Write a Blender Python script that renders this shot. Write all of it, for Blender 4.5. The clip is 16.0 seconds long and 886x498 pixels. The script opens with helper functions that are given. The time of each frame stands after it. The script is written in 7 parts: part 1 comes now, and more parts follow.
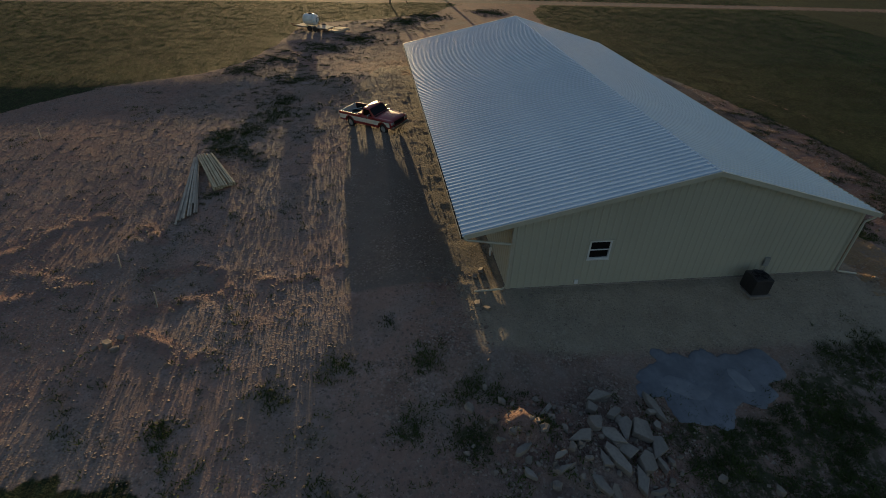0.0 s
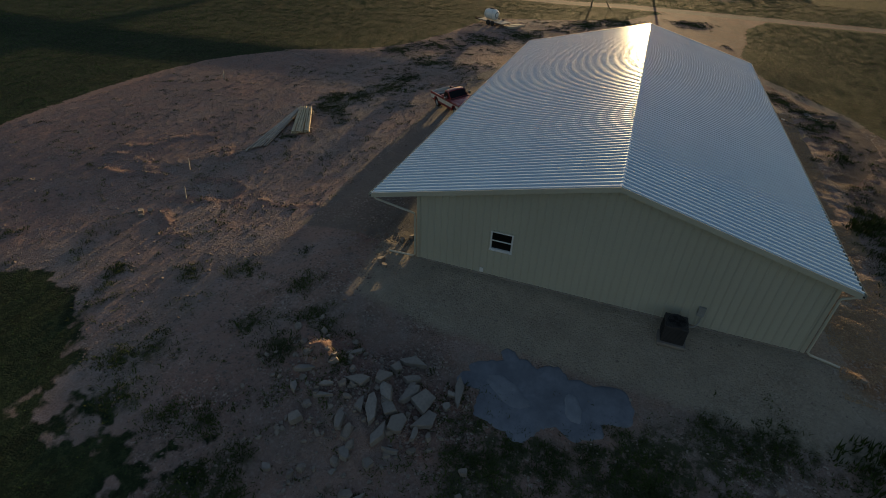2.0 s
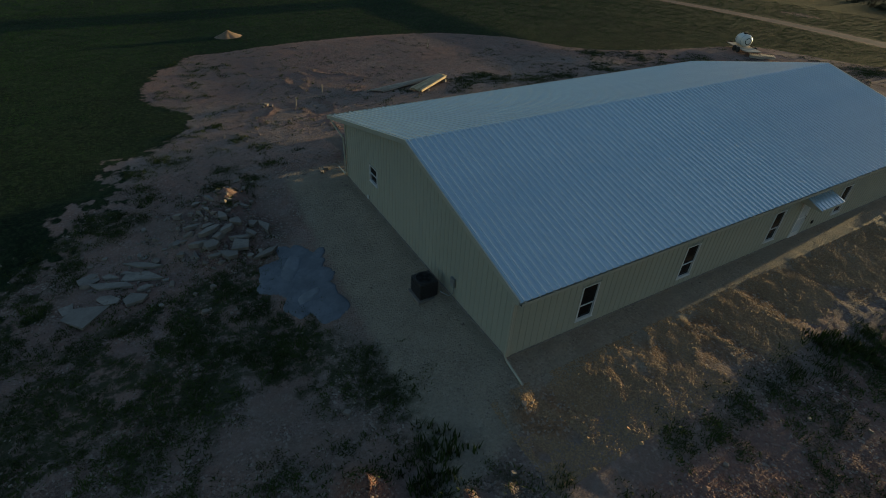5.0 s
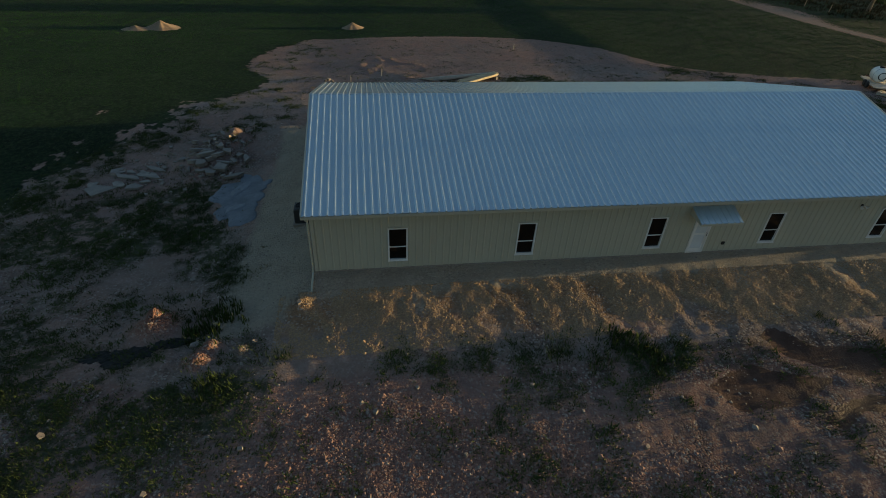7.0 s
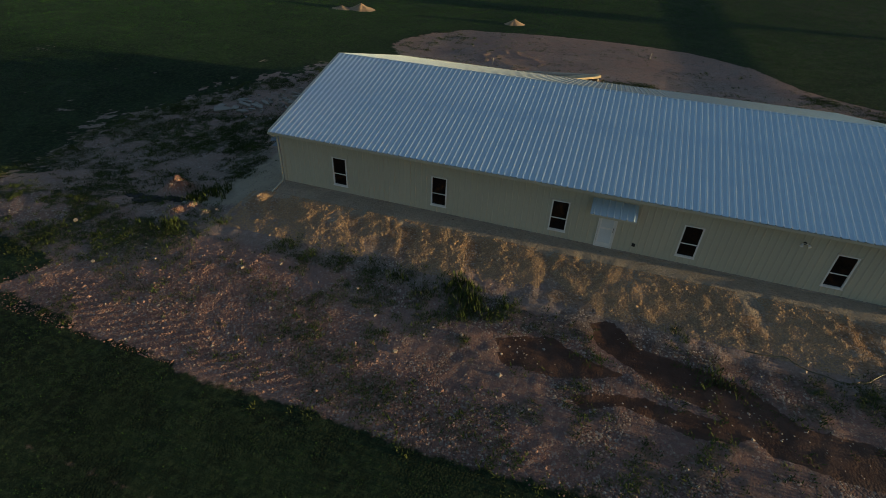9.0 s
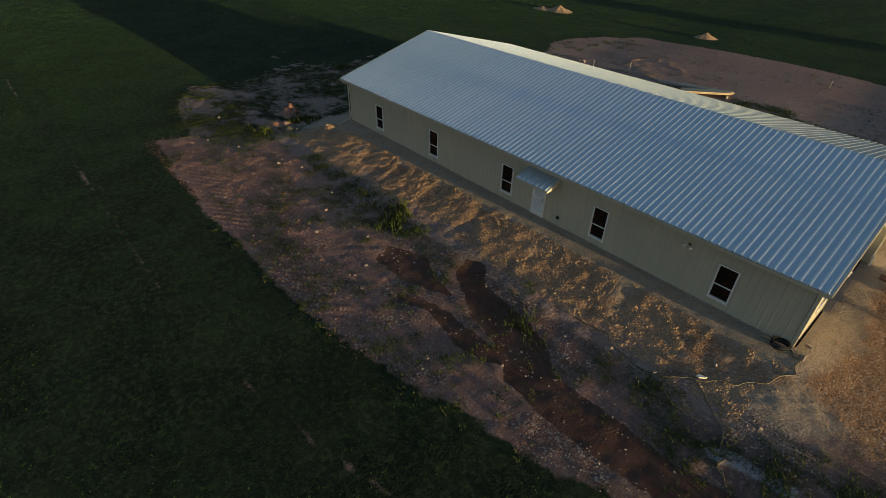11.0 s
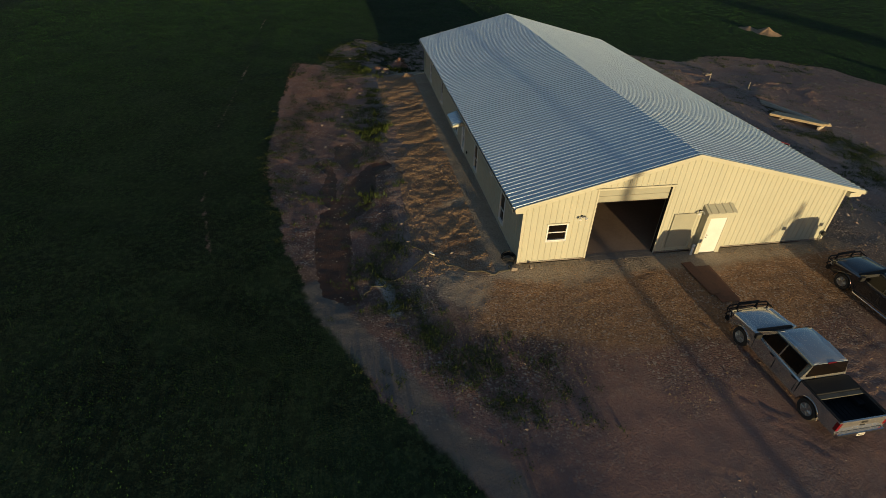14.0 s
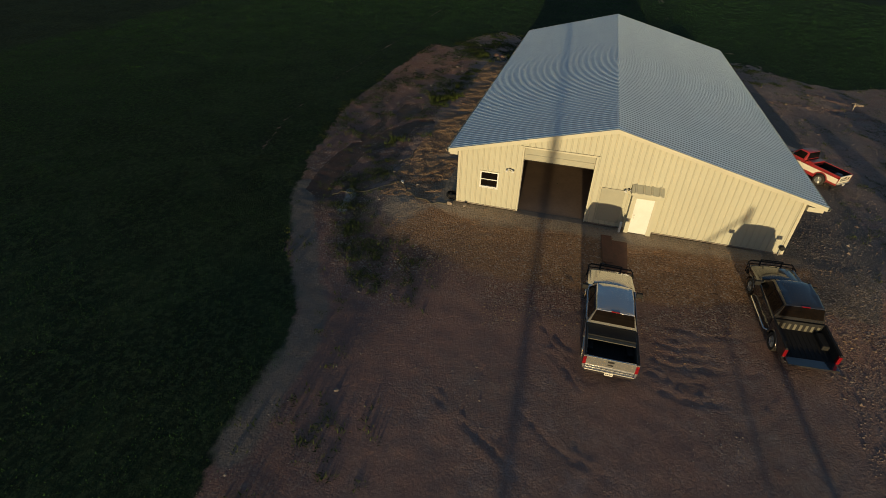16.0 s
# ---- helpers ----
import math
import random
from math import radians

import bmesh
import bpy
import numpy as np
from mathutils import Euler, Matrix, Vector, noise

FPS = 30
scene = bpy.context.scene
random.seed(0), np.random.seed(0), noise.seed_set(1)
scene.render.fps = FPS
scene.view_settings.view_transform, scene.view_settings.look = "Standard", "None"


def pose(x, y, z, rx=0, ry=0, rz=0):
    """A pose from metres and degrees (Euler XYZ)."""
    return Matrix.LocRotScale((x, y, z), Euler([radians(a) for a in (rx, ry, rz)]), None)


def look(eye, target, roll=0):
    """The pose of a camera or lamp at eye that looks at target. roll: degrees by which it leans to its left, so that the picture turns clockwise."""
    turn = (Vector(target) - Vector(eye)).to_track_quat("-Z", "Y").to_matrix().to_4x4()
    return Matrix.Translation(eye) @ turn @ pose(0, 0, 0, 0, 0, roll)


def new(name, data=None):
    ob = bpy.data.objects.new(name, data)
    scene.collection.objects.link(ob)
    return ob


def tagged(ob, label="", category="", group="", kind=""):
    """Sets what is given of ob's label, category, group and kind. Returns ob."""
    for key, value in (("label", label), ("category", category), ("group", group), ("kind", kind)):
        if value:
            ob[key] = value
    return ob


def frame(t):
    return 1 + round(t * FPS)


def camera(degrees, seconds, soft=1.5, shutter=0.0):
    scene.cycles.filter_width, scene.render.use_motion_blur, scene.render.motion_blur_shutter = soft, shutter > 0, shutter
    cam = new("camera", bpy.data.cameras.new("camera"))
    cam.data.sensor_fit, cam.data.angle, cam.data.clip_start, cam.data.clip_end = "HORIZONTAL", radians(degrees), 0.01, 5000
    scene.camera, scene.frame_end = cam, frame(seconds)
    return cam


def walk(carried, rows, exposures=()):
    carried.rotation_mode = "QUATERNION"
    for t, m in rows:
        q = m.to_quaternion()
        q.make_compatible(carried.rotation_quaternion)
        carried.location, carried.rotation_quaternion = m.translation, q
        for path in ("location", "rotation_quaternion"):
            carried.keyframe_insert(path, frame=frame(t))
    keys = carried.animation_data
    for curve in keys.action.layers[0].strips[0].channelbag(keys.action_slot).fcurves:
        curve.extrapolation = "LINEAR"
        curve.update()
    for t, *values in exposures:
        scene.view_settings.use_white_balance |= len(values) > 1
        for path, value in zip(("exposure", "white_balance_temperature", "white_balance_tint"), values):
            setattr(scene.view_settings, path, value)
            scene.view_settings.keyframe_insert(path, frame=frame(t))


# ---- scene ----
cam = camera(82.0, 16.0, soft=0.55)
PATH = [
    (0, (-16.596, 21.345, 13.684), (-14.964, 21.078, 12.56), 2.7),
    (0.5, (-17.445, 18.345, 13.77), (-15.798, 18.366, 12.634), 2.5),
    (1, (-17.956, 15.103, 13.815), (-16.344, 15.408, 12.671), 2.7),
    (1.5, (-17.969, 11.812, 13.809), (-16.378, 12.219, 12.667), 2.5),
    (2, (-17.677, 8.446, 13.79), (-16.125, 8.983, 12.649), 2.4),
    (2.5, (-17.046, 5.149, 13.77), (-15.57, 5.866, 12.626), 2.5),
    (3, (-16.091, 1.9, 13.758), (-14.71, 2.785, 12.615), 2.7),
    (3.5, (-14.909, -1.064, 13.798), (-13.632, -0.037, 12.652), 3.2),
    (6, (-3.63, -14.928, 14.11), (-3.076, -13.388, 12.961), 2.8),
    (6.5, (-0.646, -17.015, 14.087), (-0.227, -15.427, 12.945), 2.8),
    (7, (2.556, -18.749, 14.129), (2.828, -17.129, 12.988), 2.8),
    (7.5, (5.967, -20.223, 14.205), (6.078, -18.585, 13.063), 2.7),
    (8, (9.555, -21.377, 14.288), (9.482, -19.738, 13.143), 2.5),
    (8.5, (13.306, -22.27, 14.344), (13.044, -20.651, 13.199), 2.5),
    (9, (17.076, -22.701, 14.439), (16.584, -21.142, 13.287), 2.6),
    (11.5, (36.245, -18.948, 14.765), (34.941, -17.961, 13.613), 1.7),
    (12, (39.487, -17.266, 14.694), (38.103, -16.395, 13.543), 2.1),
    (12.5, (42.571, -15.2, 14.695), (41.111, -14.458, 13.547), 2.1),
    (13, (45.385, -12.77, 14.742), (43.865, -12.165, 13.591), 2.0),
    (13.5, (48.138, -10.185, 14.764), (46.567, -9.725, 13.615), 2.0),
    (14, (50.554, -7.404, 14.739), (48.945, -7.092, 13.593), 2.1),
    (14.5, (52.627, -4.364, 14.672), (50.994, -4.22, 13.527), 1.9),
    (15, (54.36, -1.037, 14.607), (52.719, -1.093, 13.464), 1.8),
    (15.5, (55.665, 2.254, 14.51), (54.039, 2.016, 13.37), 2.0),
    (16, (56.674, 5.831, 14.425), (55.082, 5.417, 13.288), 2.2),
]
EXPOSURES = [(0, 1.08, 7000, 18), (2.8, 1.02, 7100, 17), (3.5, 0.78, 6400, 7), (6, 1.2, 6500, 6), (9, 1.32, 6700, 10), (11.5, 1.34, 6850, 14), (12.5, 1.09, 6650, 14), (13.5, 0.86, 6450, 11), (14, 0.76, 6350, 11), (16, 0.54, 6350, 11)]
walk(cam, [(t, look(eye, target, roll)) for t, eye, target, roll in PATH], EXPOSURES)

# ---- light: a low sun almost along the ridge, and a clear evening sky ----
SUN_ELEVATION, SUN_AZIMUTH = 2.4, 2.8
sun_way = Vector((math.cos(radians(SUN_ELEVATION)) * math.cos(radians(SUN_AZIMUTH)),
                  math.cos(radians(SUN_ELEVATION)) * math.sin(radians(SUN_AZIMUTH)), math.sin(radians(SUN_ELEVATION))))
world = bpy.data.worlds.new("evening_sky")
scene.world = world
world.use_nodes = True
wn = world.node_tree.nodes
sky = wn.new("ShaderNodeTexSky")
sky.sky_type = "NISHITA"
sky.sun_disc = False
sky.sun_elevation = radians(SUN_ELEVATION)
sky.sun_rotation = radians(90 - SUN_AZIMUTH)
sky.air_density, sky.dust_density, sky.ozone_density = 1.0, 0.8, 2.1
wn["Background"].inputs["Strength"].default_value = 0.15
world.node_tree.links.new(sky.outputs["Color"], wn["Background"].inputs["Color"])
sun_data = bpy.data.lights.new("sun", "SUN")
sun_data.energy, sun_data.angle, sun_data.color = 3.6, radians(0.5), (1.0, 0.765, 0.385)
sun = new("sun", sun_data)
sun.matrix_world = look(sun_way * 300, (0, 0, 0))


# ---- materials ----
def node(m, kind, **values):
    n = m.node_tree.nodes.new(kind)
    for key, value in values.items():
        n.inputs[key.replace("_", " ")].default_value = value
    return n


def link(m, a, b):
    m.node_tree.links.new(a, b)


def noise_of(m, scale, detail=4.0, rough=0.55, space="Object"):
    tc = m.node_tree.nodes.new("ShaderNodeTexCoord")
    n = node(m, "ShaderNodeTexNoise", Scale=scale, Detail=detail, Roughness=rough)
    link(m, tc.outputs[space], n.inputs["Vector"])
    return n.outputs["Fac"]


def mixed(m, fac, a, b):
    n = m.node_tree.nodes.new("ShaderNodeMix")
    n.data_type = "RGBA"
    for value, socket in ((fac, n.inputs[0]), (a, n.inputs[6]), (b, n.inputs[7])):
        if isinstance(value, (int, float)):
            socket.default_value = value
        elif isinstance(value, tuple):
            socket.default_value = (*value, 1)
        else:
            link(m, value, socket)
    return n.outputs[2]


def ramp(m, fac, lo, hi):
    n = node(m, "ShaderNodeMapRange")
    n.inputs["From Min"].default_value, n.inputs["From Max"].default_value = lo, hi
    n.interpolation_type = "SMOOTHSTEP"
    link(m, fac, n.inputs["Value"])
    return n.outputs["Result"]


def math_of(m, op, a, b):
    n = m.node_tree.nodes.new("ShaderNodeMath")
    n.operation = op
    n.use_clamp = op in ("MULTIPLY", "ADD", "SUBTRACT")
    for value, socket in ((a, n.inputs[0]), (b, n.inputs[1])):
        if isinstance(value, (int, float)):
            socket.default_value = value
        else:
            link(m, value, socket)
    return n.outputs[0]


def surface(name, colour, dark=None, rough=0.6, metal=0.0, grain=12.0, stain=0.8, bump=0.1, depth=0.01, coat=0.0, rnd=0.0, rough_var=0.12):
    """A painted, rusted, wooden or stone surface: two scales of variation, bump and gloss that varies."""
    m = bpy.data.materials.new(name)
    m.use_nodes = True
    p = m.node_tree.nodes["Principled BSDF"]
    dark = dark or tuple(c * 0.72 for c in colour)
    fine, wide = noise_of(m, grain), noise_of(m, stain, 5.0, 0.65)
    c = mixed(m, ramp(m, wide, 0.35, 0.72), colour, dark)
    c = mixed(m, math_of(m, "MULTIPLY", ramp(m, fine, 0.4, 0.75), 0.5), c, dark)
    if rnd:
        info = m.node_tree.nodes.new("ShaderNodeObjectInfo")
        c = mixed(m, math_of(m, "MULTIPLY", info.outputs["Random"], rnd), c, dark)
    link(m, c, p.inputs["Base Color"])
    link(m, math_of(m, "ADD", math_of(m, "MULTIPLY", fine, rough_var * 2), rough - rough_var), p.inputs["Roughness"])
    p.inputs["Metallic"].default_value = metal
    p.inputs["Coat Weight"].default_value = coat
    if bump:
        b = node(m, "ShaderNodeBump", Strength=bump, Distance=depth)
        link(m, fine, b.inputs["Height"])
        link(m, b.outputs["Normal"], p.inputs["Normal"])
    return m


M_WALL = surface("cream_painted_steel", (0.39, 0.382, 0.310), (0.35, 0.342, 0.278), 0.5, 0.0, 30, 0.35, 0.03, 0.004, rnd=0.35)
M_TRIM = surface("cream_trim", (0.42, 0.405, 0.330), (0.375, 0.36, 0.292), 0.45, 0.0, 25, 0.6, 0.03, 0.004)
M_ROOF = surface("galvalume_steel", (0.515, 0.62, 0.69), (0.47, 0.57, 0.64), 0.25, 0.36, 18, 0.5, 0.02, 0.002, rnd=0.5, rough_var=0.05)
M_WHITE = surface("white_paint", (0.62, 0.625, 0.63), (0.55, 0.555, 0.55), 0.45, 0.0, 20, 1.2, 0.04, 0.004)
M_GLASS = surface("dark_window_glass", (0.008, 0.006, 0.0055), (0.004, 0.0035, 0.0035), 0.08, 0.0, 3, 0.6, 0.0, rough_var=0.02)
M_GLASS.node_tree.nodes["Principled BSDF"].inputs["Specular IOR Level"].default_value = 0.25
M_DOORGLASS = surface("pale_door_glass", (0.52, 0.57, 0.62), (0.45, 0.5, 0.55), 0.12, 0.0, 3, 0.6, 0.0, rough_var=0.03)
M_CONCRETE = surface("old_concrete", (0.275, 0.24, 0.21), (0.17, 0.145, 0.126), 0.88, 0.0, 9, 1.3, 0.5, 0.03, rnd=0.6)
M_SLAB = surface("shop_floor_concrete", (0.40, 0.28, 0.20), (0.28, 0.20, 0.15), 0.7, 0.0, 6, 0.35, 0.1, 0.01)
M_SPILL = surface("cured_concrete_spill", (0.158, 0.170, 0.200), (0.098, 0.107, 0.128), 0.66, 0.0, 5, 0.8, 0.3, 0.02)
M_SMEAR = surface("pale_concrete_smear", (0.190, 0.202, 0.228), (0.138, 0.148, 0.172), 0.7, 0.0, 6, 1.4, 0.3, 0.02)
M_INSIDE = surface("interior_liner", (0.30, 0.27, 0.23), (0.22, 0.2, 0.17), 0.8, 0.0, 6, 0.5, 0.05)
M_BLACK = surface("black_plastic", (0.008, 0.008, 0.009), (0.005, 0.005, 0.006), 0.85, 0.0, 30, 2, 0.1, 0.004)
M_RUBBER = surface("tyre_rubber", (0.022, 0.021, 0.02), (0.04, 0.034, 0.028), 0.9, 0.0, 25, 5, 0.3, 0.006)
M_RIM = surface("cast_alloy", (0.5, 0.5, 0.5), (0.33, 0.32, 0.3), 0.4, 0.85, 20, 5, 0.05)
M_STEEL = surface("galvanised_steel", (0.46, 0.47, 0.48), (0.34, 0.35, 0.36), 0.45, 0.8, 20, 3, 0.08)
M_RUST = surface("rusty_steel_plate", (0.15, 0.065, 0.04), (0.09, 0.045, 0.032), 0.82, 0.15, 9, 1.4, 0.4, 0.012, rnd=0.5)
M_LUMBER = surface("weathered_lumber", (0.50, 0.44, 0.36), (0.31, 0.27, 0.22), 0.85, 0.0, 22, 2.0, 0.4, 0.01, rnd=0.9)
M_PINE = surface("fresh_pine_lumber", (0.60, 0.49, 0.32), (0.42, 0.32, 0.20), 0.8, 0.0, 22, 2.0, 0.3, 0.01, rnd=0.7)
M_AC = surface("charcoal_condenser_steel", (0.035, 0.034, 0.036), (0.024, 0.023, 0.025), 0.5, 0.1, 22, 2, 0.08)
M_GREY = surface("grey_box_steel", (0.30, 0.31, 0.31), (0.22, 0.23, 0.23), 0.5, 0.3, 22, 2, 0.08)
M_SILVER = surface("champagne_truck_paint", (0.52, 0.51, 0.50), (0.46, 0.45, 0.43), 0.15, 0.75, 30, 1.2, 0.02, 0.002, coat=0.7)
M_DARKCAR = surface("charcoal_truck_paint", (0.035, 0.036, 0.044), (0.05, 0.046, 0.044), 0.18, 0.4, 30, 1.2, 0.02, 0.002, coat=0.7)
M_RED = surface("faded_red_paint", (0.30, 0.018, 0.022), (0.20, 0.02, 0.022), 0.42, 0.0, 20, 1.5, 0.03, 0.003, coat=0.3)
M_CREAMCAR = surface("old_white_truck_paint", (0.72, 0.69, 0.60), (0.6, 0.56, 0.48), 0.45, 0.0, 20, 1.5, 0.03, 0.003, coat=0.3)
M_LAMP = surface("red_lamp_lens", (0.20, 0.006, 0.010), (0.13, 0.005, 0.008), 0.15, 0.0, 60, 5, 0.05, 0.003, coat=0.5)
M_CLEAR = surface("headlamp_lens", (0.6, 0.6, 0.58), (0.45, 0.45, 0.44), 0.12, 0.3, 40, 5, 0.0, coat=0.5)
M_CHROME = surface("chrome", (0.62, 0.62, 0.62), (0.5, 0.49, 0.47), 0.2, 1.0, 30, 4, 0.02)
M_TANK = surface("white_tank_enamel", (0.80, 0.79, 0.75), (0.68, 0.66, 0.61), 0.35, 0.0, 20, 1.2, 0.03)
M_STONE = surface("field_stone", (0.25, 0.205, 0.17), (0.16, 0.13, 0.11), 0.9, 0.0, 8, 2.5, 0.5, 0.02, rnd=0.6)
M_POLE = surface("weathered_pole_wood", (0.20, 0.155, 0.11), (0.12, 0.095, 0.07), 0.9, 0.0, 14, 1.5, 0.4, 0.01)
M_HOSE = surface("garden_hose", (0.10, 0.09, 0.05), (0.06, 0.05, 0.03), 0.6, 0.0, 20, 2, 0.1)
M_SECTION = surface("beige_door_section", (0.29, 0.285, 0.23), (0.25, 0.245, 0.20), 0.5, 0.0, 20, 0.8, 0.03)
M_LINER = surface("dusty_tan_liner", (0.12, 0.11, 0.085), (0.07, 0.066, 0.052), 0.7, 0.0, 20, 2, 0.1)
M_SAND = surface("pale_sand", (0.27, 0.18, 0.11), (0.17, 0.115, 0.075), 0.95, 0.0, 6, 1.0, 0.6, 0.05)
M_CLOTH = surface("pale_sack", (0.62, 0.6, 0.55), (0.45, 0.43, 0.4), 0.85, 0.0, 15, 3, 0.3, 0.02)
M_ASH = surface("black_ash", (0.007, 0.0065, 0.007), (0.016, 0.015, 0.014), 0.9, 0.0, 7, 2, 0.8, 0.04)


def plant(name, young, old, scale=0.7):
    m = bpy.data.materials.new(name)
    m.use_nodes = True
    p = m.node_tree.nodes["Principled BSDF"]
    geo = m.node_tree.nodes.new("ShaderNodeNewGeometry")
    c = mixed(m, ramp(m, noise_of(m, scale), 0.35, 0.7), old, young)
    c = mixed(m, math_of(m, "MULTIPLY", geo.outputs["Random Per Island"], 0.5), c, tuple(0.75 * v for v in old))
    link(m, c, p.inputs["Base Color"])
    p.inputs["Roughness"].default_value = 0.8
    p.inputs["Specular IOR Level"].default_value = 0.04
    return m


M_FIELD = plant("field_grass", (0.039, 0.098, 0.026), (0.026, 0.067, 0.020), 0.3)
M_WEED = plant("yard_weed", (0.074, 0.094, 0.028), (0.042, 0.055, 0.020), 0.5)
M_TALL = plant("leafy_weed", (0.062, 0.082, 0.022), (0.036, 0.052, 0.018), 1.5)
M_BRUSH = plant("dry_brush", (0.055, 0.045, 0.025), (0.03, 0.028, 0.016), 0.3)

M_PEBBLE = bpy.data.materials.new("loose_gravel")
M_PEBBLE.use_nodes = True
_p = M_PEBBLE.node_tree.nodes["Principled BSDF"]
_g = M_PEBBLE.node_tree.nodes.new("ShaderNodeNewGeometry")
link(M_PEBBLE, mixed(M_PEBBLE, _g.outputs["Random Per Island"], (0.15, 0.112, 0.092), (0.30, 0.245, 0.20)), _p.inputs["Base Color"])
_p.inputs["Roughness"].default_value = 0.9

M_CRUSHED = M_PEBBLE.copy()
M_CRUSHED.name = "tan_crushed_stone"
for _n in M_CRUSHED.node_tree.nodes:
    if _n.bl_idname == "ShaderNodeMix":
        _n.inputs[6].default_value, _n.inputs[7].default_value = (0.22, 0.138, 0.078, 1), (0.39, 0.25, 0.138, 1)


M_REDSTONE = M_PEBBLE.copy()
M_REDSTONE.name = "reddish_field_gravel"
for _n in M_REDSTONE.node_tree.nodes:
    if _n.bl_idname == "ShaderNodeMix":
        _n.inputs[6].default_value, _n.inputs[7].default_value = (0.16, 0.082, 0.062, 1), (0.29, 0.165, 0.125, 1)

M_SANDCLOD = M_PEBBLE.copy()
M_SANDCLOD.name = "tan_soil_lumps"
for _n in M_SANDCLOD.node_tree.nodes:
    if _n.bl_idname == "ShaderNodeMix":
        _n.inputs[6].default_value, _n.inputs[7].default_value = (0.15, 0.098, 0.072, 1), (0.225, 0.158, 0.115, 1)

M_CLOD = M_PEBBLE.copy()
M_CLOD.name = "dry_dirt_crumbs"
for _n in M_CLOD.node_tree.nodes:
    if _n.bl_idname == "ShaderNodeMix":
        _n.inputs[6].default_value, _n.inputs[7].default_value = (0.125, 0.089, 0.074, 1), (0.185, 0.140, 0.118, 1)


def ground_material():
    m = bpy.data.materials.new("yard_and_field_soil")
    m.use_nodes = True
    p = m.node_tree.nodes["Principled BSDF"]

    def layer(name):
        a = m.node_tree.nodes.new("ShaderNodeAttribute")
        a.attribute_name = name
        return a.outputs["Fac"]

    n1, n2, n3 = noise_of(m, 0.16, 5, 0.6), noise_of(m, 0.9, 6, 0.65), noise_of(m, 7.0, 6, 0.7)
    vor = node(m, "ShaderNodeTexVoronoi", Scale=13.0)
    tc = m.node_tree.nodes.new("ShaderNodeTexCoord")
    link(m, tc.outputs["Object"], vor.inputs["Vector"])
    wave = noise_of(m, 2.2, 4, 0.6)
    blades = noise_of(m, 3.4, 5, 0.8)
    field = mixed(m, ramp(m, n1, 0.35, 0.65), (0.013, 0.022, 0.012), (0.022, 0.036, 0.017))
    field = mixed(m, math_of(m, "MULTIPLY", ramp(m, n2, 0.45, 0.62), 0.7), field, (0.011, 0.017, 0.010))
    field = mixed(m, math_of(m, "MULTIPLY", ramp(m, blades, 0.47, 0.60), 0.8), field, (0.038, 0.056, 0.026))
    dirt = mixed(m, ramp(m, n1, 0.42, 0.58), (0.304, 0.198, 0.162), (0.235, 0.178, 0.152))
    dirt = mixed(m, math_of(m, "MULTIPLY", ramp(m, n2, 0.50, 0.66), 0.7), dirt, (0.339, 0.249, 0.221))
    n4, n5 = noise_of(m, 0.42, 5, 0.62), noise_of(m, 0.27, 6, 0.7)
    dirt = mixed(m, math_of(m, "MULTIPLY", ramp(m, n4, 0.57, 0.70), 0.6), dirt, (0.161, 0.100, 0.083))
    dirt = mixed(m, math_of(m, "MULTIPLY", ramp(m, n4, 0.46, 0.36), 0.6), dirt, (0.275, 0.222, 0.195))
    dirt = mixed(m, math_of(m, "MULTIPLY", ramp(m, n3, 0.42, 0.75), 0.5), dirt, (0.169, 0.118, 0.100))
    gravel = mixed(m, ramp(m, n2, 0.35, 0.7), (0.352, 0.290, 0.222), (0.290, 0.240, 0.186))
    gravel = mixed(m, math_of(m, "MULTIPLY", ramp(m, n4, 0.5, 0.66), 0.4), gravel, (0.305, 0.238, 0.183))
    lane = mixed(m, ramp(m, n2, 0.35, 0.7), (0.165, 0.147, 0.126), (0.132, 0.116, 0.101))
    pebbly = ramp(m, n5, 0.46, 0.60)
    pebbly = math_of(m, "MULTIPLY", pebbly, math_of(m, "SUBTRACT", 1.0, math_of(m, "MULTIPLY", layer("gravel"), 0.75)))
    pebbly = math_of(m, "MAXIMUM", math_of(m, "ADD", pebbly, 0.28), math_of(m, "MAXIMUM", layer("tan"), layer("stony")))
    pebbly = math_of(m, "MULTIPLY", pebbly, math_of(m, "SUBTRACT", 1.0, math_of(m, "MULTIPLY", layer("smooth"), 0.8)))
    tan = mixed(m, ramp(m, n3, 0.3, 0.7), (0.355, 0.208, 0.120), (0.240, 0.145, 0.090))
    spots = math_of(m, "MULTIPLY", ramp(m, vor.outputs["Distance"], 0.42, 0.15), 0.3)
    mud = mixed(m, ramp(m, n2, 0.4, 0.7), (0.066, 0.036, 0.026), (0.090, 0.052, 0.039))

    def torn(name, lo=0.42, hi=0.6):
        n = m.node_tree.nodes.new("ShaderNodeMath")
        n.operation = "ADD"
        k = m.node_tree.nodes.new("ShaderNodeMath")
        k.operation = "MULTIPLY_ADD"
        link(m, wave, k.inputs[0])
        k.inputs[1].default_value, k.inputs[2].default_value = 0.5, -0.25
        link(m, layer(name), n.inputs[0])
        link(m, k.outputs[0], n.inputs[1])
        return ramp(m, n.outputs[0], lo, hi)

    bare = torn("yard")
    dirt = mixed(m, math_of(m, "MULTIPLY", torn("dark_dirt", 0.2, 0.9), 0.9), dirt, mixed(m, ramp(m, n2, 0.4, 0.7), (0.074, 0.052, 0.046), (0.104, 0.076, 0.068)))
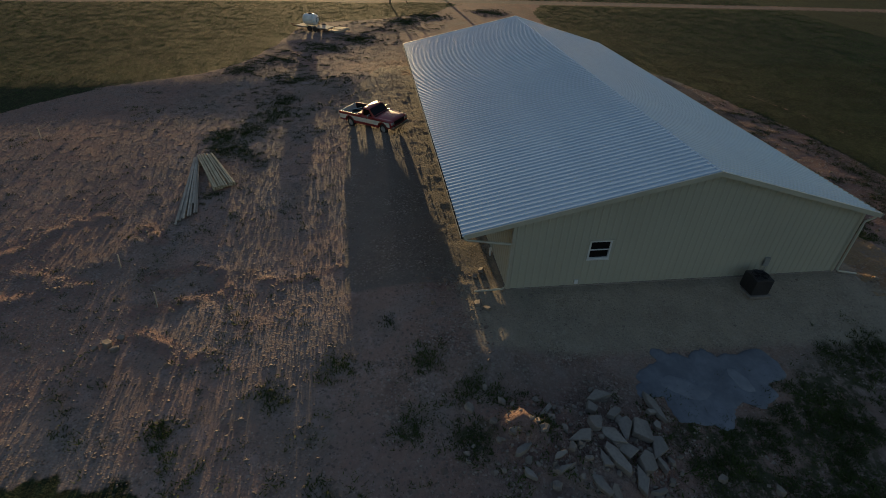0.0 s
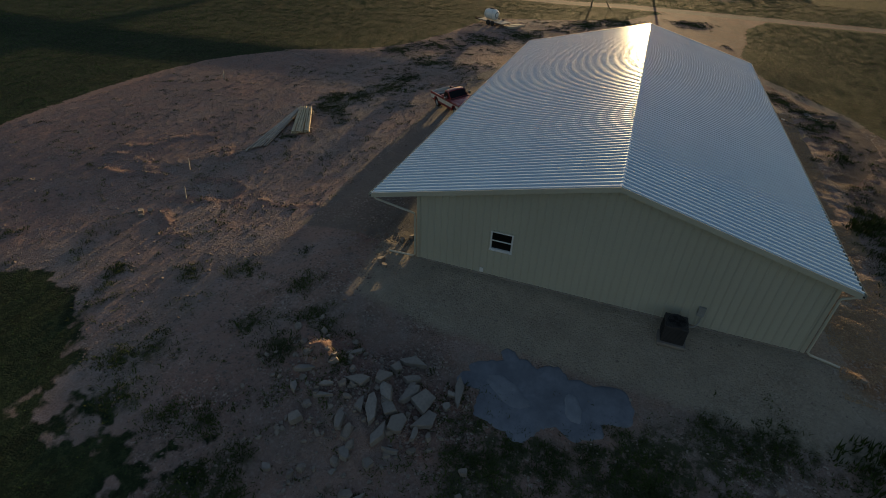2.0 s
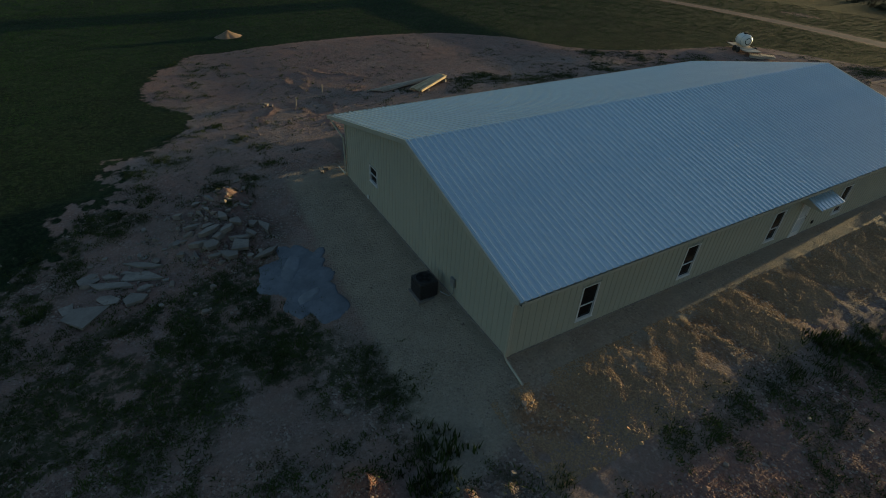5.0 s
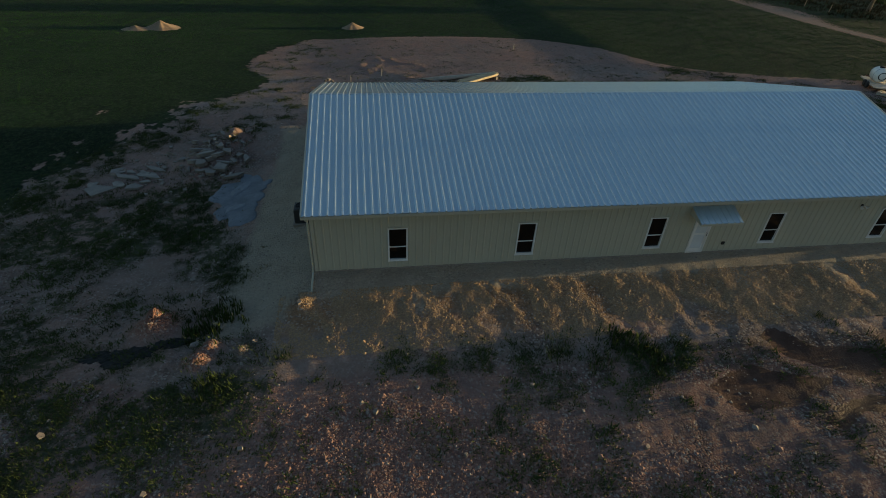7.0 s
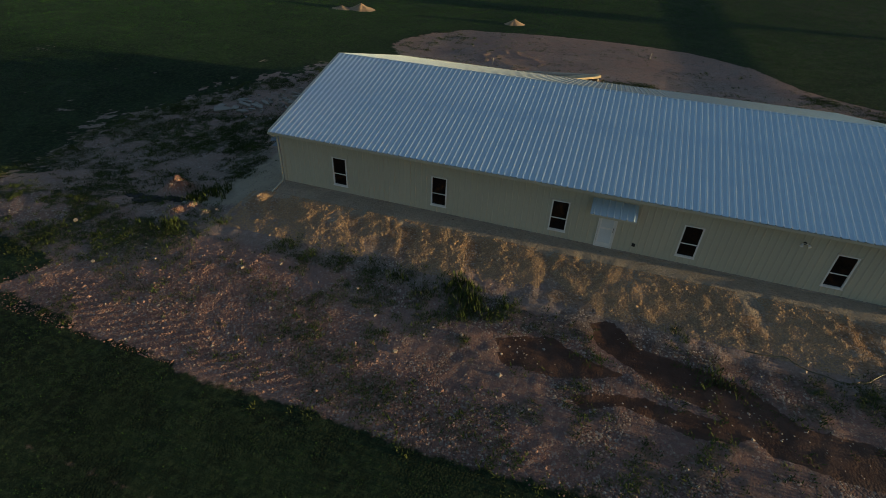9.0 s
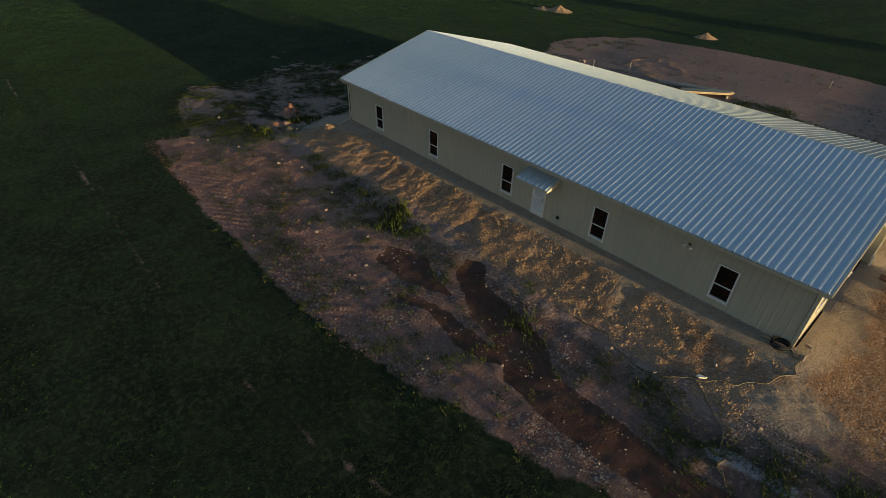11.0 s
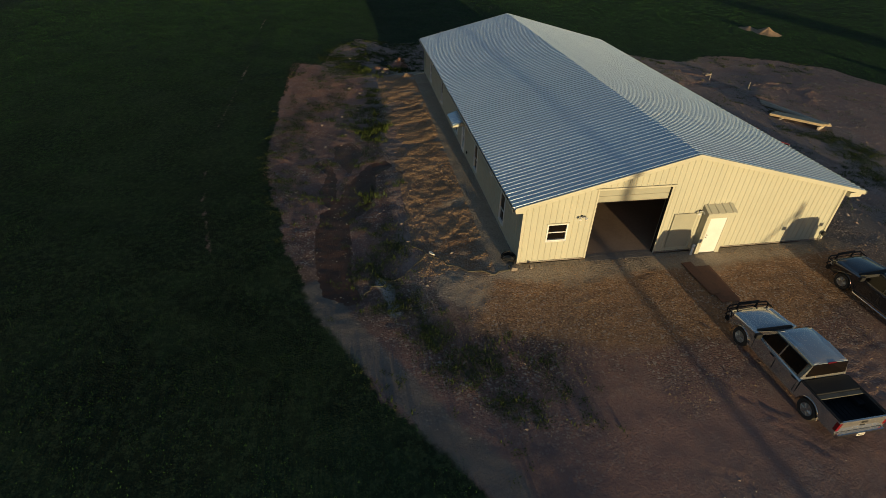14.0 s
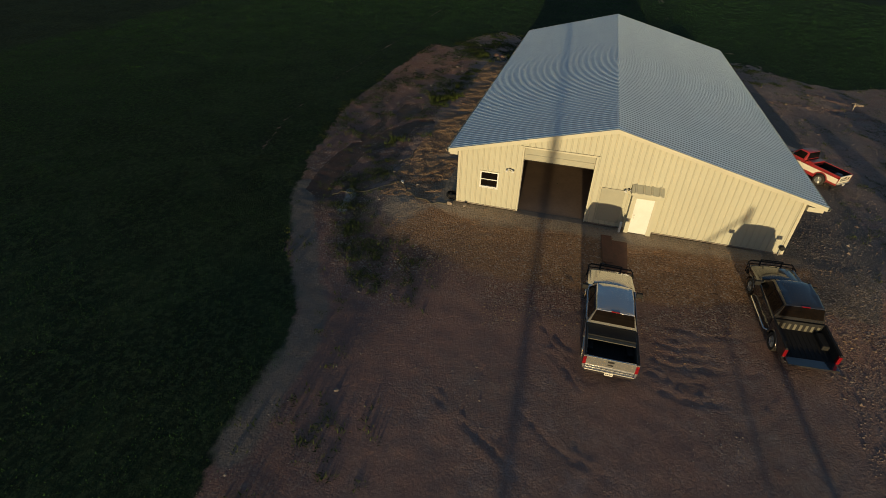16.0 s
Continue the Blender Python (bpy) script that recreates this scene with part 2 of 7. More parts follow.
    dirt = mixed(m, math_of(m, "MULTIPLY", torn("red", 0.3, 0.9), 0.72), dirt, mixed(m, ramp(m, n2, 0.4, 0.65), (0.262, 0.148, 0.122), (0.190, 0.120, 0.108)))
    dirt = mixed(m, math_of(m, "MULTIPLY", torn("stony", 0.3, 0.9), 0.6), dirt, (0.300, 0.142, 0.104))
    c = mixed(m, bare, field, dirt)
    c = mixed(m, torn("gravel", 0.3, 0.75), c, gravel)
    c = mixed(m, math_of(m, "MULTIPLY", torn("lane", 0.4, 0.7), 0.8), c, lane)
    c = mixed(m, torn("tan", 0.35, 0.75), c, tan)
    grit = math_of(m, "MULTIPLY", pebbly, bare)
    c = mixed(m, math_of(m, "MULTIPLY", spots, grit), c, (0.36, 0.30, 0.255))
    cell = m.node_tree.nodes.new("ShaderNodeSeparateColor")
    link(m, vor.outputs["Color"], cell.inputs["Color"])
    c = mixed(m, math_of(m, "MULTIPLY", math_of(m, "MULTIPLY", ramp(m, cell.outputs["Red"], 0.45, 1.0), 0.5), grit), c, (0.095, 0.072, 0.06))
    c = mixed(m, math_of(m, "MULTIPLY", math_of(m, "MULTIPLY", ramp(m, cell.outputs["Green"], 0.72, 1.0), 0.7), grit), c, (0.47, 0.40, 0.34))
    leafy = math_of(m, "MULTIPLY", ramp(m, noise_of(m, 2.6, 5, 0.7), 0.36, 0.56), torn("green", 0.25, 0.85))
    c = mixed(m, math_of(m, "MULTIPLY", leafy, 0.95), c, (0.060, 0.065, 0.037))
    c = mixed(m, math_of(m, "MULTIPLY", torn("pale", 0.35, 0.75), 0.75), c, (0.36, 0.355, 0.36))
    wet = torn("wet", 0.44, 0.50)
    c = mixed(m, wet, c, mud)
    link(m, c, p.inputs["Base Color"])
    r = node(m, "ShaderNodeMapRange")
    link(m, wet, r.inputs["Value"])
    r.inputs["To Min"].default_value, r.inputs["To Max"].default_value = 0.93, 0.5
    link(m, r.outputs["Result"], p.inputs["Roughness"])
    p.inputs["Specular IOR Level"].default_value = 0.06
    b1 = node(m, "ShaderNodeBump", Strength=0.55, Distance=0.12)
    b2 = node(m, "ShaderNodeBump", Strength=0.5, Distance=0.085)
    link(m, n3, b1.inputs["Height"])
    link(m, vor.outputs["Distance"], b2.inputs["Height"])
    b2.invert = True
    link(m, b1.outputs["Normal"], b2.inputs["Normal"])
    dry = math_of(m, "SUBTRACT", 1.0, math_of(m, "MULTIPLY", wet, 0.7))
    link(m, math_of(m, "MULTIPLY", dry, math_of(m, "SUBTRACT", 1.0, math_of(m, "MULTIPLY", layer("smooth"), 0.6))), b1.inputs["Strength"])
    link(m, math_of(m, "MULTIPLY", dry, pebbly), b2.inputs["Strength"])
    link(m, b2.outputs["Normal"], p.inputs["Normal"])
    return m


M_GROUND = ground_material()


# ---- mesh helpers ----
def put_mesh(name, bm, material, parent=None, m=None, smooth=False):
    bmesh.ops.recalc_face_normals(bm, faces=bm.faces)
    me = bpy.data.meshes.new(name)
    bm.to_mesh(me)
    bm.free()
    me.materials.append(material)
    if smooth:
        me.shade_smooth()
    ob = new(name, me)
    if parent:
        ob.parent = parent
    if m is not None:
        ob.matrix_basis = m
    return ob


def part(name, bm, material, parent, label="", smooth=False):
    ob = put_mesh(name, bm, material, parent, None, smooth)
    if label:
        ob["label"] = label
    return ob


def thing(name, label, category, at=None, group="", kind=""):
    ob = new(name)
    ob.empty_display_size = 0.2
    if at is not None:
        ob.matrix_basis = at
    return tagged(ob, label, category, group, kind)


def box(bm, lo, hi, m=None, bevel=0.0):
    x0, y0, z0 = lo
    x1, y1, z1 = hi
    vs = [bm.verts.new(v) for v in ((x0, y0, z0), (x1, y0, z0), (x1, y1, z0), (x0, y1, z0), (x0, y0, z1), (x1, y0, z1), (x1, y1, z1), (x0, y1, z1))]
    if m is not None:
        for v in vs:
            v.co = m @ v.co
    fs = [bm.faces.new([vs[i] for i in f]) for f in ((3, 2, 1, 0), (4, 5, 6, 7), (0, 1, 5, 4), (1, 2, 6, 5), (2, 3, 7, 6), (3, 0, 4, 7))]
    if bevel:
        bmesh.ops.bevel(bm, geom=list({e for f in fs for e in f.edges}), offset=bevel, segments=2, affect="EDGES", profile=0.6)
    return bm


def boxed(lo, hi, m=None, bevel=0.0):
    return box(bmesh.new(), lo, hi, m, bevel)


def prism(bm, points, axis, a, b):
    """A flat outline, given in the two other axes in turn, pushed from a to b along the axis."""
    def at(u, v, w):
        return {"x": (w, u, v), "y": (u, w, v), "z": (u, v, w)}[axis]
    lo = [bm.verts.new(at(u, v, a)) for u, v in points]
    hi = [bm.verts.new(at(u, v, b)) for u, v in points]
    n = len(points)
    faces = [bm.faces.new(lo), bm.faces.new(hi[::-1])]
    faces += [bm.faces.new((lo[i], lo[(i + 1) % n], hi[(i + 1) % n], hi[i])) for i in range(n)]
    return faces


def tube(bm, points, radius, sides=8, closed=False):
    """A round bar along points; radius: one, or one for each point."""
    pts = [Vector(p) for p in points]
    radii = radius if isinstance(radius, (list, tuple)) else [radius] * len(pts)
    rings = []
    for i, p in enumerate(pts):
        a, b = pts[max(i - 1, 0)], pts[min(i + 1, len(pts) - 1)]
        if closed:
            a, b = pts[i - 1], pts[(i + 1) % len(pts)]
        way = (b - a).normalized()
        side = way.cross((0, 0, 1) if abs(way.z) < 0.95 else (1, 0, 0)).normalized()
        up = side.cross(way)
        rings.append([bm.verts.new(p + radii[i] * (math.cos(t) * side + math.sin(t) * up)) for t in (2 * math.pi * k / sides for k in range(sides))])
    pairs = list(zip(rings, rings[1:])) + ([(rings[-1], rings[0])] if closed else [])
    for r, s in pairs:
        for k in range(sides):
            bm.faces.new((r[k], r[(k + 1) % sides], s[(k + 1) % sides], s[k]))
    if not closed:
        bm.faces.new(rings[0][::-1])
        bm.faces.new(rings[-1])
    return bm


def lathe(bm, profile, axis="y", at=(0, 0, 0), sides=24):
    """A turned body: profile in (radius, along), round the axis through at."""
    rings = []
    for r, w in profile:
        ring = []
        for k in range(sides):
            u, v = r * math.cos(2 * math.pi * k / sides), r * math.sin(2 * math.pi * k / sides)
            p = {"x": (w, u, v), "y": (u, w, v), "z": (u, v, w)}[axis]
            ring.append(bm.verts.new(Vector(p) + Vector(at)))
        rings.append(ring)
    for r, s in zip(rings, rings[1:]):
        for k in range(sides):
            bm.faces.new((r[k], r[(k + 1) % sides], s[(k + 1) % sides], s[k]))
    bm.faces.new(rings[0])
    bm.faces.new(rings[-1][::-1])
    return bm


def smoothstep(a, b, v):
    k = np.clip((np.asarray(v, float) - a) / (b - a), 0, 1)
    return k * k * (3 - 2 * k)


# ---- ground ----
LENGTH, WIDTH, WIDE, JOG = 31.5, 15.79, 17.05, 19.9


NOISE_TABLES = {}


def fbm(x, y, scale, seed):
    """Smooth value noise on arrays, three octaves, about -1 to 1."""
    total, amp = np.zeros(np.broadcast(x, y).shape), 0.57
    if seed not in NOISE_TABLES:
        NOISE_TABLES[seed] = np.random.RandomState(seed).rand(3, 256, 256) * 2 - 1
    for octave in range(3):
        table = NOISE_TABLES[seed][octave]
        u, v = x * scale * 2**octave + 500, y * scale * 2**octave + 500
        i, j = np.floor(u).astype(int), np.floor(v).astype(int)
        fu, fv = u - i, v - j
        fu, fv = fu * fu * (3 - 2 * fu), fv * fv * (3 - 2 * fv)
        g = lambda a, b: table[a % 256, b % 256]
        total = total + amp * ((g(i, j) * (1 - fu) + g(i + 1, j) * fu) * (1 - fv) + (g(i, j + 1) * (1 - fu) + g(i + 1, j + 1) * fu) * fv)
        amp *= 0.5
    return total


def inside(x, y, polygon, soft):
    """How far inside an outline: 0 outside to 1 inside, soft metres wide, 0.5 on the line."""
    x, y = np.asarray(x, float), np.asarray(y, float)
    near, odd = np.full(x.shape, 1e9), np.zeros(x.shape, bool)
    for (ax, ay), (bx, by) in zip(polygon, polygon[1:] + polygon[:1]):
        dx, dy = bx - ax, by - ay
        t = np.clip(((x - ax) * dx + (y - ay) * dy) / (dx * dx + dy * dy), 0, 1)
        near = np.minimum(near, np.hypot(x - ax - t * dx, y - ay - t * dy))
        if dy:
            odd ^= ((ay > y) != (by > y)) & (x < ax + dx * (y - ay) / dy)
    return np.clip(0.5 + np.where(odd, near, -near) / soft, 0, 1)


SOUTH_EDGE = [(-12.1, -9.1), (-6, -10.1), (-7, -12.6), (-3.7, -12.8), (-1.2, -13.1), (5, -13.4), (12, -13.4), (16, -13.4), (19.2, -13.1), (22, -12.5),
              (25, -11.8), (28.5, -11), (31.4, -10.2), (33.1, -9.5), (35, -8.7), (36.6, -7.7), (38.2, -7), (39.7, -6.1), (41.3, -4.8), (43, -3.7),
              (45, -3.2), (48, -3.2), (51, -3), (60, -4.4), (68, -5), (76, -9), (79, -13)]
EAST_EDGE = [(79, 3), (72, 8), (66, 11), (63, 19), (60, 27), (57, 29.8), (48.3, 30.9), (41.5, 32.8), (38, 34.3), (35, 36.5), (32.8, 40.5),
             (31, 44.5), (28, 47.6), (25, 50.3), (21, 51.5), (14, 52)]
WEST_EDGE = [(7, 51.8), (-0.5, 50.6), (-3.5, 50.6), (-7, 46), (-9.5, 40), (-9, 36), (-7.2, 33.5), (-6.3, 31.8), (-7.2, 29), (-8.5, 27),
             (-10.6, 24.5), (-11.6, 20.8), (-13.6, 18.3), (-15.6, 16.5), (-17.5, 14.2), (-18.7, 10.5), (-19.5, 6.5), (-19.8, 3.2), (-19.6, 0.7),
             (-18.8, -1.7), (-18.2, -3.9), (-16.9, -6.5)]
YARD = SOUTH_EDGE + EAST_EDGE + WEST_EDGE
PUDDLES = [[(14.8, -7.6), (15.3, -8.8), (17.2, -8.8), (18.6, -8.4), (19.8, -7.8), (18.2, -7.4), (16.8, -6.8)],
           [(18.3, -5.3), (19.3, -5.0), (20.3, -6.2), (22.6, -6.4), (24.6, -6.9), (25.9, -8.0), (28.6, -8.0), (31.3, -8.0), (32.6, -7.6), (33.0, -8.1), (32.3, -9.2), (30.6, -9.6), (28.6, -9.8),
            (26.6, -9.8), (24.9, -9.6), (23.2, -8.4), (21.4, -8.1), (20.2, -7.3), (18.8, -6.6)],
           [(17.9, -9.5), (19.4, -8.9), (20.6, -8.7), (22.0, -8.8), (23.2, -8.7), (24.6, -8.9), (23.6, -9.5), (22.2, -9.8), (20.9, -9.4), (19.8, -9.3), (18.6, -9.9)]]
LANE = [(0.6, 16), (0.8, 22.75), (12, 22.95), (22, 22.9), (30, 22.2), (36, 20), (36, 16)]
# a smooth grey strip that wheels keep bare along the edge of the field
VERGE = [(31.6, -9.6), (33.2, -9.0), (34.6, -8.2), (36.4, -7.2), (38.2, -6.1), (40.2, -5.0), (42.0, -3.6), (44.2, -3.0), (46.5, -3.0), (49, -2.8)]
STONY = [(-6.6, -12.4), (-5.6, -11), (-3.6, -9.9), (-1.2, -8.7), (-1.9, -7.1), (3, -6.2), (6.6, -7.9), (9.6, -9.6), (14.5, -11), (20, -12.6), (12, -13.4), (3, -13.4), (-1.2, -13.1)]
THICKET = [[(-13.4, 9.1), (-10.4, 10.2), (-7, 11), (-6.4, 7), (-4.5, 3.8), (-4, 0.6), (-3.9, -1), (-5.1, 0.8), (-6.1, 3), (-8.5, 4.4), (-11.9, 4.3), (-15.3, 3.7), (-16, 6.1)],
           [(-8.4, -5), (-4.5, -3.7), (-1.4, -4.6), (-1.5, -6.8), (-4.9, -7), (-7.8, -7.5)], [(-7.9, -8.9), (-4.4, -8.6), (-3.6, -9.5), (-5.6, -10.6), (-8, -10.4)],
           [(30.6, -4.2), (33.2, -3), (35, -1.4), (38.4, -2), (41, -1.2), (38, -4.4), (35.2, -6), (32.7, -5.4)], [(15, 27.8), (18.2, 29.2), (21, 31), (18.9, 33.2), (16.2, 31)]]
HEAPS = [(-7.6, 14.6, 2.6, 0.65), (-6.7, 16.8, 0.9, 0.5), (-12.7, 11.5, 2.0, 0.12), (-6.4, -1.9, 0.95, 0.85), (-4.2, -4.4, 0.6, 0.36), (-3.9, -3.6, 0.45, 0.34), (-0.6, -1.8, 0.5, 0.22), (-3.9, -1.8, 0.7, 0.2), (-2.7, -4, 0.4, 0.2), (-5.4, -4.2, 0.35, 0.15),
         (-5.8, -3.1, 0.5, 0.16), (6.2, 33.2, 1.3, 0.08), (4.8, 34, 1.0, 0.07), (1, 37.2, 1.6, 0.06)]


RUTS = [[(42.1, 11.1), (45.9, 10.5), (50, 10.2)], [(42.5, 8.0), (46, 8.2), (52, 8.6)], [(42.5, 9.4), (46, 9.5), (52, 9.9)], [(39.9, 14.9), (43, 15.2), (48, 16)], [(39.9, 16.2), (43, 16.7), (48, 17.6)],
        [(34.6, 19.9), (38, 18.6), (41.4, 17.4), (46, 15.0)], [(43, 3.5), (46, 7), (47.5, 12), (46, 17)], [(45, 2.5), (48, 7), (49.3, 12), (48, 17.5)], [(40.2, 16.0), (42.7, 14.3)]]
# sharp ridges where wheels turned beside the trucks
TURNS = [[(37.1, 5.5), (39.1, 6.3), (40.8, 7.2)], [(38.0, 6.5), (39.0, 7.5)], [(36.4, 6.7), (37.5, 7.6)], [(40.5, 6.0), (41.3, 7.3)], [(41.7, 6.4), (42.3, 7.1), (43.4, 7.7)],
         [(38.7, 10.4), (38.8, 11.5), (38.9, 12.6), (38.6, 14.1)], [(39.8, 10.3), (40.0, 11.4), (39.3, 13.0)], [(40.8, 10.3), (41.1, 11.2), (40.7, 13.1), (40.4, 14.7)],
         [(41.6, 10.1), (41.9, 11.1), (41.5, 12.9)], [(40.3, 10.5), (40.5, 11.2), (40.2, 12.9)], [(37.6, 5.0), (39.7, 5.7), (41.4, 6.5)], [(42.4, 10.4), (42.7, 11.6), (42.2, 13.4)]]



# faint paired wheel tracks fanning out from the trucks
TYRES = [[(42.5, 4.6 + 1.9 * k + g), (47, 3.4 + 2.15 * k + g + 0.4 * math.sin(2.1 * k)), (53, 0.8 + 2.6 * k + g), (60, -3.5 + 3.1 * k + g)] for k in range(7) for g in (0.0, 1.55)]

# low rims of scraped-up dirt in the open part of the yard
RIMS = [[(2.3, 37.9), (2.2, 36.6), (2.7, 35.7), (3.0, 34.8), (2.9, 33.9)], [(3.3, 31.4), (3.6, 30.6), (4.0, 29.5), (3.4, 28.4), (2.3, 28.0)], [(1.0, 31.2), (1.2, 30.0), (1.8, 28.6), (1.7, 27.4)],
        [(2.4, 26.3), (2.2, 25.6), (2.3, 24.3), (2.9, 22.9)], [(4.4, 39.6), (4.9, 38.2), (4.2, 37.0), (3.3, 35.2)], [(7.6, 37.6), (8.7, 36.9), (9.2, 35.4)], [(-2.4, 28.8), (-2.2, 28.3), (-2.1, 27.6)],
        [(-0.5, 30.6), (-1.6, 29.0)], [(0.4, 17.9), (0.3, 18.7), (0.9, 19.3)], [(5.4, 39.6), (6.2, 38.2), (7.4, 38.0)], [(6.4, 31.9), (7.7, 32.9)]]


def off_line(x, y, line):
    near = np.full(np.shape(x), 1e9)
    for (ax, ay), (bx, by) in zip(line, line[1:]):
        t = np.clip(((x - ax) * (bx - ax) + (y - ay) * (by - ay)) / ((bx - ax) ** 2 + (by - ay) ** 2), 0, 1)
        near = np.minimum(near, np.hypot(x - ax - t * (bx - ax), y - ay - t * (by - ay)))
    return near


def terrain(x, y, fine=True):
    """The height of the ground: a pad round the building that falls away to the field."""
    x, y = np.asarray(x, float), np.asarray(y, float)
    dx = np.maximum(np.maximum(-x, x - LENGTH), 0)
    dy = np.maximum(np.maximum(-y, y - WIDTH), 0)
    plateau = 4.0 * smoothstep(14, 18, y)
    d = np.maximum(np.hypot(dx, dy) - 0.5 - plateau, 0)
    open_field = 1 - smoothstep(-12, -5, y)
    west, north = 1 - smoothstep(-5, 5, x), smoothstep(12, 22, y)
    hollow = 1 - smoothstep(-2.5, 4, y)
    east = smoothstep(0, 1, (x - 22 - 11 * hollow) / (12 + 3 * hollow)) * (1 - open_field) + smoothstep(5, 75, x) * open_field
    deep = 0.65 + (0.26 - 0.65) * east
    deep = deep + (0.95 - deep) * north * (1 - 0.6 * east)
    deep = deep + (1.55 - deep) * west * (1 - 0.8 * north) * smoothstep(-6.5, -0.5, y)
    deep = deep - 0.36 * west * smoothstep(14, 20, y) * (1 - smoothstep(24, 36, y))
    z = -deep * (1 - np.exp(-d / 4.3)) - 0.9 * smoothstep(16, 60, np.maximum(y - WIDTH, 0))
    z = z + 0.17 * (smoothstep(-6, 20, x) - 0.5) * smoothstep(17, 23, y) * (1 - smoothstep(44, 70, y)) * (1 - smoothstep(24, 44, x)) * (1 - smoothstep(-10, -30, x))
    uneven = 1 + 0.35 * fbm(x, y, 1.6, 77) + 0.3 * fbm(x, y, 4.5, 76) if fine else 1.0
    for hx, hy, r, h in HEAPS:
        z = z + h * np.exp(-((x - hx) ** 2 + (y - hy) ** 2) / (r * r) * 1.6) * uneven
    away = smoothstep(0.3, 1.6, np.hypot(dx, dy))
    yard = inside(x, y, YARD, 2.0)
    side = smoothstep(-6.5, -5, y) * (1 - smoothstep(-1.6, -0.9, y)) * smoothstep(-2, 0, x) * (1 - smoothstep(31, 33, x))
    if fine:
        north_yard = smoothstep(18.5, 22, y)
        calm = 1 - np.maximum(0.65 * smoothstep(33, 38, x), 0.78 * north_yard)
        z = z + away * calm * ((0.022 - 0.014 * np.maximum(smoothstep(17, 21, y), smoothstep(32, 35, x))) * fbm(x, y, 0.22, 1) + (0.008 + 0.012 * yard) * fbm(x, y, 0.9, 2))
        z = z + away * yard * (0.032 - 0.02 * smoothstep(-4, -6, y) - 0.024 * np.maximum(smoothstep(17, 21, y), smoothstep(32, 35, x))) * calm * fbm(x, y * 0.8, 0.33, 74) * smoothstep(-0.25, 0.3, fbm(x, y, 0.1, 75))
        z = z + side * (0.036 - 0.02 * smoothstep(13, 22, x)) * np.maximum(fbm(x * 1.0 + 0.25 * y, y * 0.55, 0.78, 3) + 0.2, 0) + away * yard * calm * 0.02 * fbm(x, y, 2.3, 5)
        bite = smoothstep(-0.4, 0.1, fbm(x, y, 0.6, 9))
        wob = 0.12 * fbm(x, y, 0.5, 10)
        for line, deep_rut in [(r, 0.4) for r in RUTS] + [(r, 0.55) for r in TURNS] + [(r, 0.25) for r in TYRES]:
            off = off_line(x + wob, y - wob, line)
            z = z + deep_rut * bite * (0.042 * np.exp(-((off - 0.19) / 0.055) ** 2) * (0.6 + fbm(x, y, 2.6, 86)) - 0.03 * np.exp(-(off / 0.12) ** 2))
        crumb = 0.5 + 0.9 * np.maximum(fbm(x, y, 1.9, 78), -0.4)
        stony = inside(x, y, STONY, 1.5)
        rows = np.sin((x * 0.59 - y * 0.81) * 15.5 + 2.2 * fbm(x, y, 0.5, 82))
        z = z + stony * 0.018 * rows * smoothstep(0.0, 0.5, fbm(x, y, 0.3, 83) + 0.9 * smoothstep(-10.2, -12.4, y) - 0.35)
        rough = calm * yard * away * (1 - 0.75 * inside(x, y, LANE, 1.0)) * (1 - 0.7 * side)
        z = z + rough * ((0.014 + 0.012 * smoothstep(18, 24, y)) * fbm(x, y, 3.1, 84) + 0.016 * np.maximum(fbm(x, y, 2.0, 85) - 0.1, 0) * (1 + 1.6 * smoothstep(18, 24, y)))
        for line in RIMS:
            z = z + 0.11 * np.maximum(crumb - 0.2, 0) * np.exp(-(off_line(x + 2 * wob, y + wob, line) / 0.3) ** 2)
        z = z - 0.12 * np.exp(-((x - 2.3) ** 2 + (y - 28.6) ** 2) / 0.6)
        clods = calm * yard * away * smoothstep(0.05, 0.5, fbm(x, y, 0.17, 71)) * (1 - side)
        z = z + clods * (0.035 - 0.02 * np.maximum(smoothstep(32, 35, x), smoothstep(18, 22, y))) * np.maximum(fbm(x, y, 1.1, 72) + 0.1, 0) + side * (0.034 * fbm(x, y, 1.7, 73) + 0.016 * fbm(x, y, 3.6, 79))
    for puddle in PUDDLES:
        z = z - 0.05 * inside(x, y, puddle, 0.8)
    return z


def gz(x, y):
    return float(terrain(x, y))


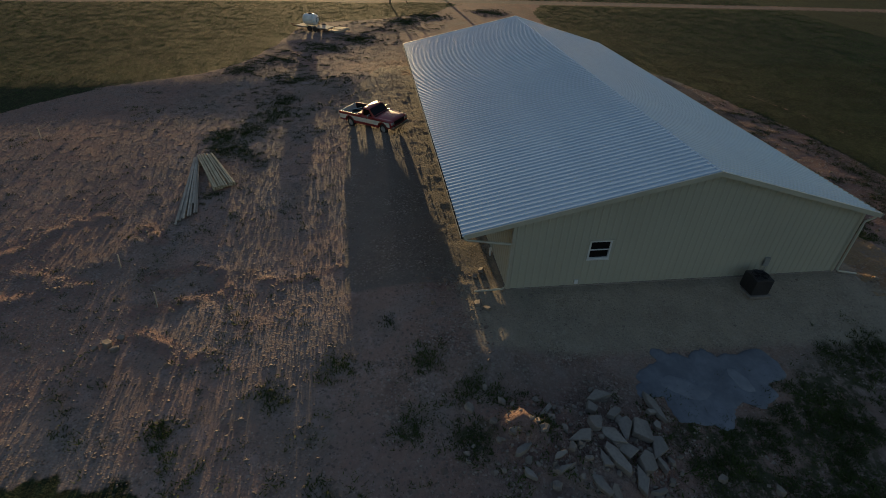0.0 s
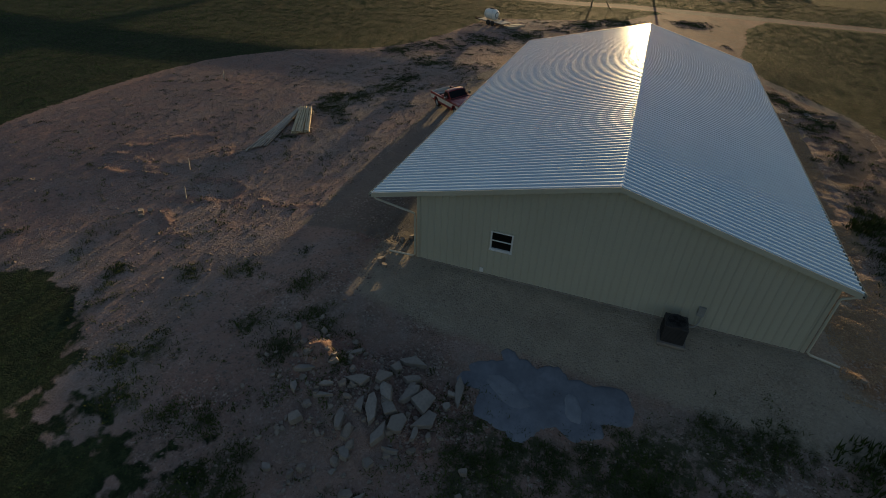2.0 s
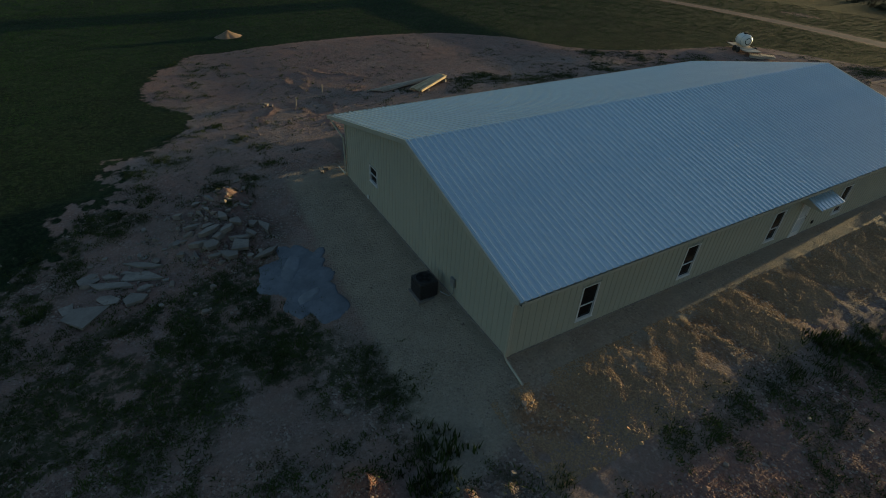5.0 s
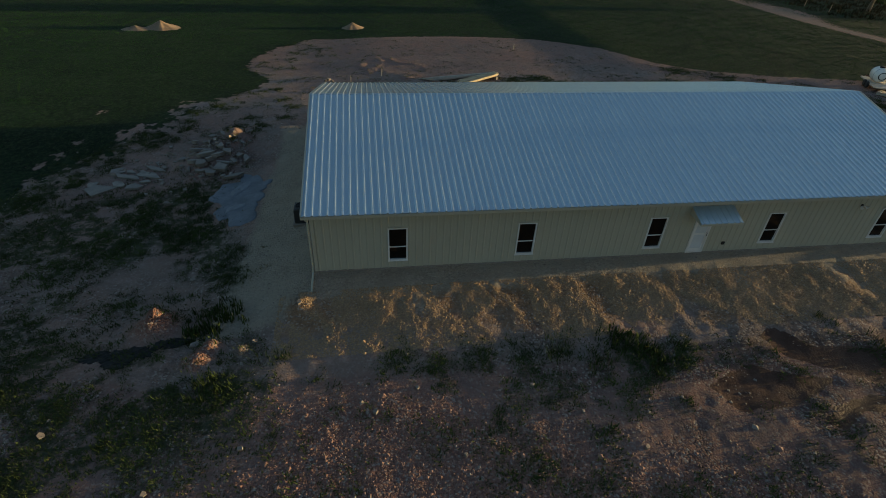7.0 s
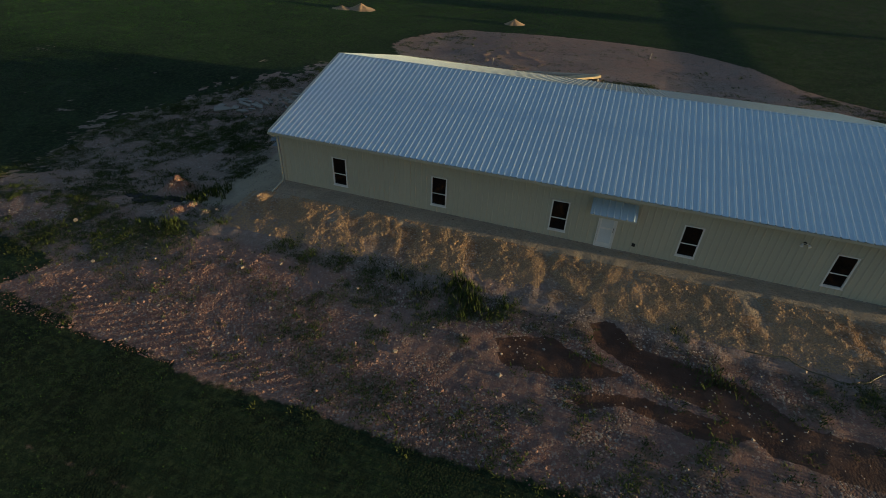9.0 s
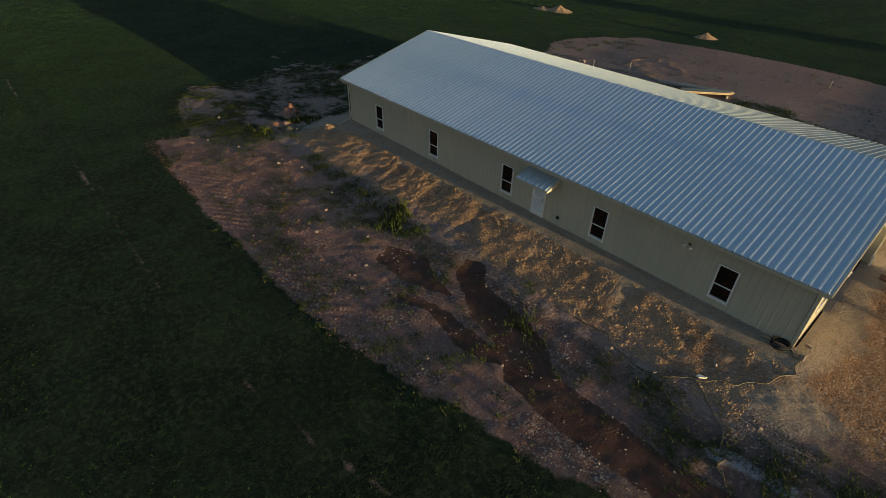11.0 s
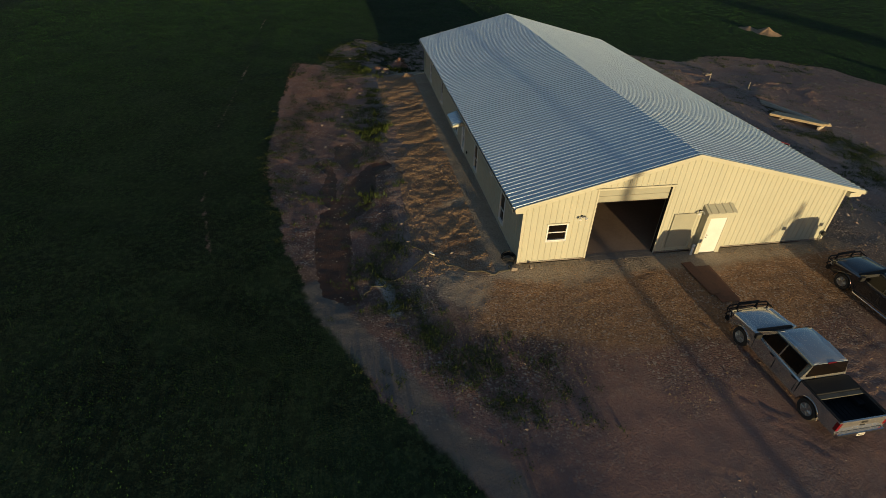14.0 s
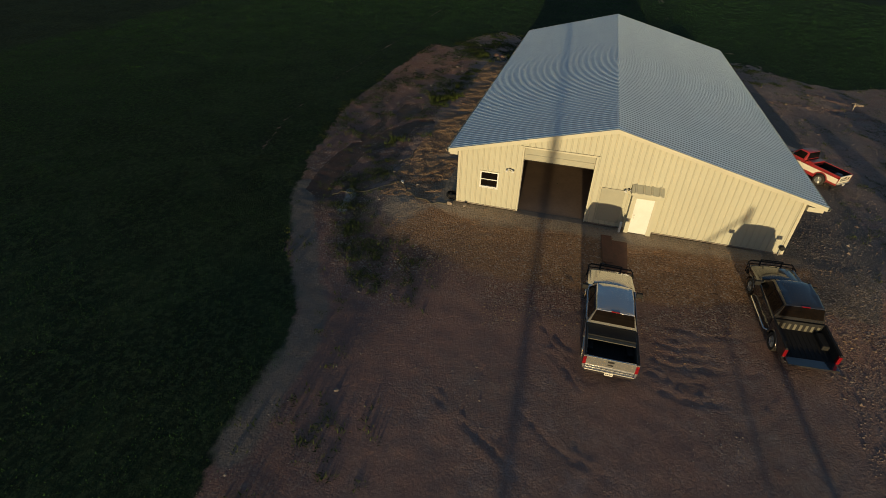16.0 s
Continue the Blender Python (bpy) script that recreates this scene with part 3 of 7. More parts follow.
def weedy(x, y):
    """How thickly weeds stand at a place in the yard, 0 to 1: patches of a metre or so, thin on the gravel."""
    x, y = np.asarray(x, float), np.asarray(y, float)
    dx, dy = np.maximum(np.maximum(-x, x - LENGTH), 0), np.maximum(np.maximum(-y, y - WIDE), 0)
    off = smoothstep(4.2, 6.5, np.hypot(dx, dy))
    west = 1 - smoothstep(-6, 2, x)
    south = 1 - smoothstep(-6.5, -4.8, y)
    thick = np.clip(0.62 * west * (1 - 0.6 * smoothstep(16, 24, y)) + 0.62 * south + 0.09 * smoothstep(17, 24, y) + 0.5 * south * smoothstep(30, 34, x), 0, 1)
    thick = thick * (1 - 0.75 * smoothstep(33, 36, x) * smoothstep(-1.5, 1.5, y)) * off
    thick = np.clip(thick + 0.3 * inside(x, y, [(36, 22), (42, 24), (56, 13), (66, 10), (66, 22), (57, 28), (48, 33), (40, 35), (35, 30)], 6) + 0.5 * inside(x, y, [(31, -8), (38, -6), (50, -4.2), (57, -4), (56, 0), (44, 1.2), (37, -0.5), (33, -3)], 3) + 0.25 * inside(x, y, [(15, 28), (26, 23), (36, 21), (40, 30), (24, 33)], 4), 0, 1)
    rim = (1 - smoothstep(0.55, 0.95, inside(x, y, YARD, 8.0))) * (1 - smoothstep(-4, 4, x)) * (1 - smoothstep(20, 27, y))
    thick = np.clip(thick * (1 - 0.1 * rim) + 0.45 * rim, 0, 1)
    dense = np.max([inside(x, y, p, 2.4) * k for p, k in zip(THICKET, (1.0, 0.3, 0.6, 0.12, 0.9))], axis=0)
    thick = np.clip(thick + 0.9 * dense, 0, 1)
    bare = 1 - 0.8 * (1 - dense) * np.clip(sum(np.exp(-((x - a) ** 2 + (y - b) ** 2) / (r * r)) for a, b, r in ((-7.6, 14.4, 3.2), (-5.4, 8.9, 1.6), (-12.6, 12.4, 2.6), (-8.0, 0.6, 2.2), (-11, 17, 2.0), (-4.5, 24, 3.0), (1.5, -10.5, 4.0), (-5, -11, 3.0))), 0, 1)
    verge = (1 - smoothstep(0.62, 0.92, inside(x, y, YARD, 7.0))) * smoothstep(22, 27, x) * (1 - smoothstep(0, 4, y))
    return thick * bare * (1 - 0.85 * verge) * smoothstep(0.02, 0.24, 0.8 * fbm(x, y, 0.40, 61) + 0.75 * fbm(x, y, 1.2, 62) + 0.2 * west * (1 - smoothstep(14, 20, y)) + 0.10 * south * smoothstep(4, 10, x) + 0.18 * dense) * inside(x, y, YARD, 1.5) * (1 - 0.8 * np.max([inside(x, y, p, 0.8) for p in PUDDLES], axis=0))


def yard_cover(x, y):
    x, y = np.asarray(x, float), np.asarray(y, float)
    ragged = smoothstep(2, -7, x) * smoothstep(-10, -5, y) * (1 - 0.7 * smoothstep(22, 30, y))
    streak = fbm(x * 0.8 - y * 0.35, y * 0.8 + x * 0.35, 0.5, 40)
    return inside(x, y, YARD, 1.6) * (1 - ragged) + inside(x, y, YARD, 7.0) * ragged + (0.2 + 0.34 * ragged) * streak + (0.12 + 0.2 * ragged) * fbm(x, y, 1.5, 41) + 0.3 * ragged * fbm(x, y, 3.3, 42)


TRACK = [(-30.0, -18.5), (-6.2, -17.8), (0.0, -17.5), (8, -17.6), (17, -17.4), (23, -16.3), (28, -15.0)]
NORTH_WEEDS = [(-3.5, 19.7, 0.7), (-4.9, 18.2, 0.7), (-5.5, 17.2, 0.6), (-6.8, 18.4, 0.7), (-4.3, 25.2, 0.7), (-3.3, 23, 0.7), (-6.4, 20.5, 0.6),
               (-8.2, 22.9, 0.7), (-9, 22.9, 0.6), (-9.4, 23.9, 0.7), (-10.7, 22.5, 0.9), (-11, 17.2, 0.8), (-12, 16.7, 0.7), (-12.9, 17.6, 0.8),
               (-11.9, 17.8, 0.6), (-10.4, 19, 0.7), (-10.7, 20.3, 0.7), (-5.2, 28.5, 0.5), (-6.1, 23.6, 0.45), (-13.2, 18.2, 0.8), (-6.8, 16, 0.4),
               (-14, 14.5, 1.0), (-15.3, 12.5, 1.0), (-16.5, 10, 1.1), (-1.5, 20.8, 0.4)]
FAR_WEEDS = [(18.5, 31.3, 1.6), (21, 30, 1.5), (27.3, 28, 1.6), (32.9, 28.5, 2), (11, 30.5, 0.6), (24, 29, 1.5), (40, 30, 2), (36, 33, 2),
             (45, 26, 2.5), (50, 22, 2.5), (60, 16, 2.5)]
WEST_WEEDS = [(-7.3, 9.8, 0.8), (-7.1, 8.1, 0.8), (-8, 6, 1.2), (-3.7, 0.9, 0.8), (-4.2, -1.4, 0.6), (-6.7, 5.1, 1.2), (-10, 7.7, 1.6),
              (-10.4, 4.8, 1.6), (-12.2, 3, 1.8), (-3.9, 3.2, 0.6), (-4.6, 2.2, 0.7), (-2.4, -3.6, 0.8), (-8.2, -6.3, 1.5), (-5.4, -7, 1.5),
              (-2.9, -6.2, 1.2), (-10.7, -4.4, 1.8), (-8.9, -9.1, 1.5), (-12.5, -0.7, 1.6), (-8.5, 0.2, 0.8)]
SOUTH_WEEDS = [(6.2, -5.6, 1), (12.9, -5.9, 0.9), (12.2, -5.2, 0.6), (10, -5.3, 0.9), (3.2, -5.4, 0.9), (15, -6, 0.8), (28.9, -5.6, 1),
               (27, -6.3, 0.8), (35.5, -4.8, 1.2), (37.5, -3.6, 1.2), (33.5, -5.6, 1), (39.5, -2.6, 1), (31, -6.9, 0.7), (8.2, -5.5, 0.8),
               (4.8, -5.7, 0.8), (64, 12, 2.5), (68, 2, 2.5)]
TALL_WEEDS = [(-4.0, -1.9, 0.7), (-4.3, -2.7, 0.6), (-6.9, -4.4, 0.3), (-1.2, -4.6, 0.35), (-3.7, -5.6, 0.5), (12.8, -5.4, 0.55), (13.6, -6.2, 0.5), (13.1, -7.0, 0.35), (11.0, -6.2, 0.4), (14.6, -5.6, 0.35),
              (23.3, -6.8, 0.45), (21.9, -4.8, 0.3), (9.5, -5.5, 0.4), (12.0, -5.3, 0.5)]
WEEDS = NORTH_WEEDS + FAR_WEEDS + WEST_WEEDS + SOUTH_WEEDS


def lay_ground():
    def line(lo, hi, step, far):
        mid = list(np.arange(lo, hi + 1e-6, step))
        out, s = [], step
        while not out or out[-1] < far:
            s *= 1.22
            out.append((out[-1] if out else 0) + s)
        return np.array([lo - v for v in out[::-1]] + mid + [hi + v for v in out])
    xs, ys = line(-21, 58, 0.16, 2500), line(-15, 52, 0.16, 2500)
    xs = np.unique(np.concatenate([xs, np.arange(33.08, 46, 0.16)]).round(4))
    ys = np.unique(np.concatenate([ys, np.arange(3.08, 18, 0.16), np.arange(-5.24, -1, 0.16)]).round(4))
    gx, gy = np.meshgrid(xs, ys, indexing="ij")
    z = terrain(gx, gy)
    z = np.where((gx > 0.25) & (gx < LENGTH - 0.25) & (gy > 0.25) & (gy < WIDTH - 0.25), -0.3, z)
    nx, ny = gx.shape
    co = np.stack([gx, gy, z], -1).reshape(-1, 3)
    idx = np.arange(nx * ny).reshape(nx, ny)
    quads = np.stack([idx[:-1, :-1], idx[1:, :-1], idx[1:, 1:], idx[:-1, 1:]], -1).reshape(-1, 4)
    me = bpy.data.meshes.new("ground")
    me.from_pydata(co.tolist(), [], quads.tolist())
    me.shade_smooth()
    x, y = co[:, 0], co[:, 1]
    road = np.maximum(1 - np.abs(x - 78.5 - 0.02 * y) / 4.0, 0) + np.maximum(1 - np.abs(x - 95 + 0.16 * (y - 2)) / 2.6, 0) * 0.62
    layers = {
        "yard": np.clip(np.maximum(yard_cover(x, y), road + 0.5 * np.exp(-(off_line(x, y, TRACK) / 0.35) ** 2)), 0, 1),
        "gravel": np.clip(inside(x, y, [(-4.3, -3.5), (-3.7, 4), (-3.3, 17.6), (0.5, 18), (20, 18.5), (31, 18), (36, 12), (35, -1.5), (33, -4.2), (-1, -2.6)], 1.2), 0, 1),
        "smooth": np.clip(smoothstep(37, 42, x) + 0.7 * smoothstep(18, 22, y) + np.exp(-(off_line(x, y, VERGE) / 1.2) ** 2), 0, 1),
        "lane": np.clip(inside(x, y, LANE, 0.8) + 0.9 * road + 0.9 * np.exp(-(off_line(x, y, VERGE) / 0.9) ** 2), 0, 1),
        # small heaps share this tint, reddened for the low sun on them
        "stony": np.clip(inside(x, y, STONY, 2.4) + sum(1.3 * np.exp(-((x - hx) ** 2 + (y - hy) ** 2) / (r * r)) for hx, hy, r, h in HEAPS[3:7]), 0, 1),
        # darker dirt colour south and east, fainter in the southwest
        "dark_dirt": np.clip((1 - smoothstep(-6.5, -4.5, y)) * smoothstep(8, 15, x) + 0.52 * smoothstep(31, 36, x) * (1 - smoothstep(20, 26, y)) + 0.3 * smoothstep(31, 36, x) * (1 - smoothstep(-2, 3, y)) + 0.25 * (1 - smoothstep(-4, -1, x)) * (1 - smoothstep(-4, 0, y)) * (1 - inside(x, y, STONY, 2.0)), 0, 1),
        "tan": np.clip(inside(x, y, [(-1.6, -1.2), (31.8, -1.2), (35.5, -3), (38, 4), (37, 13), (34, 18), (32.5, 18), (33, 1), (31.5, -4.6), (24, -4.8), (12, -5.0), (-1.4, -3.6)], 1.6)
                       * (0.66 + 0.3 * smoothstep(31, 33, x) + 0.5 * fbm(x, y, 0.45, 21)), 0, 1),
        # reddish soil; heaps and rims get extra red for the sunlight they catch
        "red": np.clip((1 - smoothstep(-6.8, -4.6, y)) * (1 - 0.7 * smoothstep(24, 34, x)) * 0.9 + 0.75 * smoothstep(24, 40, y) + 0.6 * (1 - smoothstep(-7, -3.5, x)) * (1 - smoothstep(20, 28, y)) + 0.7 * smoothstep(31, 38, x) + 0.3 * fbm(x, y, 0.2, 91) + sum(1.2 * np.exp(-((x - hx) ** 2 + (y - hy) ** 2) / (r * r)) for hx, hy, r, h in HEAPS[3:7]) + 1.0 * np.exp(-((x + 6.6) ** 2 + (y - 16.5) ** 2)) + sum(1.0 * np.exp(-(off_line(x, y, line) / 0.4) ** 2) for line in RIMS), 0, 1),
        "pale": np.clip(sum(np.exp(-(((x - px) / a) ** 2 + ((y - py) / b) ** 2)) for px, py, a, b in ((32.3, -6.35, 0.7, 0.35), (33.6, -6.15, 0.6, 0.4), (31.6, -6.7, 0.4, 0.25))), 0, 1),
        "wet": np.max([inside(x, y, p, 1.1) for p in PUDDLES], axis=0),
        "green": np.clip(sum(0.6 * np.exp(-((x - wx) ** 2 + (y - wy) ** 2) / (0.8 * ws * ws)) for wx, wy, ws in WEEDS) + 0.8 * weedy(x, y) + 0.5 * inside(x, y, THICKET[0], 2.0) * smoothstep(-0.35, 0.1, fbm(x, y, 0.9, 61)), 0, 0.9),
    }
    for name, values in layers.items():
        me.attributes.new(name, "FLOAT", "POINT").data.foreach_set("value", np.asarray(values, np.float32))
    me.materials.append(M_GROUND)
    ob = new("ground", me)
    tagged(ob, "dirt and gravel yard amid a dark green grass field", "ground", kind="structure")
    return ob


lay_ground()


def scatter(name, xs, ys, blades, height, spread, material, label, category, seed, lean=0.5, width=0.02, grow_with=1.0, even=0.0):
    """Tufts of tapering blades at the places given, as one mesh."""
    rng = np.random.RandomState(seed)
    n = len(xs)
    grow_with = np.broadcast_to(grow_with, n)
    zs = terrain(xs, ys)
    k = n * blades
    bx, by = np.repeat(xs, blades) + rng.randn(k) * spread, np.repeat(ys, blades) + rng.randn(k) * spread
    bz = np.repeat(zs, blades) - 0.01
    h = np.repeat(height * (0.5 + 0.5 * even + (1 - even) * rng.rand(n)), blades) * (0.6 + 0.6 * rng.rand(k))
    a = rng.rand(k) * 2 * math.pi
    l = lean * h * rng.rand(k)
    w = width * (0.6 + 0.8 * rng.rand(k))
    w = w * np.repeat(grow_with, blades)
    h = h * np.repeat(np.sqrt(grow_with), blades)
    side = np.stack([np.cos(a + 1.57), np.sin(a + 1.57), 0 * a], -1)
    base = np.stack([bx, by, bz], -1)
    tip = base + np.stack([np.cos(a) * l, np.sin(a) * l, h], -1)
    co = np.stack([base - side * w[:, None], base + side * w[:, None], tip], 1).reshape(-1, 3)
    me = bpy.data.meshes.new(name)
    me.from_pydata(co.tolist(), [], np.arange(3 * k).reshape(-1, 3).tolist())
    me.materials.append(material)
    return tagged(new(name, me), label, category, kind="stuff")


def strew(name, xs, ys, size, material, label, category, seed):
    """Loose pebbles, each a low uneven point, as one mesh."""
    rng = np.random.RandomState(seed)
    n = len(xs)
    s = size * np.exp(rng.randn(n) * 0.45)
    shape = np.array([(1, 0, 0), (0, 1, 0), (-1, 0, 0), (0, -1, 0), (0.1, 0.05, 0.5)], float)
    a = rng.rand(n) * 6.28
    co = shape[None] * (0.7 + 0.6 * rng.rand(n, 5, 1)) * s[:, None, None]
    c, d = np.cos(a)[:, None], np.sin(a)[:, None]
    co = np.stack([co[..., 0] * c - co[..., 1] * d, co[..., 0] * d + co[..., 1] * c, co[..., 2]], -1)
    co += np.stack([xs, ys, terrain(xs, ys) + 0.02 * s], -1)[:, None]
    f = np.array([(0, 1, 4), (1, 2, 4), (2, 3, 4), (3, 0, 4)])
    me = bpy.data.meshes.new(name)
    me.from_pydata(co.reshape(-1, 3).tolist(), [], (f[None] + (np.arange(n) * 5)[:, None, None]).reshape(-1, 3).tolist())
    me.materials.append(material)
    return tagged(new(name, me), label, category, kind="stuff")


def strew_blocks(name, xs, ys, size, material, label, category, seed):
    """Broken stones with flat uneven tops, as one mesh."""
    rng = np.random.RandomState(seed)
    n, k = len(xs), 6
    s = size * np.exp(rng.randn(n) * 0.5)
    a = (np.arange(k)[None] + 0.6 * rng.rand(n, k)) * 2 * math.pi / k + rng.rand(n, 1) * 6.28
    rad = s[:, None] * (0.75 + 0.5 * rng.rand(n, k))
    squash = 0.5 + 0.5 * rng.rand(n, 1)
    rings = []
    for lift, grow in ((-0.2, 1.0), (0.35, 1.02), (0.62, 0.68)):
        tilt = 0.25 * rng.randn(n, 1) * np.cos(a)
        rings.append(np.stack([rad * grow * np.cos(a), rad * grow * squash * np.sin(a), s[:, None] * (lift + tilt * (lift > 0))], -1))
    co = np.stack(rings, 1)
    turn = rng.rand(n) * 6.28
    c, d = np.cos(turn)[:, None, None], np.sin(turn)[:, None, None]
    co = np.stack([co[..., 0] * c - co[..., 1] * d, co[..., 0] * d + co[..., 1] * c, co[..., 2]], -1)
    co += np.stack([xs, ys, terrain(xs, ys)], -1)[:, None, None]
    faces = []
    for i in range(n):
        o = i * 3 * k
        for r in (0, 1):
            faces += [(o + r * k + j, o + r * k + (j + 1) % k, o + (r + 1) * k + (j + 1) % k, o + (r + 1) * k + j) for j in range(k)]
        faces.append(tuple(o + 2 * k + j for j in range(k)))
    me = bpy.data.meshes.new(name)
    me.from_pydata(co.reshape(-1, 3).tolist(), [], faces)
    me.materials.append(material)
    return tagged(new(name, me), label, category, kind="stuff")


def clear_of_house(x, y, gap=0.4):
    return ~((x > -gap) & (x < LENGTH + gap) & (y > -gap) & (y < WIDE + gap))


# ---- the building ----
RIDGE_Y, RIDGE_Z = 7.856, 5.49
EAVE_Y, EAVE_Z, LEE_Y, LEE_Z = -0.53, 3.27, 17.88, 3.03
ROOF_X0, ROOF_X1 = -0.29, 31.80
PITCH = 0.305


def roof_z(y):
    if y < RIDGE_Y:
        return EAVE_Z + (RIDGE_Z - EAVE_Z) * (y - EAVE_Y) / (RIDGE_Y - EAVE_Y)
    return LEE_Z + (RIDGE_Z - LEE_Z) * (LEE_Y - y) / (LEE_Y - RIDGE_Y)


house = thing("metal_building", "long cream steel building with a ribbed bare metal gable roof", "building", pose(0, 0, 0))


def wall_sheet(start, end, top, holes, name, outward):
    """One wall: a core with openings, and ribbed sheets in front of it. top: height at a distance along; holes: (a, b, z0, z1)."""
    a, b = Vector((*start, 0)), Vector((*end, 0))
    span, way = (b - a).length, (b - a).normalized()
    out = Vector((*outward, 0))
    cuts = sorted({0.0, span, *(h[0] for h in holes), *(h[1] for h in holes), *([RIDGE_Y] if abs(way.y) > 0.5 else [])})
    cuts = [c for c in cuts if 0 <= c <= span]

    def spans(u0, u1):
        mid, free, z = (u0 + u1) / 2, [], 0.0
        for h in sorted((h for h in holes if h[0] < mid < h[1]), key=lambda h: h[2]):
            free.append((z, h[2]))
            z = h[3]
        return free + [(z, None)]

    bm = bmesh.new()
    for u0, u1 in zip(cuts, cuts[1:]):
        for z0, z1 in spans(u0, u1):
            za, zb = (top(u0), top(u1)) if z1 is None else (z1, z1)
            if min(za, zb) - z0 < 0.02:
                continue
            lo, hi = [], []
            for off in (-0.16, -0.004):
                lo += [bm.verts.new(a + way * u + out * off + Vector((0, 0, z0))) for u in (u0, u1)]
                hi += [bm.verts.new(a + way * u + out * off + Vector((0, 0, z))) for u, z in ((u0, za), (u1, zb))]
            for f in ((lo[0], lo[1], hi[1], hi[0]), (lo[2], lo[3], hi[3], hi[2]), (lo[0], lo[1], lo[3], lo[2]), (hi[0], hi[1], hi[3], hi[2]),
                      (lo[0], lo[2], hi[2], hi[0]), (lo[1], lo[3], hi[3], hi[1])):
                bm.faces.new(f)
    core = part(name, bm, M_INSIDE, house)
    n = max(1, round(span / (3 * PITCH)))
    wide = span / n
    for k in range(n):
        us = set()
        for r in range(3):
            c = (k + (r + 0.5) / 3) * wide
            us |= {c - 0.045, c - 0.022, c + 0.022, c + 0.045, c - 0.13, c + 0.13}
        u_lo, u_hi = k * wide, (k + 1) * wide
        us |= {u_lo, u_hi} | {c for c in cuts if u_lo < c < u_hi}
        us = sorted(us)
        bm = bmesh.new()

        def lift(u):
            t = (u / wide * 3) % 1
            d = abs(t - 0.5) * wide / 3
            return 0.024 if d <= 0.0225 else (0.024 * (0.0455 - d) / 0.023 if d < 0.045 else 0.002)

        for u0, u1 in zip(us, us[1:]):
            for z0, z1 in spans(u0, u1):
                za, zb = (top(u0), top(u1)) if z1 is None else (z1, z1)
                if min(za, zb) - z0 < 0.02:
                    continue
                p0, p1 = a + way * u0 + out * lift(u0), a + way * u1 + out * lift(u1)
                f = [bm.verts.new(p + Vector((0, 0, z))) for p, z in ((p0, z0), (p1, z0), (p1, zb), (p0, za))]
                bm.faces.new(f)
                g = [bm.verts.new(v.co - out * 0.003) for v in f]
                bm.faces.new(g[::-1])
        bmesh.ops.remove_doubles(bm, verts=bm.verts, dist=0.0004)
        part("wall_panel", bm, M_WALL, core)
    return core


GAP = 0.15
W_TOP = lambda u: roof_z(u) - GAP
WINDOWS_X = [3.24, 9.12, 15.5, 21.66, 27.9]
WIN_W, WIN_Z0, WIN_Z1 = 0.84, 0.46, 2.15
BIG_DOOR = (3.45, 7.2, 0.0, 3.84)
wall_sheet((0, 0), (0, WIDTH), W_TOP, [(11.5, 12.43, 1.42, 2.32)], "wall", (-1, 0))
wall_sheet((LENGTH, 0), (LENGTH, WIDE), W_TOP, [(1.27, 2.26, 1.2, 2.12), BIG_DOOR], "wall", (1, 0))
wall_sheet((0, 0), (LENGTH, 0), lambda u: roof_z(0) - GAP, [(x, x + WIN_W, WIN_Z0, WIN_Z1) for x in WINDOWS_X] + [(17.84, 18.73, 0.05, 2.1)], "wall", (0, -1))
wall_sheet((0, WIDTH), (JOG, WIDTH), lambda u: roof_z(WIDTH) - GAP, [], "wall", (0, 1))
wall_sheet((JOG, WIDE), (LENGTH, WIDE), lambda u: roof_z(WIDE) - GAP, [], "wall", (0, 1))
wall_sheet((JOG, WIDTH), (JOG, WIDE), lambda u: roof_z(WIDE) - GAP, [], "wall", (-1, 0))

# floor inside, a partition and the back of the shop bay
part("floor_slab", boxed((0.15, 0.15, -0.25), (LENGTH + 0.12, WIDTH - 0.15, 0.0)), M_SLAB, house, "brown dusty concrete shop floor")
part("partition", boxed((14.0, 0.2, 0.0), (14.15, 12.0, 3.1)), M_INSIDE, house)
part("partition", boxed((14.15, 11.85, 0.0), (LENGTH - 0.2, 12.0, 3.1)), M_INSIDE, house)


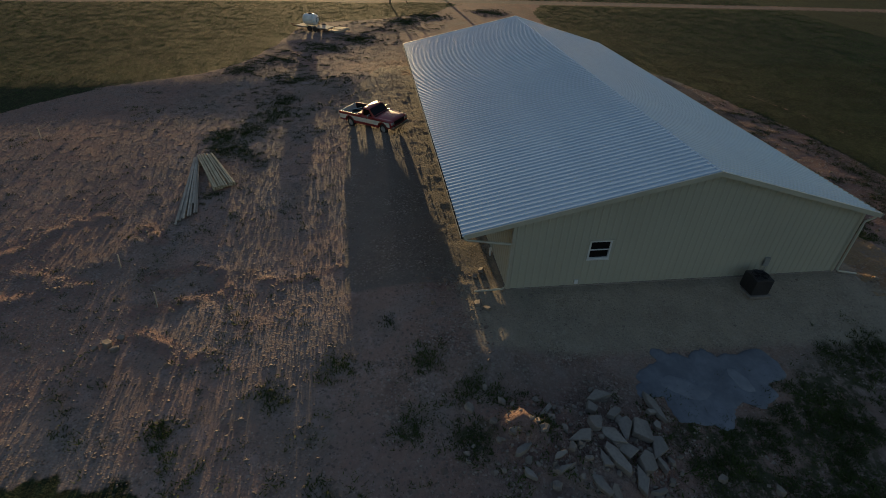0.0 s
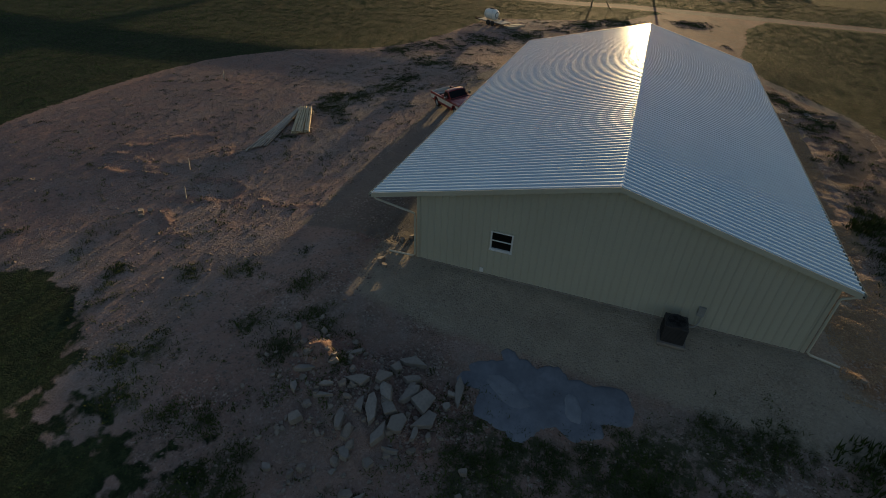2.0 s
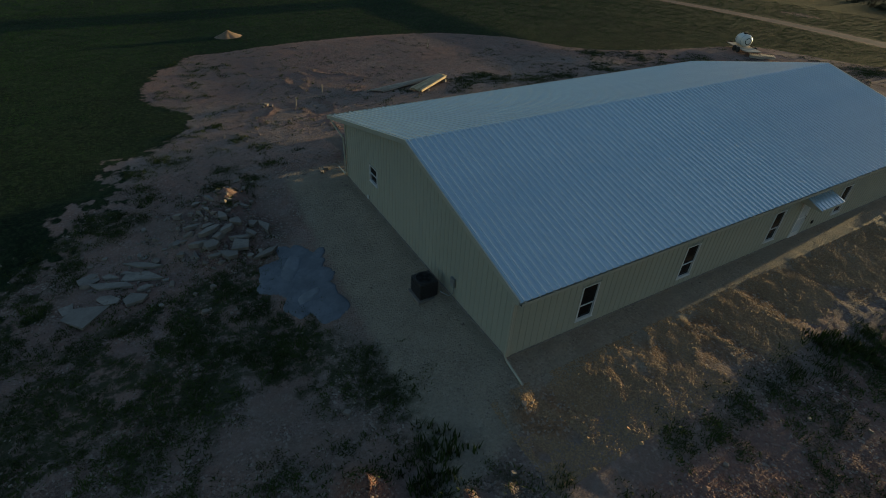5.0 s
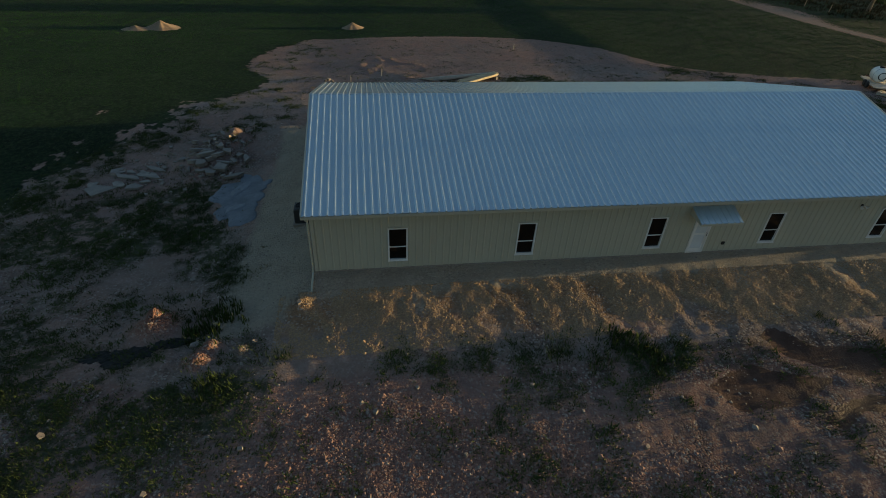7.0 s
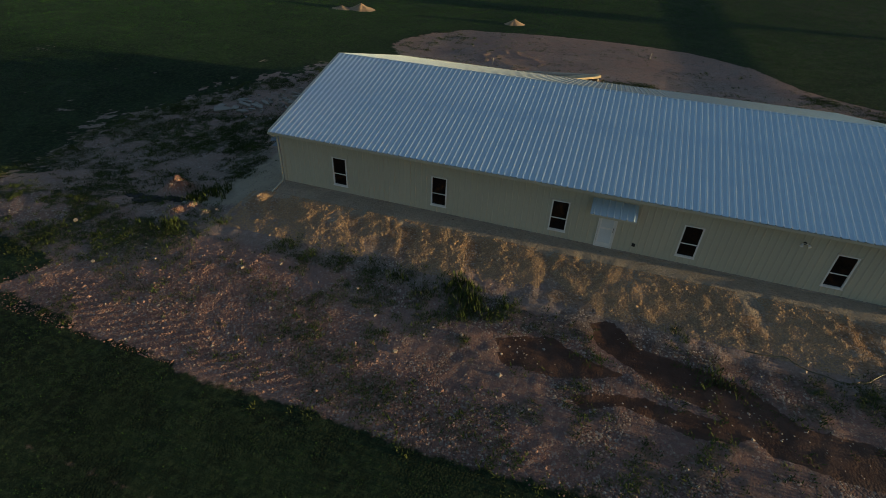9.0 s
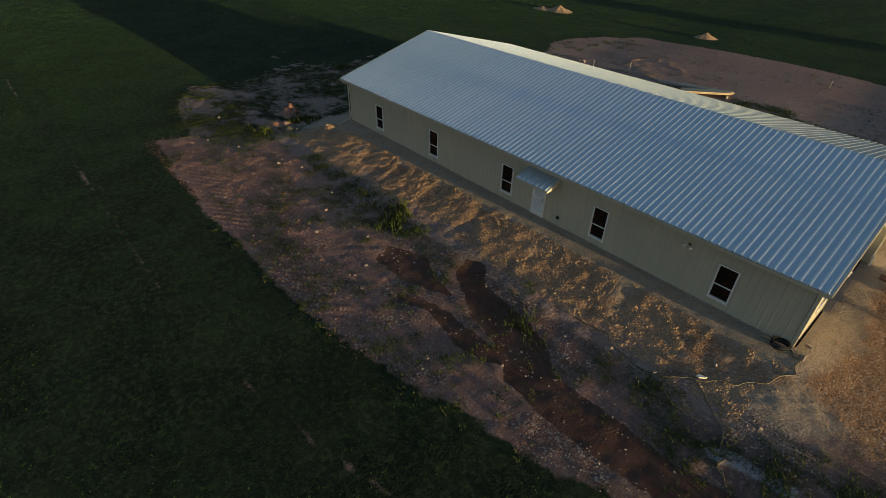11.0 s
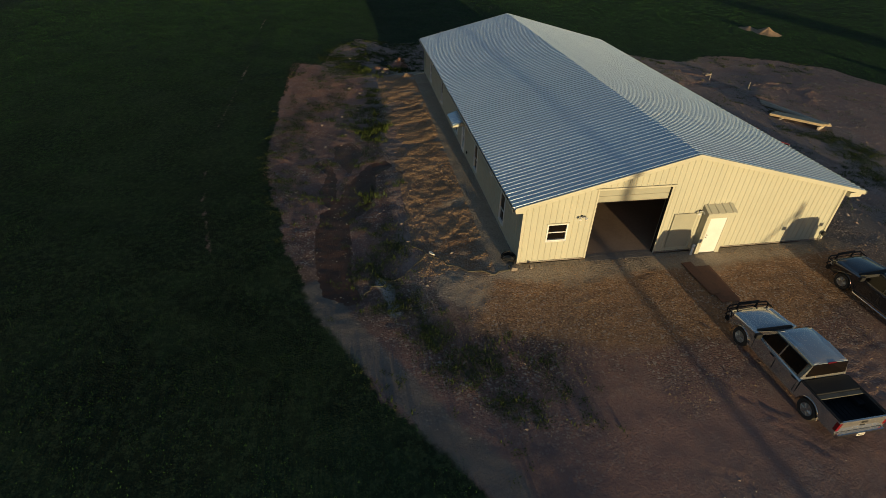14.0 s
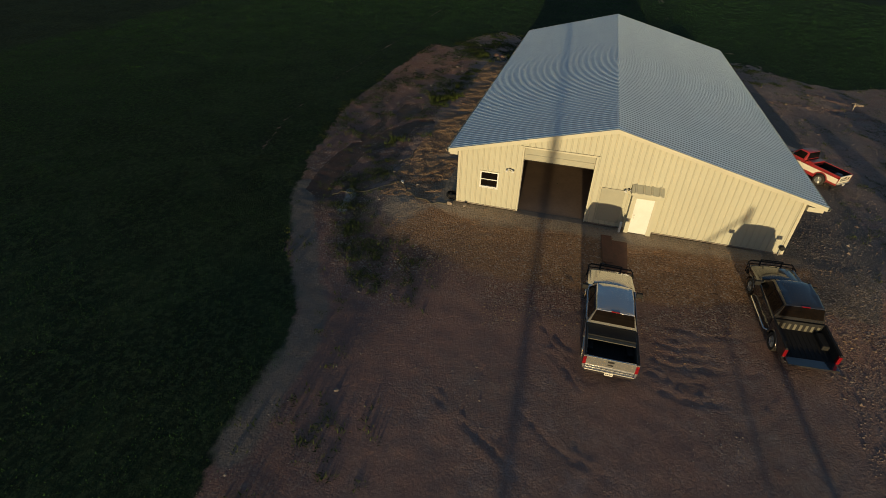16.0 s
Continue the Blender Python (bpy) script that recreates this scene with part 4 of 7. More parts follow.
def roof():
    deck = bmesh.new()
    for y0, z0, y1, z1 in ((EAVE_Y + 0.05, EAVE_Z, RIDGE_Y, RIDGE_Z), (RIDGE_Y, RIDGE_Z, LEE_Y - 0.05, LEE_Z)):
        prism(deck, [(y0, z0 - 0.13), (y1, z1 - 0.13), (y1, z1 - 0.035), (y0, z0 - 0.035)], "x", ROOF_X0 + 0.03, ROOF_X1 - 0.03)
    deck_ob = part("roof", deck, M_TRIM, house, "ribbed bare galvalume sheets with cream trim")
    for y_out, z_out in ((EAVE_Y, EAVE_Z), (LEE_Y, LEE_Z)):
        n = 35
        wide = (ROOF_X1 - ROOF_X0) / n
        bm = bmesh.new()
        rows = []
        prof = [(0.0, 0.0)]
        for r in range(3):
            c = (r + 0.5) * wide / 3
            prof += [(c - 0.064, 0.0), (c - 0.029, 0.032), (c - 0.022, 0.050), (c - 0.018, 0.053), (c + 0.018, 0.053), (c + 0.022, 0.050), (c + 0.029, 0.032), (c + 0.064, 0.0)]
        prof += [(wide, 0.0)]
        slope = Vector((0, RIDGE_Y - y_out, RIDGE_Z - z_out))
        up = Vector((0, -slope.z, slope.y)).normalized()
        if up.z < 0:
            up = -up
        for t in (-0.006, 0.25, 0.5, 0.75, 1.0):
            rows.append([bm.verts.new(Vector((u, y_out, z_out)) + slope * t + up * (h - 0.03)) for u, h in prof])
        for r, s in zip(rows, rows[1:]):
            for k in range(len(prof) - 1):
                bm.faces.new((r[k], r[k + 1], s[k + 1], s[k]))
        under = [bm.verts.new(v.co - up * 0.012) for v in rows[0]]
        for k in range(len(prof) - 1):
            bm.faces.new((rows[0][k], rows[0][k + 1], under[k + 1], under[k]))
        first = part("roof_panel", bm, M_ROOF, deck_ob)
        first.location.x = ROOF_X0
        for k in range(1, n):
            ob = new("roof_panel", first.data)
            ob.parent = deck_ob
            ob.location.x = ROOF_X0 + k * wide
    cap = bmesh.new()
    d = 0.06
    z = lambda y: roof_z(y) - 0.012
    prism(cap, [(RIDGE_Y - d, z(RIDGE_Y - d)), (RIDGE_Y, z(RIDGE_Y) + 0.012), (RIDGE_Y + d, z(RIDGE_Y + d)), (RIDGE_Y + d, z(RIDGE_Y + d) - 0.02),
                (RIDGE_Y, z(RIDGE_Y) - 0.012), (RIDGE_Y - d, z(RIDGE_Y - d) - 0.02)], "x", ROOF_X0 - 0.02, ROOF_X1 + 0.02)
    part("ridge_cap", cap, M_ROOF, deck_ob)
    # rake boards on both gables
    for x0, x1 in ((ROOF_X0 - 0.03, ROOF_X0 + 0.03), (ROOF_X1 - 0.03, ROOF_X1 + 0.03)):
        for ya, yb in ((EAVE_Y, RIDGE_Y), (RIDGE_Y, LEE_Y)):
            bm = bmesh.new()
            prism(bm, [(ya, roof_z(ya) - 0.19), (yb, roof_z(yb) - 0.19), (yb, roof_z(yb) + 0.015), (ya, roof_z(ya) + 0.015)], "x", x0, x1)
            part("rake_trim", bm, M_TRIM, deck_ob)
    # soffits between the walls and the rakes
    for x0, x1 in ((ROOF_X0 + 0.03, -0.035), (LENGTH + 0.035, ROOF_X1 - 0.03)):
        for ya, yb in ((EAVE_Y + 0.06, RIDGE_Y), (RIDGE_Y, LEE_Y - 0.06)):
            bm = bmesh.new()
            prism(bm, [(ya, roof_z(ya) - 0.165), (yb, roof_z(yb) - 0.165), (yb, roof_z(yb) - 0.14), (ya, roof_z(ya) - 0.14)], "x", x0, x1)
            part("soffit", bm, M_TRIM, deck_ob)
    # boxed eave ends on the big door's gable
    part("eave_return", boxed((LENGTH + 0.04, WIDE + 0.04, LEE_Z - 0.33), (ROOF_X1 - 0.04, LEE_Y - 0.1, LEE_Z - 0.1)), M_TRIM, deck_ob)
    part("eave_return", boxed((LENGTH + 0.04, EAVE_Y + 0.05, EAVE_Z - 0.3), (ROOF_X1 - 0.04, -0.04, EAVE_Z - 0.05)), M_TRIM, deck_ob)
    # gutters: a cream trough, dark inside, with straps
    for y_in, y_out, z in ((EAVE_Y - 0.005, EAVE_Y - 0.125, EAVE_Z - 0.03), (LEE_Y + 0.005, LEE_Y + 0.125, LEE_Z - 0.03)):
        bm = bmesh.new()
        s = 0.006 if y_out > y_in else -0.006
        prism(bm, [(y_in, z), (y_in, z - 0.13), (y_out - 2 * s, z - 0.13), (y_out, z - 0.03), (y_out, z), (y_out - s, z), (y_out - s, z - 0.03),
                   (y_out - 3 * s, z - 0.124), (y_in + s, z - 0.124), (y_in + s, z)], "x", ROOF_X0, ROOF_X1)
        gutter = part("gutter", bm, M_TRIM, house)
        # flat black strip stands in for the shade inside the trough
        part("gutter_shade", boxed((ROOF_X0 + 0.01, min(y_in, y_out) + 0.03, z - 0.122), (ROOF_X1 - 0.01, max(y_in, y_out) - 0.03, z - 0.10)), M_BLACK, gutter, "black strip put in for the shaded inside of the gutter")
        strap = None
        for k in range(53):
            x = ROOF_X0 + 0.15 + k * 0.61
            if x > ROOF_X1 - 0.05:
                break
            if strap is None:
                strap = part("strap", boxed((0, min(y_in, y_out), z - 0.004), (0.03, max(y_in, y_out), z + 0.004)), M_TRIM, gutter)
                strap.location.x = x
            else:
                ob = new("strap", strap.data)
                ob.parent = gutter
                ob.location.x = x


roof()


def corner_trim():
    for x, y, sx, sy, top in ((0, 0, -1, -1, roof_z(0)), (0, WIDTH, -1, 1, roof_z(WIDTH)), (LENGTH, 0, 1, -1, roof_z(0)), (LENGTH, WIDE, 1, 1, roof_z(WIDE)), (JOG, WIDE, -1, 1, roof_z(WIDE))):
        bm = bmesh.new()
        box(bm, (min(x + sx * 0.036, x - sx * 0.10), min(y + sy * 0.032, y + sy * 0.040), 0.0), (max(x + sx * 0.036, x - sx * 0.10), max(y + sy * 0.032, y + sy * 0.040), top - 0.17))
        box(bm, (min(x + sx * 0.032, x + sx * 0.040), min(y + sy * 0.032, y - sy * 0.10), 0.0), (max(x + sx * 0.032, x + sx * 0.040), max(y + sy * 0.032, y - sy * 0.10), top - 0.17))
        part("corner_trim", bm, M_TRIM, house)
    for lo, hi in (((-0.045, -0.05, -0.08), (-0.005, WIDTH + 0.05, 0.05)), ((0, -0.045, -0.08), (LENGTH, -0.005, 0.05)), ((0, WIDTH + 0.005, -0.08), (JOG, WIDTH + 0.045, 0.05)),
                   ((JOG, WIDE + 0.005, -0.08), (LENGTH, WIDE + 0.045, 0.05)), ((LENGTH + 0.005, -0.05, -0.08), (LENGTH + 0.045, BIG_DOOR[0], 0.05)), ((LENGTH + 0.005, BIG_DOOR[1], -0.08), (LENGTH + 0.045, WIDE + 0.05, 0.05))):
        part("base_trim", boxed(lo, hi), M_CONCRETE, house)


corner_trim()


def window(origin, along, out, w, z0, z1, meet=0.42):
    """A single-hung window with white frame, meeting rail and two dark panes."""
    o, a, n = Vector((*origin, 0)), Vector((*along, 0)), Vector((*out, 0))
    m = Matrix((( a.x, n.x, 0, o.x), (a.y, n.y, 0, o.y), (0, 0, 1, z0), (0, 0, 0, 1)))
    h, t = z1 - z0, 0.045
    bm = bmesh.new()
    for lo, hi in (((-0.02, -0.10, -0.02), (t, 0.04, h + 0.02)), ((w - t, -0.10, -0.02), (w + 0.02, 0.04, h + 0.02)), ((t, -0.10, -0.02), (w - t, 0.04, t)), ((t, -0.10, h - t), (w - t, 0.04, h + 0.02))):
        box(bm, lo, hi, m)
    win = part("window", bm, M_WHITE, house, "white-framed single-hung window with dark glass")
    part("meeting_rail", boxed((t, -0.07, h * meet - 0.022), (w - t, 0.02, h * meet + 0.022), m), M_WHITE, win)
    part("pane", boxed((t, -0.06, t), (w - t, -0.045, h * meet - 0.022), m), M_GLASS, win, "dark lower glass pane")
    part("pane", boxed((t, -0.03, h * meet + 0.022), (w - t, -0.015, h - t), m), M_GLASS, win, "dark upper glass pane")
    part("drip_cap", boxed((-0.07, 0.0, h + 0.022), (w + 0.07, 0.06, h + 0.05), m), M_TRIM, win)
    part("sill", boxed((-0.04, 0.0, -0.05), (w + 0.04, 0.065, -0.022), m), M_WHITE, win)


for x in WINDOWS_X:
    window((x, 0), (1, 0), (0, -1), WIN_W, WIN_Z0, WIN_Z1)
window((0, 11.5), (0, 1), (-1, 0), 0.93, 1.42, 2.32, 0.5)
window((LENGTH, 1.27), (0, 1), (1, 0), 0.99, 1.2, 2.12, 0.5)


def side_door():
    x0, x1, z0, z1 = 17.84, 18.73, 0.05, 2.1
    bm = bmesh.new()
    for lo, hi in (((x0, -0.05, z0), (x0 + 0.06, 0.1, z1)), ((x1 - 0.06, -0.05, z0), (x1, 0.1, z1)), ((x0 + 0.06, -0.05, z1 - 0.06), (x1 - 0.06, 0.1, z1)), ((x0 + 0.06, -0.05, z0), (x1 - 0.06, 0.1, z0 + 0.05))):
        box(bm, lo, hi)
    door = part("storm_door", bm, M_WHITE, house, "white storm door with two pale glass lights")
    a, b = x0 + 0.07, x1 - 0.07
    bm = bmesh.new()
    for lo, hi in (((a, -0.03, 0.11), (a + 0.09, 0.02, 2.03)), ((b - 0.09, -0.03, 0.11), (b, 0.02, 2.03)), ((a + 0.09, -0.03, 0.11), (b - 0.09, 0.02, 0.3)), ((a + 0.09, -0.03, 1.08), (b - 0.09, 0.02, 1.18)), ((a + 0.09, -0.03, 1.93), (b - 0.09, 0.02, 2.03))):
        box(bm, lo, hi)
    part("door_leaf", bm, M_WHITE, door)
    for z_lo, z_hi in ((0.3, 1.08), (1.18, 1.93)):
        part("pane", boxed((a + 0.09, -0.015, z_lo), (b - 0.09, 0.0, z_hi)), M_DOORGLASS, door)
    part("handle", tube(bmesh.new(), [(b - 0.05, -0.035, 1.0), (b - 0.05, -0.09, 1.02), (b - 0.05, -0.09, 1.2), (b - 0.05, -0.035, 1.22)], 0.012), M_BLACK, door, "black pull handle")
    # ribbed awning on two arms
    bm = bmesh.new()
    xa, xb = 17.36, 19.46
    n = 7
    pts = []
    for k in range(n):
        c = xa + (xb - xa) * (k + 0.5) / n
        pts += [(c - 0.05, 0.0), (c - 0.02, 0.035), (c + 0.02, 0.035), (c + 0.05, 0.0)]
    pts = [(xa, 0.0)] + pts + [(xb, 0.0)]
    top = [bm.verts.new((u, -0.04, 2.70 + h)) for u, h in pts]
    low = [bm.verts.new((u, -1.02, 2.34 + h)) for u, h in pts]
    for k in range(len(pts) - 1):
        bm.faces.new((top[k], top[k + 1], low[k + 1], low[k]))
    geom = bmesh.ops.extrude_face_region(bm, geom=list(bm.faces))
    for v in [g for g in geom["geom"] if isinstance(g, bmesh.types.BMVert)]:
        v.co.z -= 0.02
    awning = part("awning", bm, M_ROOF, house, "small ribbed metal awning over the side door")
    bm = bmesh.new()
    for x in (xa + 0.01, xb - 0.05):
        prism(bm, [(-0.03, 2.66), (-1.0, 2.30), (-1.0, 2.22), (-0.03, 2.30)], "x", x, x + 0.04)
    box(bm, (xa + 0.01, -1.03, 2.22), (xb - 0.01, -0.99, 2.315))
    part("frame", bm, M_TRIM, awning)


side_door()


def big_door():
    y0, y1, z1 = BIG_DOOR[0], BIG_DOOR[1], BIG_DOOR[3]
    x = LENGTH
    bm = bmesh.new()
    box(bm, (x - 0.17, y0 - 0.02, 0.0), (x + 0.042, y0 + 0.05, z1))
    box(bm, (x - 0.17, y1 - 0.05, 0.0), (x + 0.042, y1 + 0.02, z1))
    box(bm, (x - 0.17, y0 + 0.05, z1 - 0.05), (x + 0.042, y1 - 0.05, z1 + 0.02))
    frame_ob = part("overhead_door", bm, M_TRIM, house, "large sectional overhead door, rolled nearly fully open")
    part("drip_cap", boxed((x + 0.03, y0 - 0.15, z1 + 0.025), (x + 0.09, y1 + 0.12, z1 + 0.06)), M_TRIM, frame_ob)
    for z in (3.10, 3.42):
        bm = boxed((x - 0.14, y0 + 0.055, z), (x - 0.09, y1 - 0.055, z + 0.31), None, 0.008)
        part("door_section", bm, M_SECTION, frame_ob, "cream lower door section hanging in the opening")
    # black plate added to darken the jamb face turned from the sun
    part("jamb_dark_plate", boxed((x - 0.17, y1 - 0.058, 0.01), (x + 0.03, y1 - 0.052, z1 - 0.06)), M_BLACK, frame_ob, "thin black plate added to darken the door jamb")
    part("bottom_seal", boxed((x - 0.13, y0 + 0.06, 3.07), (x - 0.10, y1 - 0.06, 3.10)), M_BLACK, frame_ob)
    for k in range(5):
        part("door_section", boxed((x - 0.75 - 0.62 * k, y0 + 0.06, 3.86), (x - 0.16 - 0.62 * k, y1 - 0.06, 3.91), None, 0.008), M_TRIM, frame_ob)
    for y in (y0 + 0.03, y1 - 0.05):
        part("track", boxed((x - 0.22, y, 0.02), (x - 0.18, y + 0.03, 3.9)), M_STEEL, frame_ob)
    part("threshold", boxed((x - 0.2, y0, -0.1), (x + 0.32, y1, 0.004), None, 0.0), M_CONCRETE, frame_ob, "pale concrete door sill")


big_door()


def entry_box():
    x0, x1, y0, y1 = LENGTH + 0.035, LENGTH + 0.41, 9.27, 10.63
    bm = bmesh.new()
    box(bm, (x0, y0, -0.05), (x1, y0 + 0.12, 2.3))
    box(bm, (x0, y1 - 0.14, -0.05), (x1, y1, 2.3))
    box(bm, (x0, y0 + 0.12, 2.12), (x1, y1 - 0.14, 2.3))
    entry = part("entry_porch", bm, M_WALL, house, "shallow cream entry box with a ribbed cap")
    door = part("door_leaf", boxed((x1 - 0.06, y0 + 0.22, 0.05), (x1 - 0.01, y1 - 0.24, 2.08), None, 0.006), M_WHITE, entry, "plain white steel door")
    bm = bmesh.new()
    for lo, hi in (((x1 - 0.05, y0 + 0.12, 0.0), (x1 + 0.012, y0 + 0.22, 2.12)), ((x1 - 0.05, y1 - 0.24, 0.0), (x1 + 0.012, y1 - 0.14, 2.12)), ((x1 - 0.05, y0 + 0.22, 2.085), (x1 + 0.012, y1 - 0.24, 2.12))):
        box(bm, lo, hi)
    part("door_frame", bm, M_TRIM, entry)
    for z in (0.98, 1.12):
        part("knob", lathe(bmesh.new(), [(0.012, x1 - 0.012), (0.034, x1 + 0.02), (0.03, x1 + 0.05), (0.01, x1 + 0.055)], "x", (0, y0 + 0.31, z), 10), M_STEEL, entry, "dark steel knob")
    bm = bmesh.new()
    n, ya, yb = 4, y0 - 0.1, y1 + 0.1
    pts = [(ya, 0)]
    for k in range(n):
        c = ya + (yb - ya) * (k + 0.5) / n
        pts += [(c - 0.06, 0.0), (c - 0.03, 0.05), (c + 0.03, 0.05), (c + 0.06, 0.0)]
    pts += [(yb, 0)]
    back = [bm.verts.new((LENGTH + 0.032, u, 2.66 + h)) for u, h in pts]
    frnt = [bm.verts.new((x1 + 0.14, u, 2.42 + h)) for u, h in pts]
    drop = [bm.verts.new((x1 + 0.14, u, 2.28)) for u, h in pts]
    for k in range(len(pts) - 1):
        bm.faces.new((back[k], back[k + 1], frnt[k + 1], frnt[k]))
        bm.faces.new((frnt[k], frnt[k + 1], drop[k + 1], drop[k]))
    for k in (0, -1):
        low = bm.verts.new((LENGTH + 0.032, pts[k][0], 2.28))
        bm.faces.new((back[k], frnt[k], drop[k], low))
    part("cap", bm, M_WALL, entry, "ribbed cream metal cap")
    # the plain sliding panel beside it
    part("service_panel", boxed((LENGTH + 0.034, 7.72, 0.3), (LENGTH + 0.075, 8.92, 2.24), None, 0.006), M_SECTION, house, "flat cream service door panel")


entry_box()


def flood_light(at, out):
    """A twin flood light on a wall."""
    o, n = Vector(at), Vector((*out, 0))
    s = Vector((-n.y, n.x, 0))
    bm = bmesh.new()
    lathe(bm, [(0.07, 0.0), (0.07, 0.04), (0.03, 0.06)], "x" if abs(n.x) > 0.5 else "y", (0, 0, 0), 10)
    flip = n.x + n.y
    for v in bm.verts:
        v.co = Vector((v.co.x * (flip if abs(n.x) > 0.5 else 1), v.co.y * (flip if abs(n.y) > 0.5 else 1), v.co.z)) + o
    lamp = part("flood_light", bm, M_BLACK, house, "twin-headed flood light")
    for k in (-1, 1):
        p = o + n * 0.06
        q = p + s * 0.12 * k + n * 0.05
        e = q + s * 0.05 * k + n * 0.12 - Vector((0, 0, 0.06))
        part("lamp_head", tube(bmesh.new(), [p, q, q + (e - q) * 0.3, e], [0.012, 0.02, 0.05, 0.075], 10), M_WHITE, lamp)


for at, out in (((LENGTH + 0.03, 2.87, 2.48), (1, 0)), ((LENGTH + 0.03, 9.05, 2.34), (1, 0)), ((26.5, -0.03, 2.40), (0, -1))):
    flood_light(at, out)


def wall_fittings():
    part("outlet_box", boxed((-0.09, 12.63, 0.14), (-0.032, 12.79, 0.36), None, 0.01), M_WHITE, house, "white weatherproof outlet box")
    part("hose_bib", boxed((19.63, -0.09, 0.46), (19.78, -0.032, 0.62), None, 0.01), M_BLACK, house, "small dark wall box")
    part("vent", boxed((14.35, -0.10, 2.86), (14.60, -0.032, 2.93), None, 0.01), M_BLACK, house, "small dark eave vent")
    part("disconnect_box", boxed((-0.13, 3.68, 0.62), (-0.032, 3.94, 1.05), None, 0.01), M_GREY, house, "grey electrical disconnect box")
    bm = tube(bmesh.new(), [(-0.06, 3.73, 0.62), (-0.07, 3.74, 0.3), (-0.2, 3.85, 0.12), (-0.42, 4.2, 0.18)], 0.022, 6)
    part("conduit", bm, M_GREY, house)
    # downspouts at the shaded gable: elbow from the gutter, run down the corner, splash arm on the ground
    for name, pts in (("downspout", [(-0.10, LEE_Y + 0.06, LEE_Z - 0.15), (-0.12, LEE_Y - 0.15, LEE_Z - 0.32), (-0.14, WIDTH + 0.1, 2.42), (-0.12, WIDTH + 0.08, 2.2), (-0.10, WIDTH + 0.08, 0.22), (-0.08, WIDTH + 0.2, 0.1), (-0.06, 17.2, gz(-0.06, 17.2) + 0.05)]),
                      ("downspout", [(-0.12, EAVE_Y - 0.06, EAVE_Z - 0.15), (-0.12, EAVE_Y + 0.05, EAVE_Z - 0.28), (-0.12, -0.10, 2.80), (-0.12, -0.09, 2.6), (-0.12, -0.09, 0.2), (-0.12, -0.22, 0.08), (-0.14, -1.25, gz(-0.14, -1.25) + 0.06)])):
        part(name, tube(bmesh.new(), pts, 0.05, 6), M_TRIM, house, "cream downspout with a splash arm")
    meter = part("gas_meter", lathe(bmesh.new(), [(0.05, 0.0), (0.12, 0.03), (0.13, 0.12), (0.1, 0.16), (0.03, 0.18)], "x", (LENGTH + 0.08, 16.9, 0.45), 12), M_BLACK, house, "small dark utility meter")
    part("riser", tube(bmesh.new(), [(LENGTH + 0.12, 16.85, -0.1), (LENGTH + 0.12, 16.87, 0.4)], 0.02, 6), M_STEEL, meter)


wall_fittings()


# ---- pickups ----
def hull(bm, sections):
    """Skin over cross-sections: (x, [(half width, z), ...]) from front to back, mirrored."""
    rings = []
    for x, half in sections:
        rings.append([bm.verts.new((x, y, z)) for y, z in half] + [bm.verts.new((x, -y, z)) for y, z in half[::-1]])
    n = len(rings[0])
    for r, s in zip(rings, rings[1:]):
        for k in range(n):
            bm.faces.new((r[k], r[(k + 1) % n], s[(k + 1) % n], s[k]))
    bm.faces.new(rings[0])
    bm.faces.new(rings[-1][::-1])
    return bm


def slab4(bm, quad, thick):
    """A thin solid pane on four corners, pushed outward."""
    q = [Vector(p) for p in quad]
    n = (q[1] - q[0]).cross(q[3] - q[0]).normalized() * thick
    a, b = [bm.verts.new(p - n * 0.5) for p in q], [bm.verts.new(p + n) for p in q]
    bm.faces.new(a[::-1])
    bm.faces.new(b)
    for k in range(4):
        bm.faces.new((a[k], a[(k + 1) % 4], b[(k + 1) % 4], b[k]))
    return bm


def dome(x0, x1, w0, w1, z0, z1, crown, drop):
    """A curved sheet-metal skin from x0 to x1: half widths w, edge heights z, a crown along the middle and edges that roll down."""
    bm = bmesh.new()
    n, k = 12, 10
    rows = []
    for i in range(n + 1):
        f = i / n
        w, z = w0 + (w1 - w0) * f, z0 + (z1 - z0) * f
        row = []
        for j in range(k + 1):
            s = 2 * j / k - 1
            row.append(bm.verts.new((x0 + (x1 - x0) * f, w * s, z + crown * (1 - s * s) * math.sin(math.pi * min(1, 0.25 + 0.6 * f)) - drop * (abs(s) ** 6) - drop * (abs(2 * f - 1) ** 8))))
        rows.append(row)
    for a, b in zip(rows, rows[1:]):
        for j in range(k):
            bm.faces.new((a[j], a[j + 1], b[j + 1], b[j]) if x1 < x0 else (a[j], b[j], b[j + 1], a[j + 1]))
    return bm


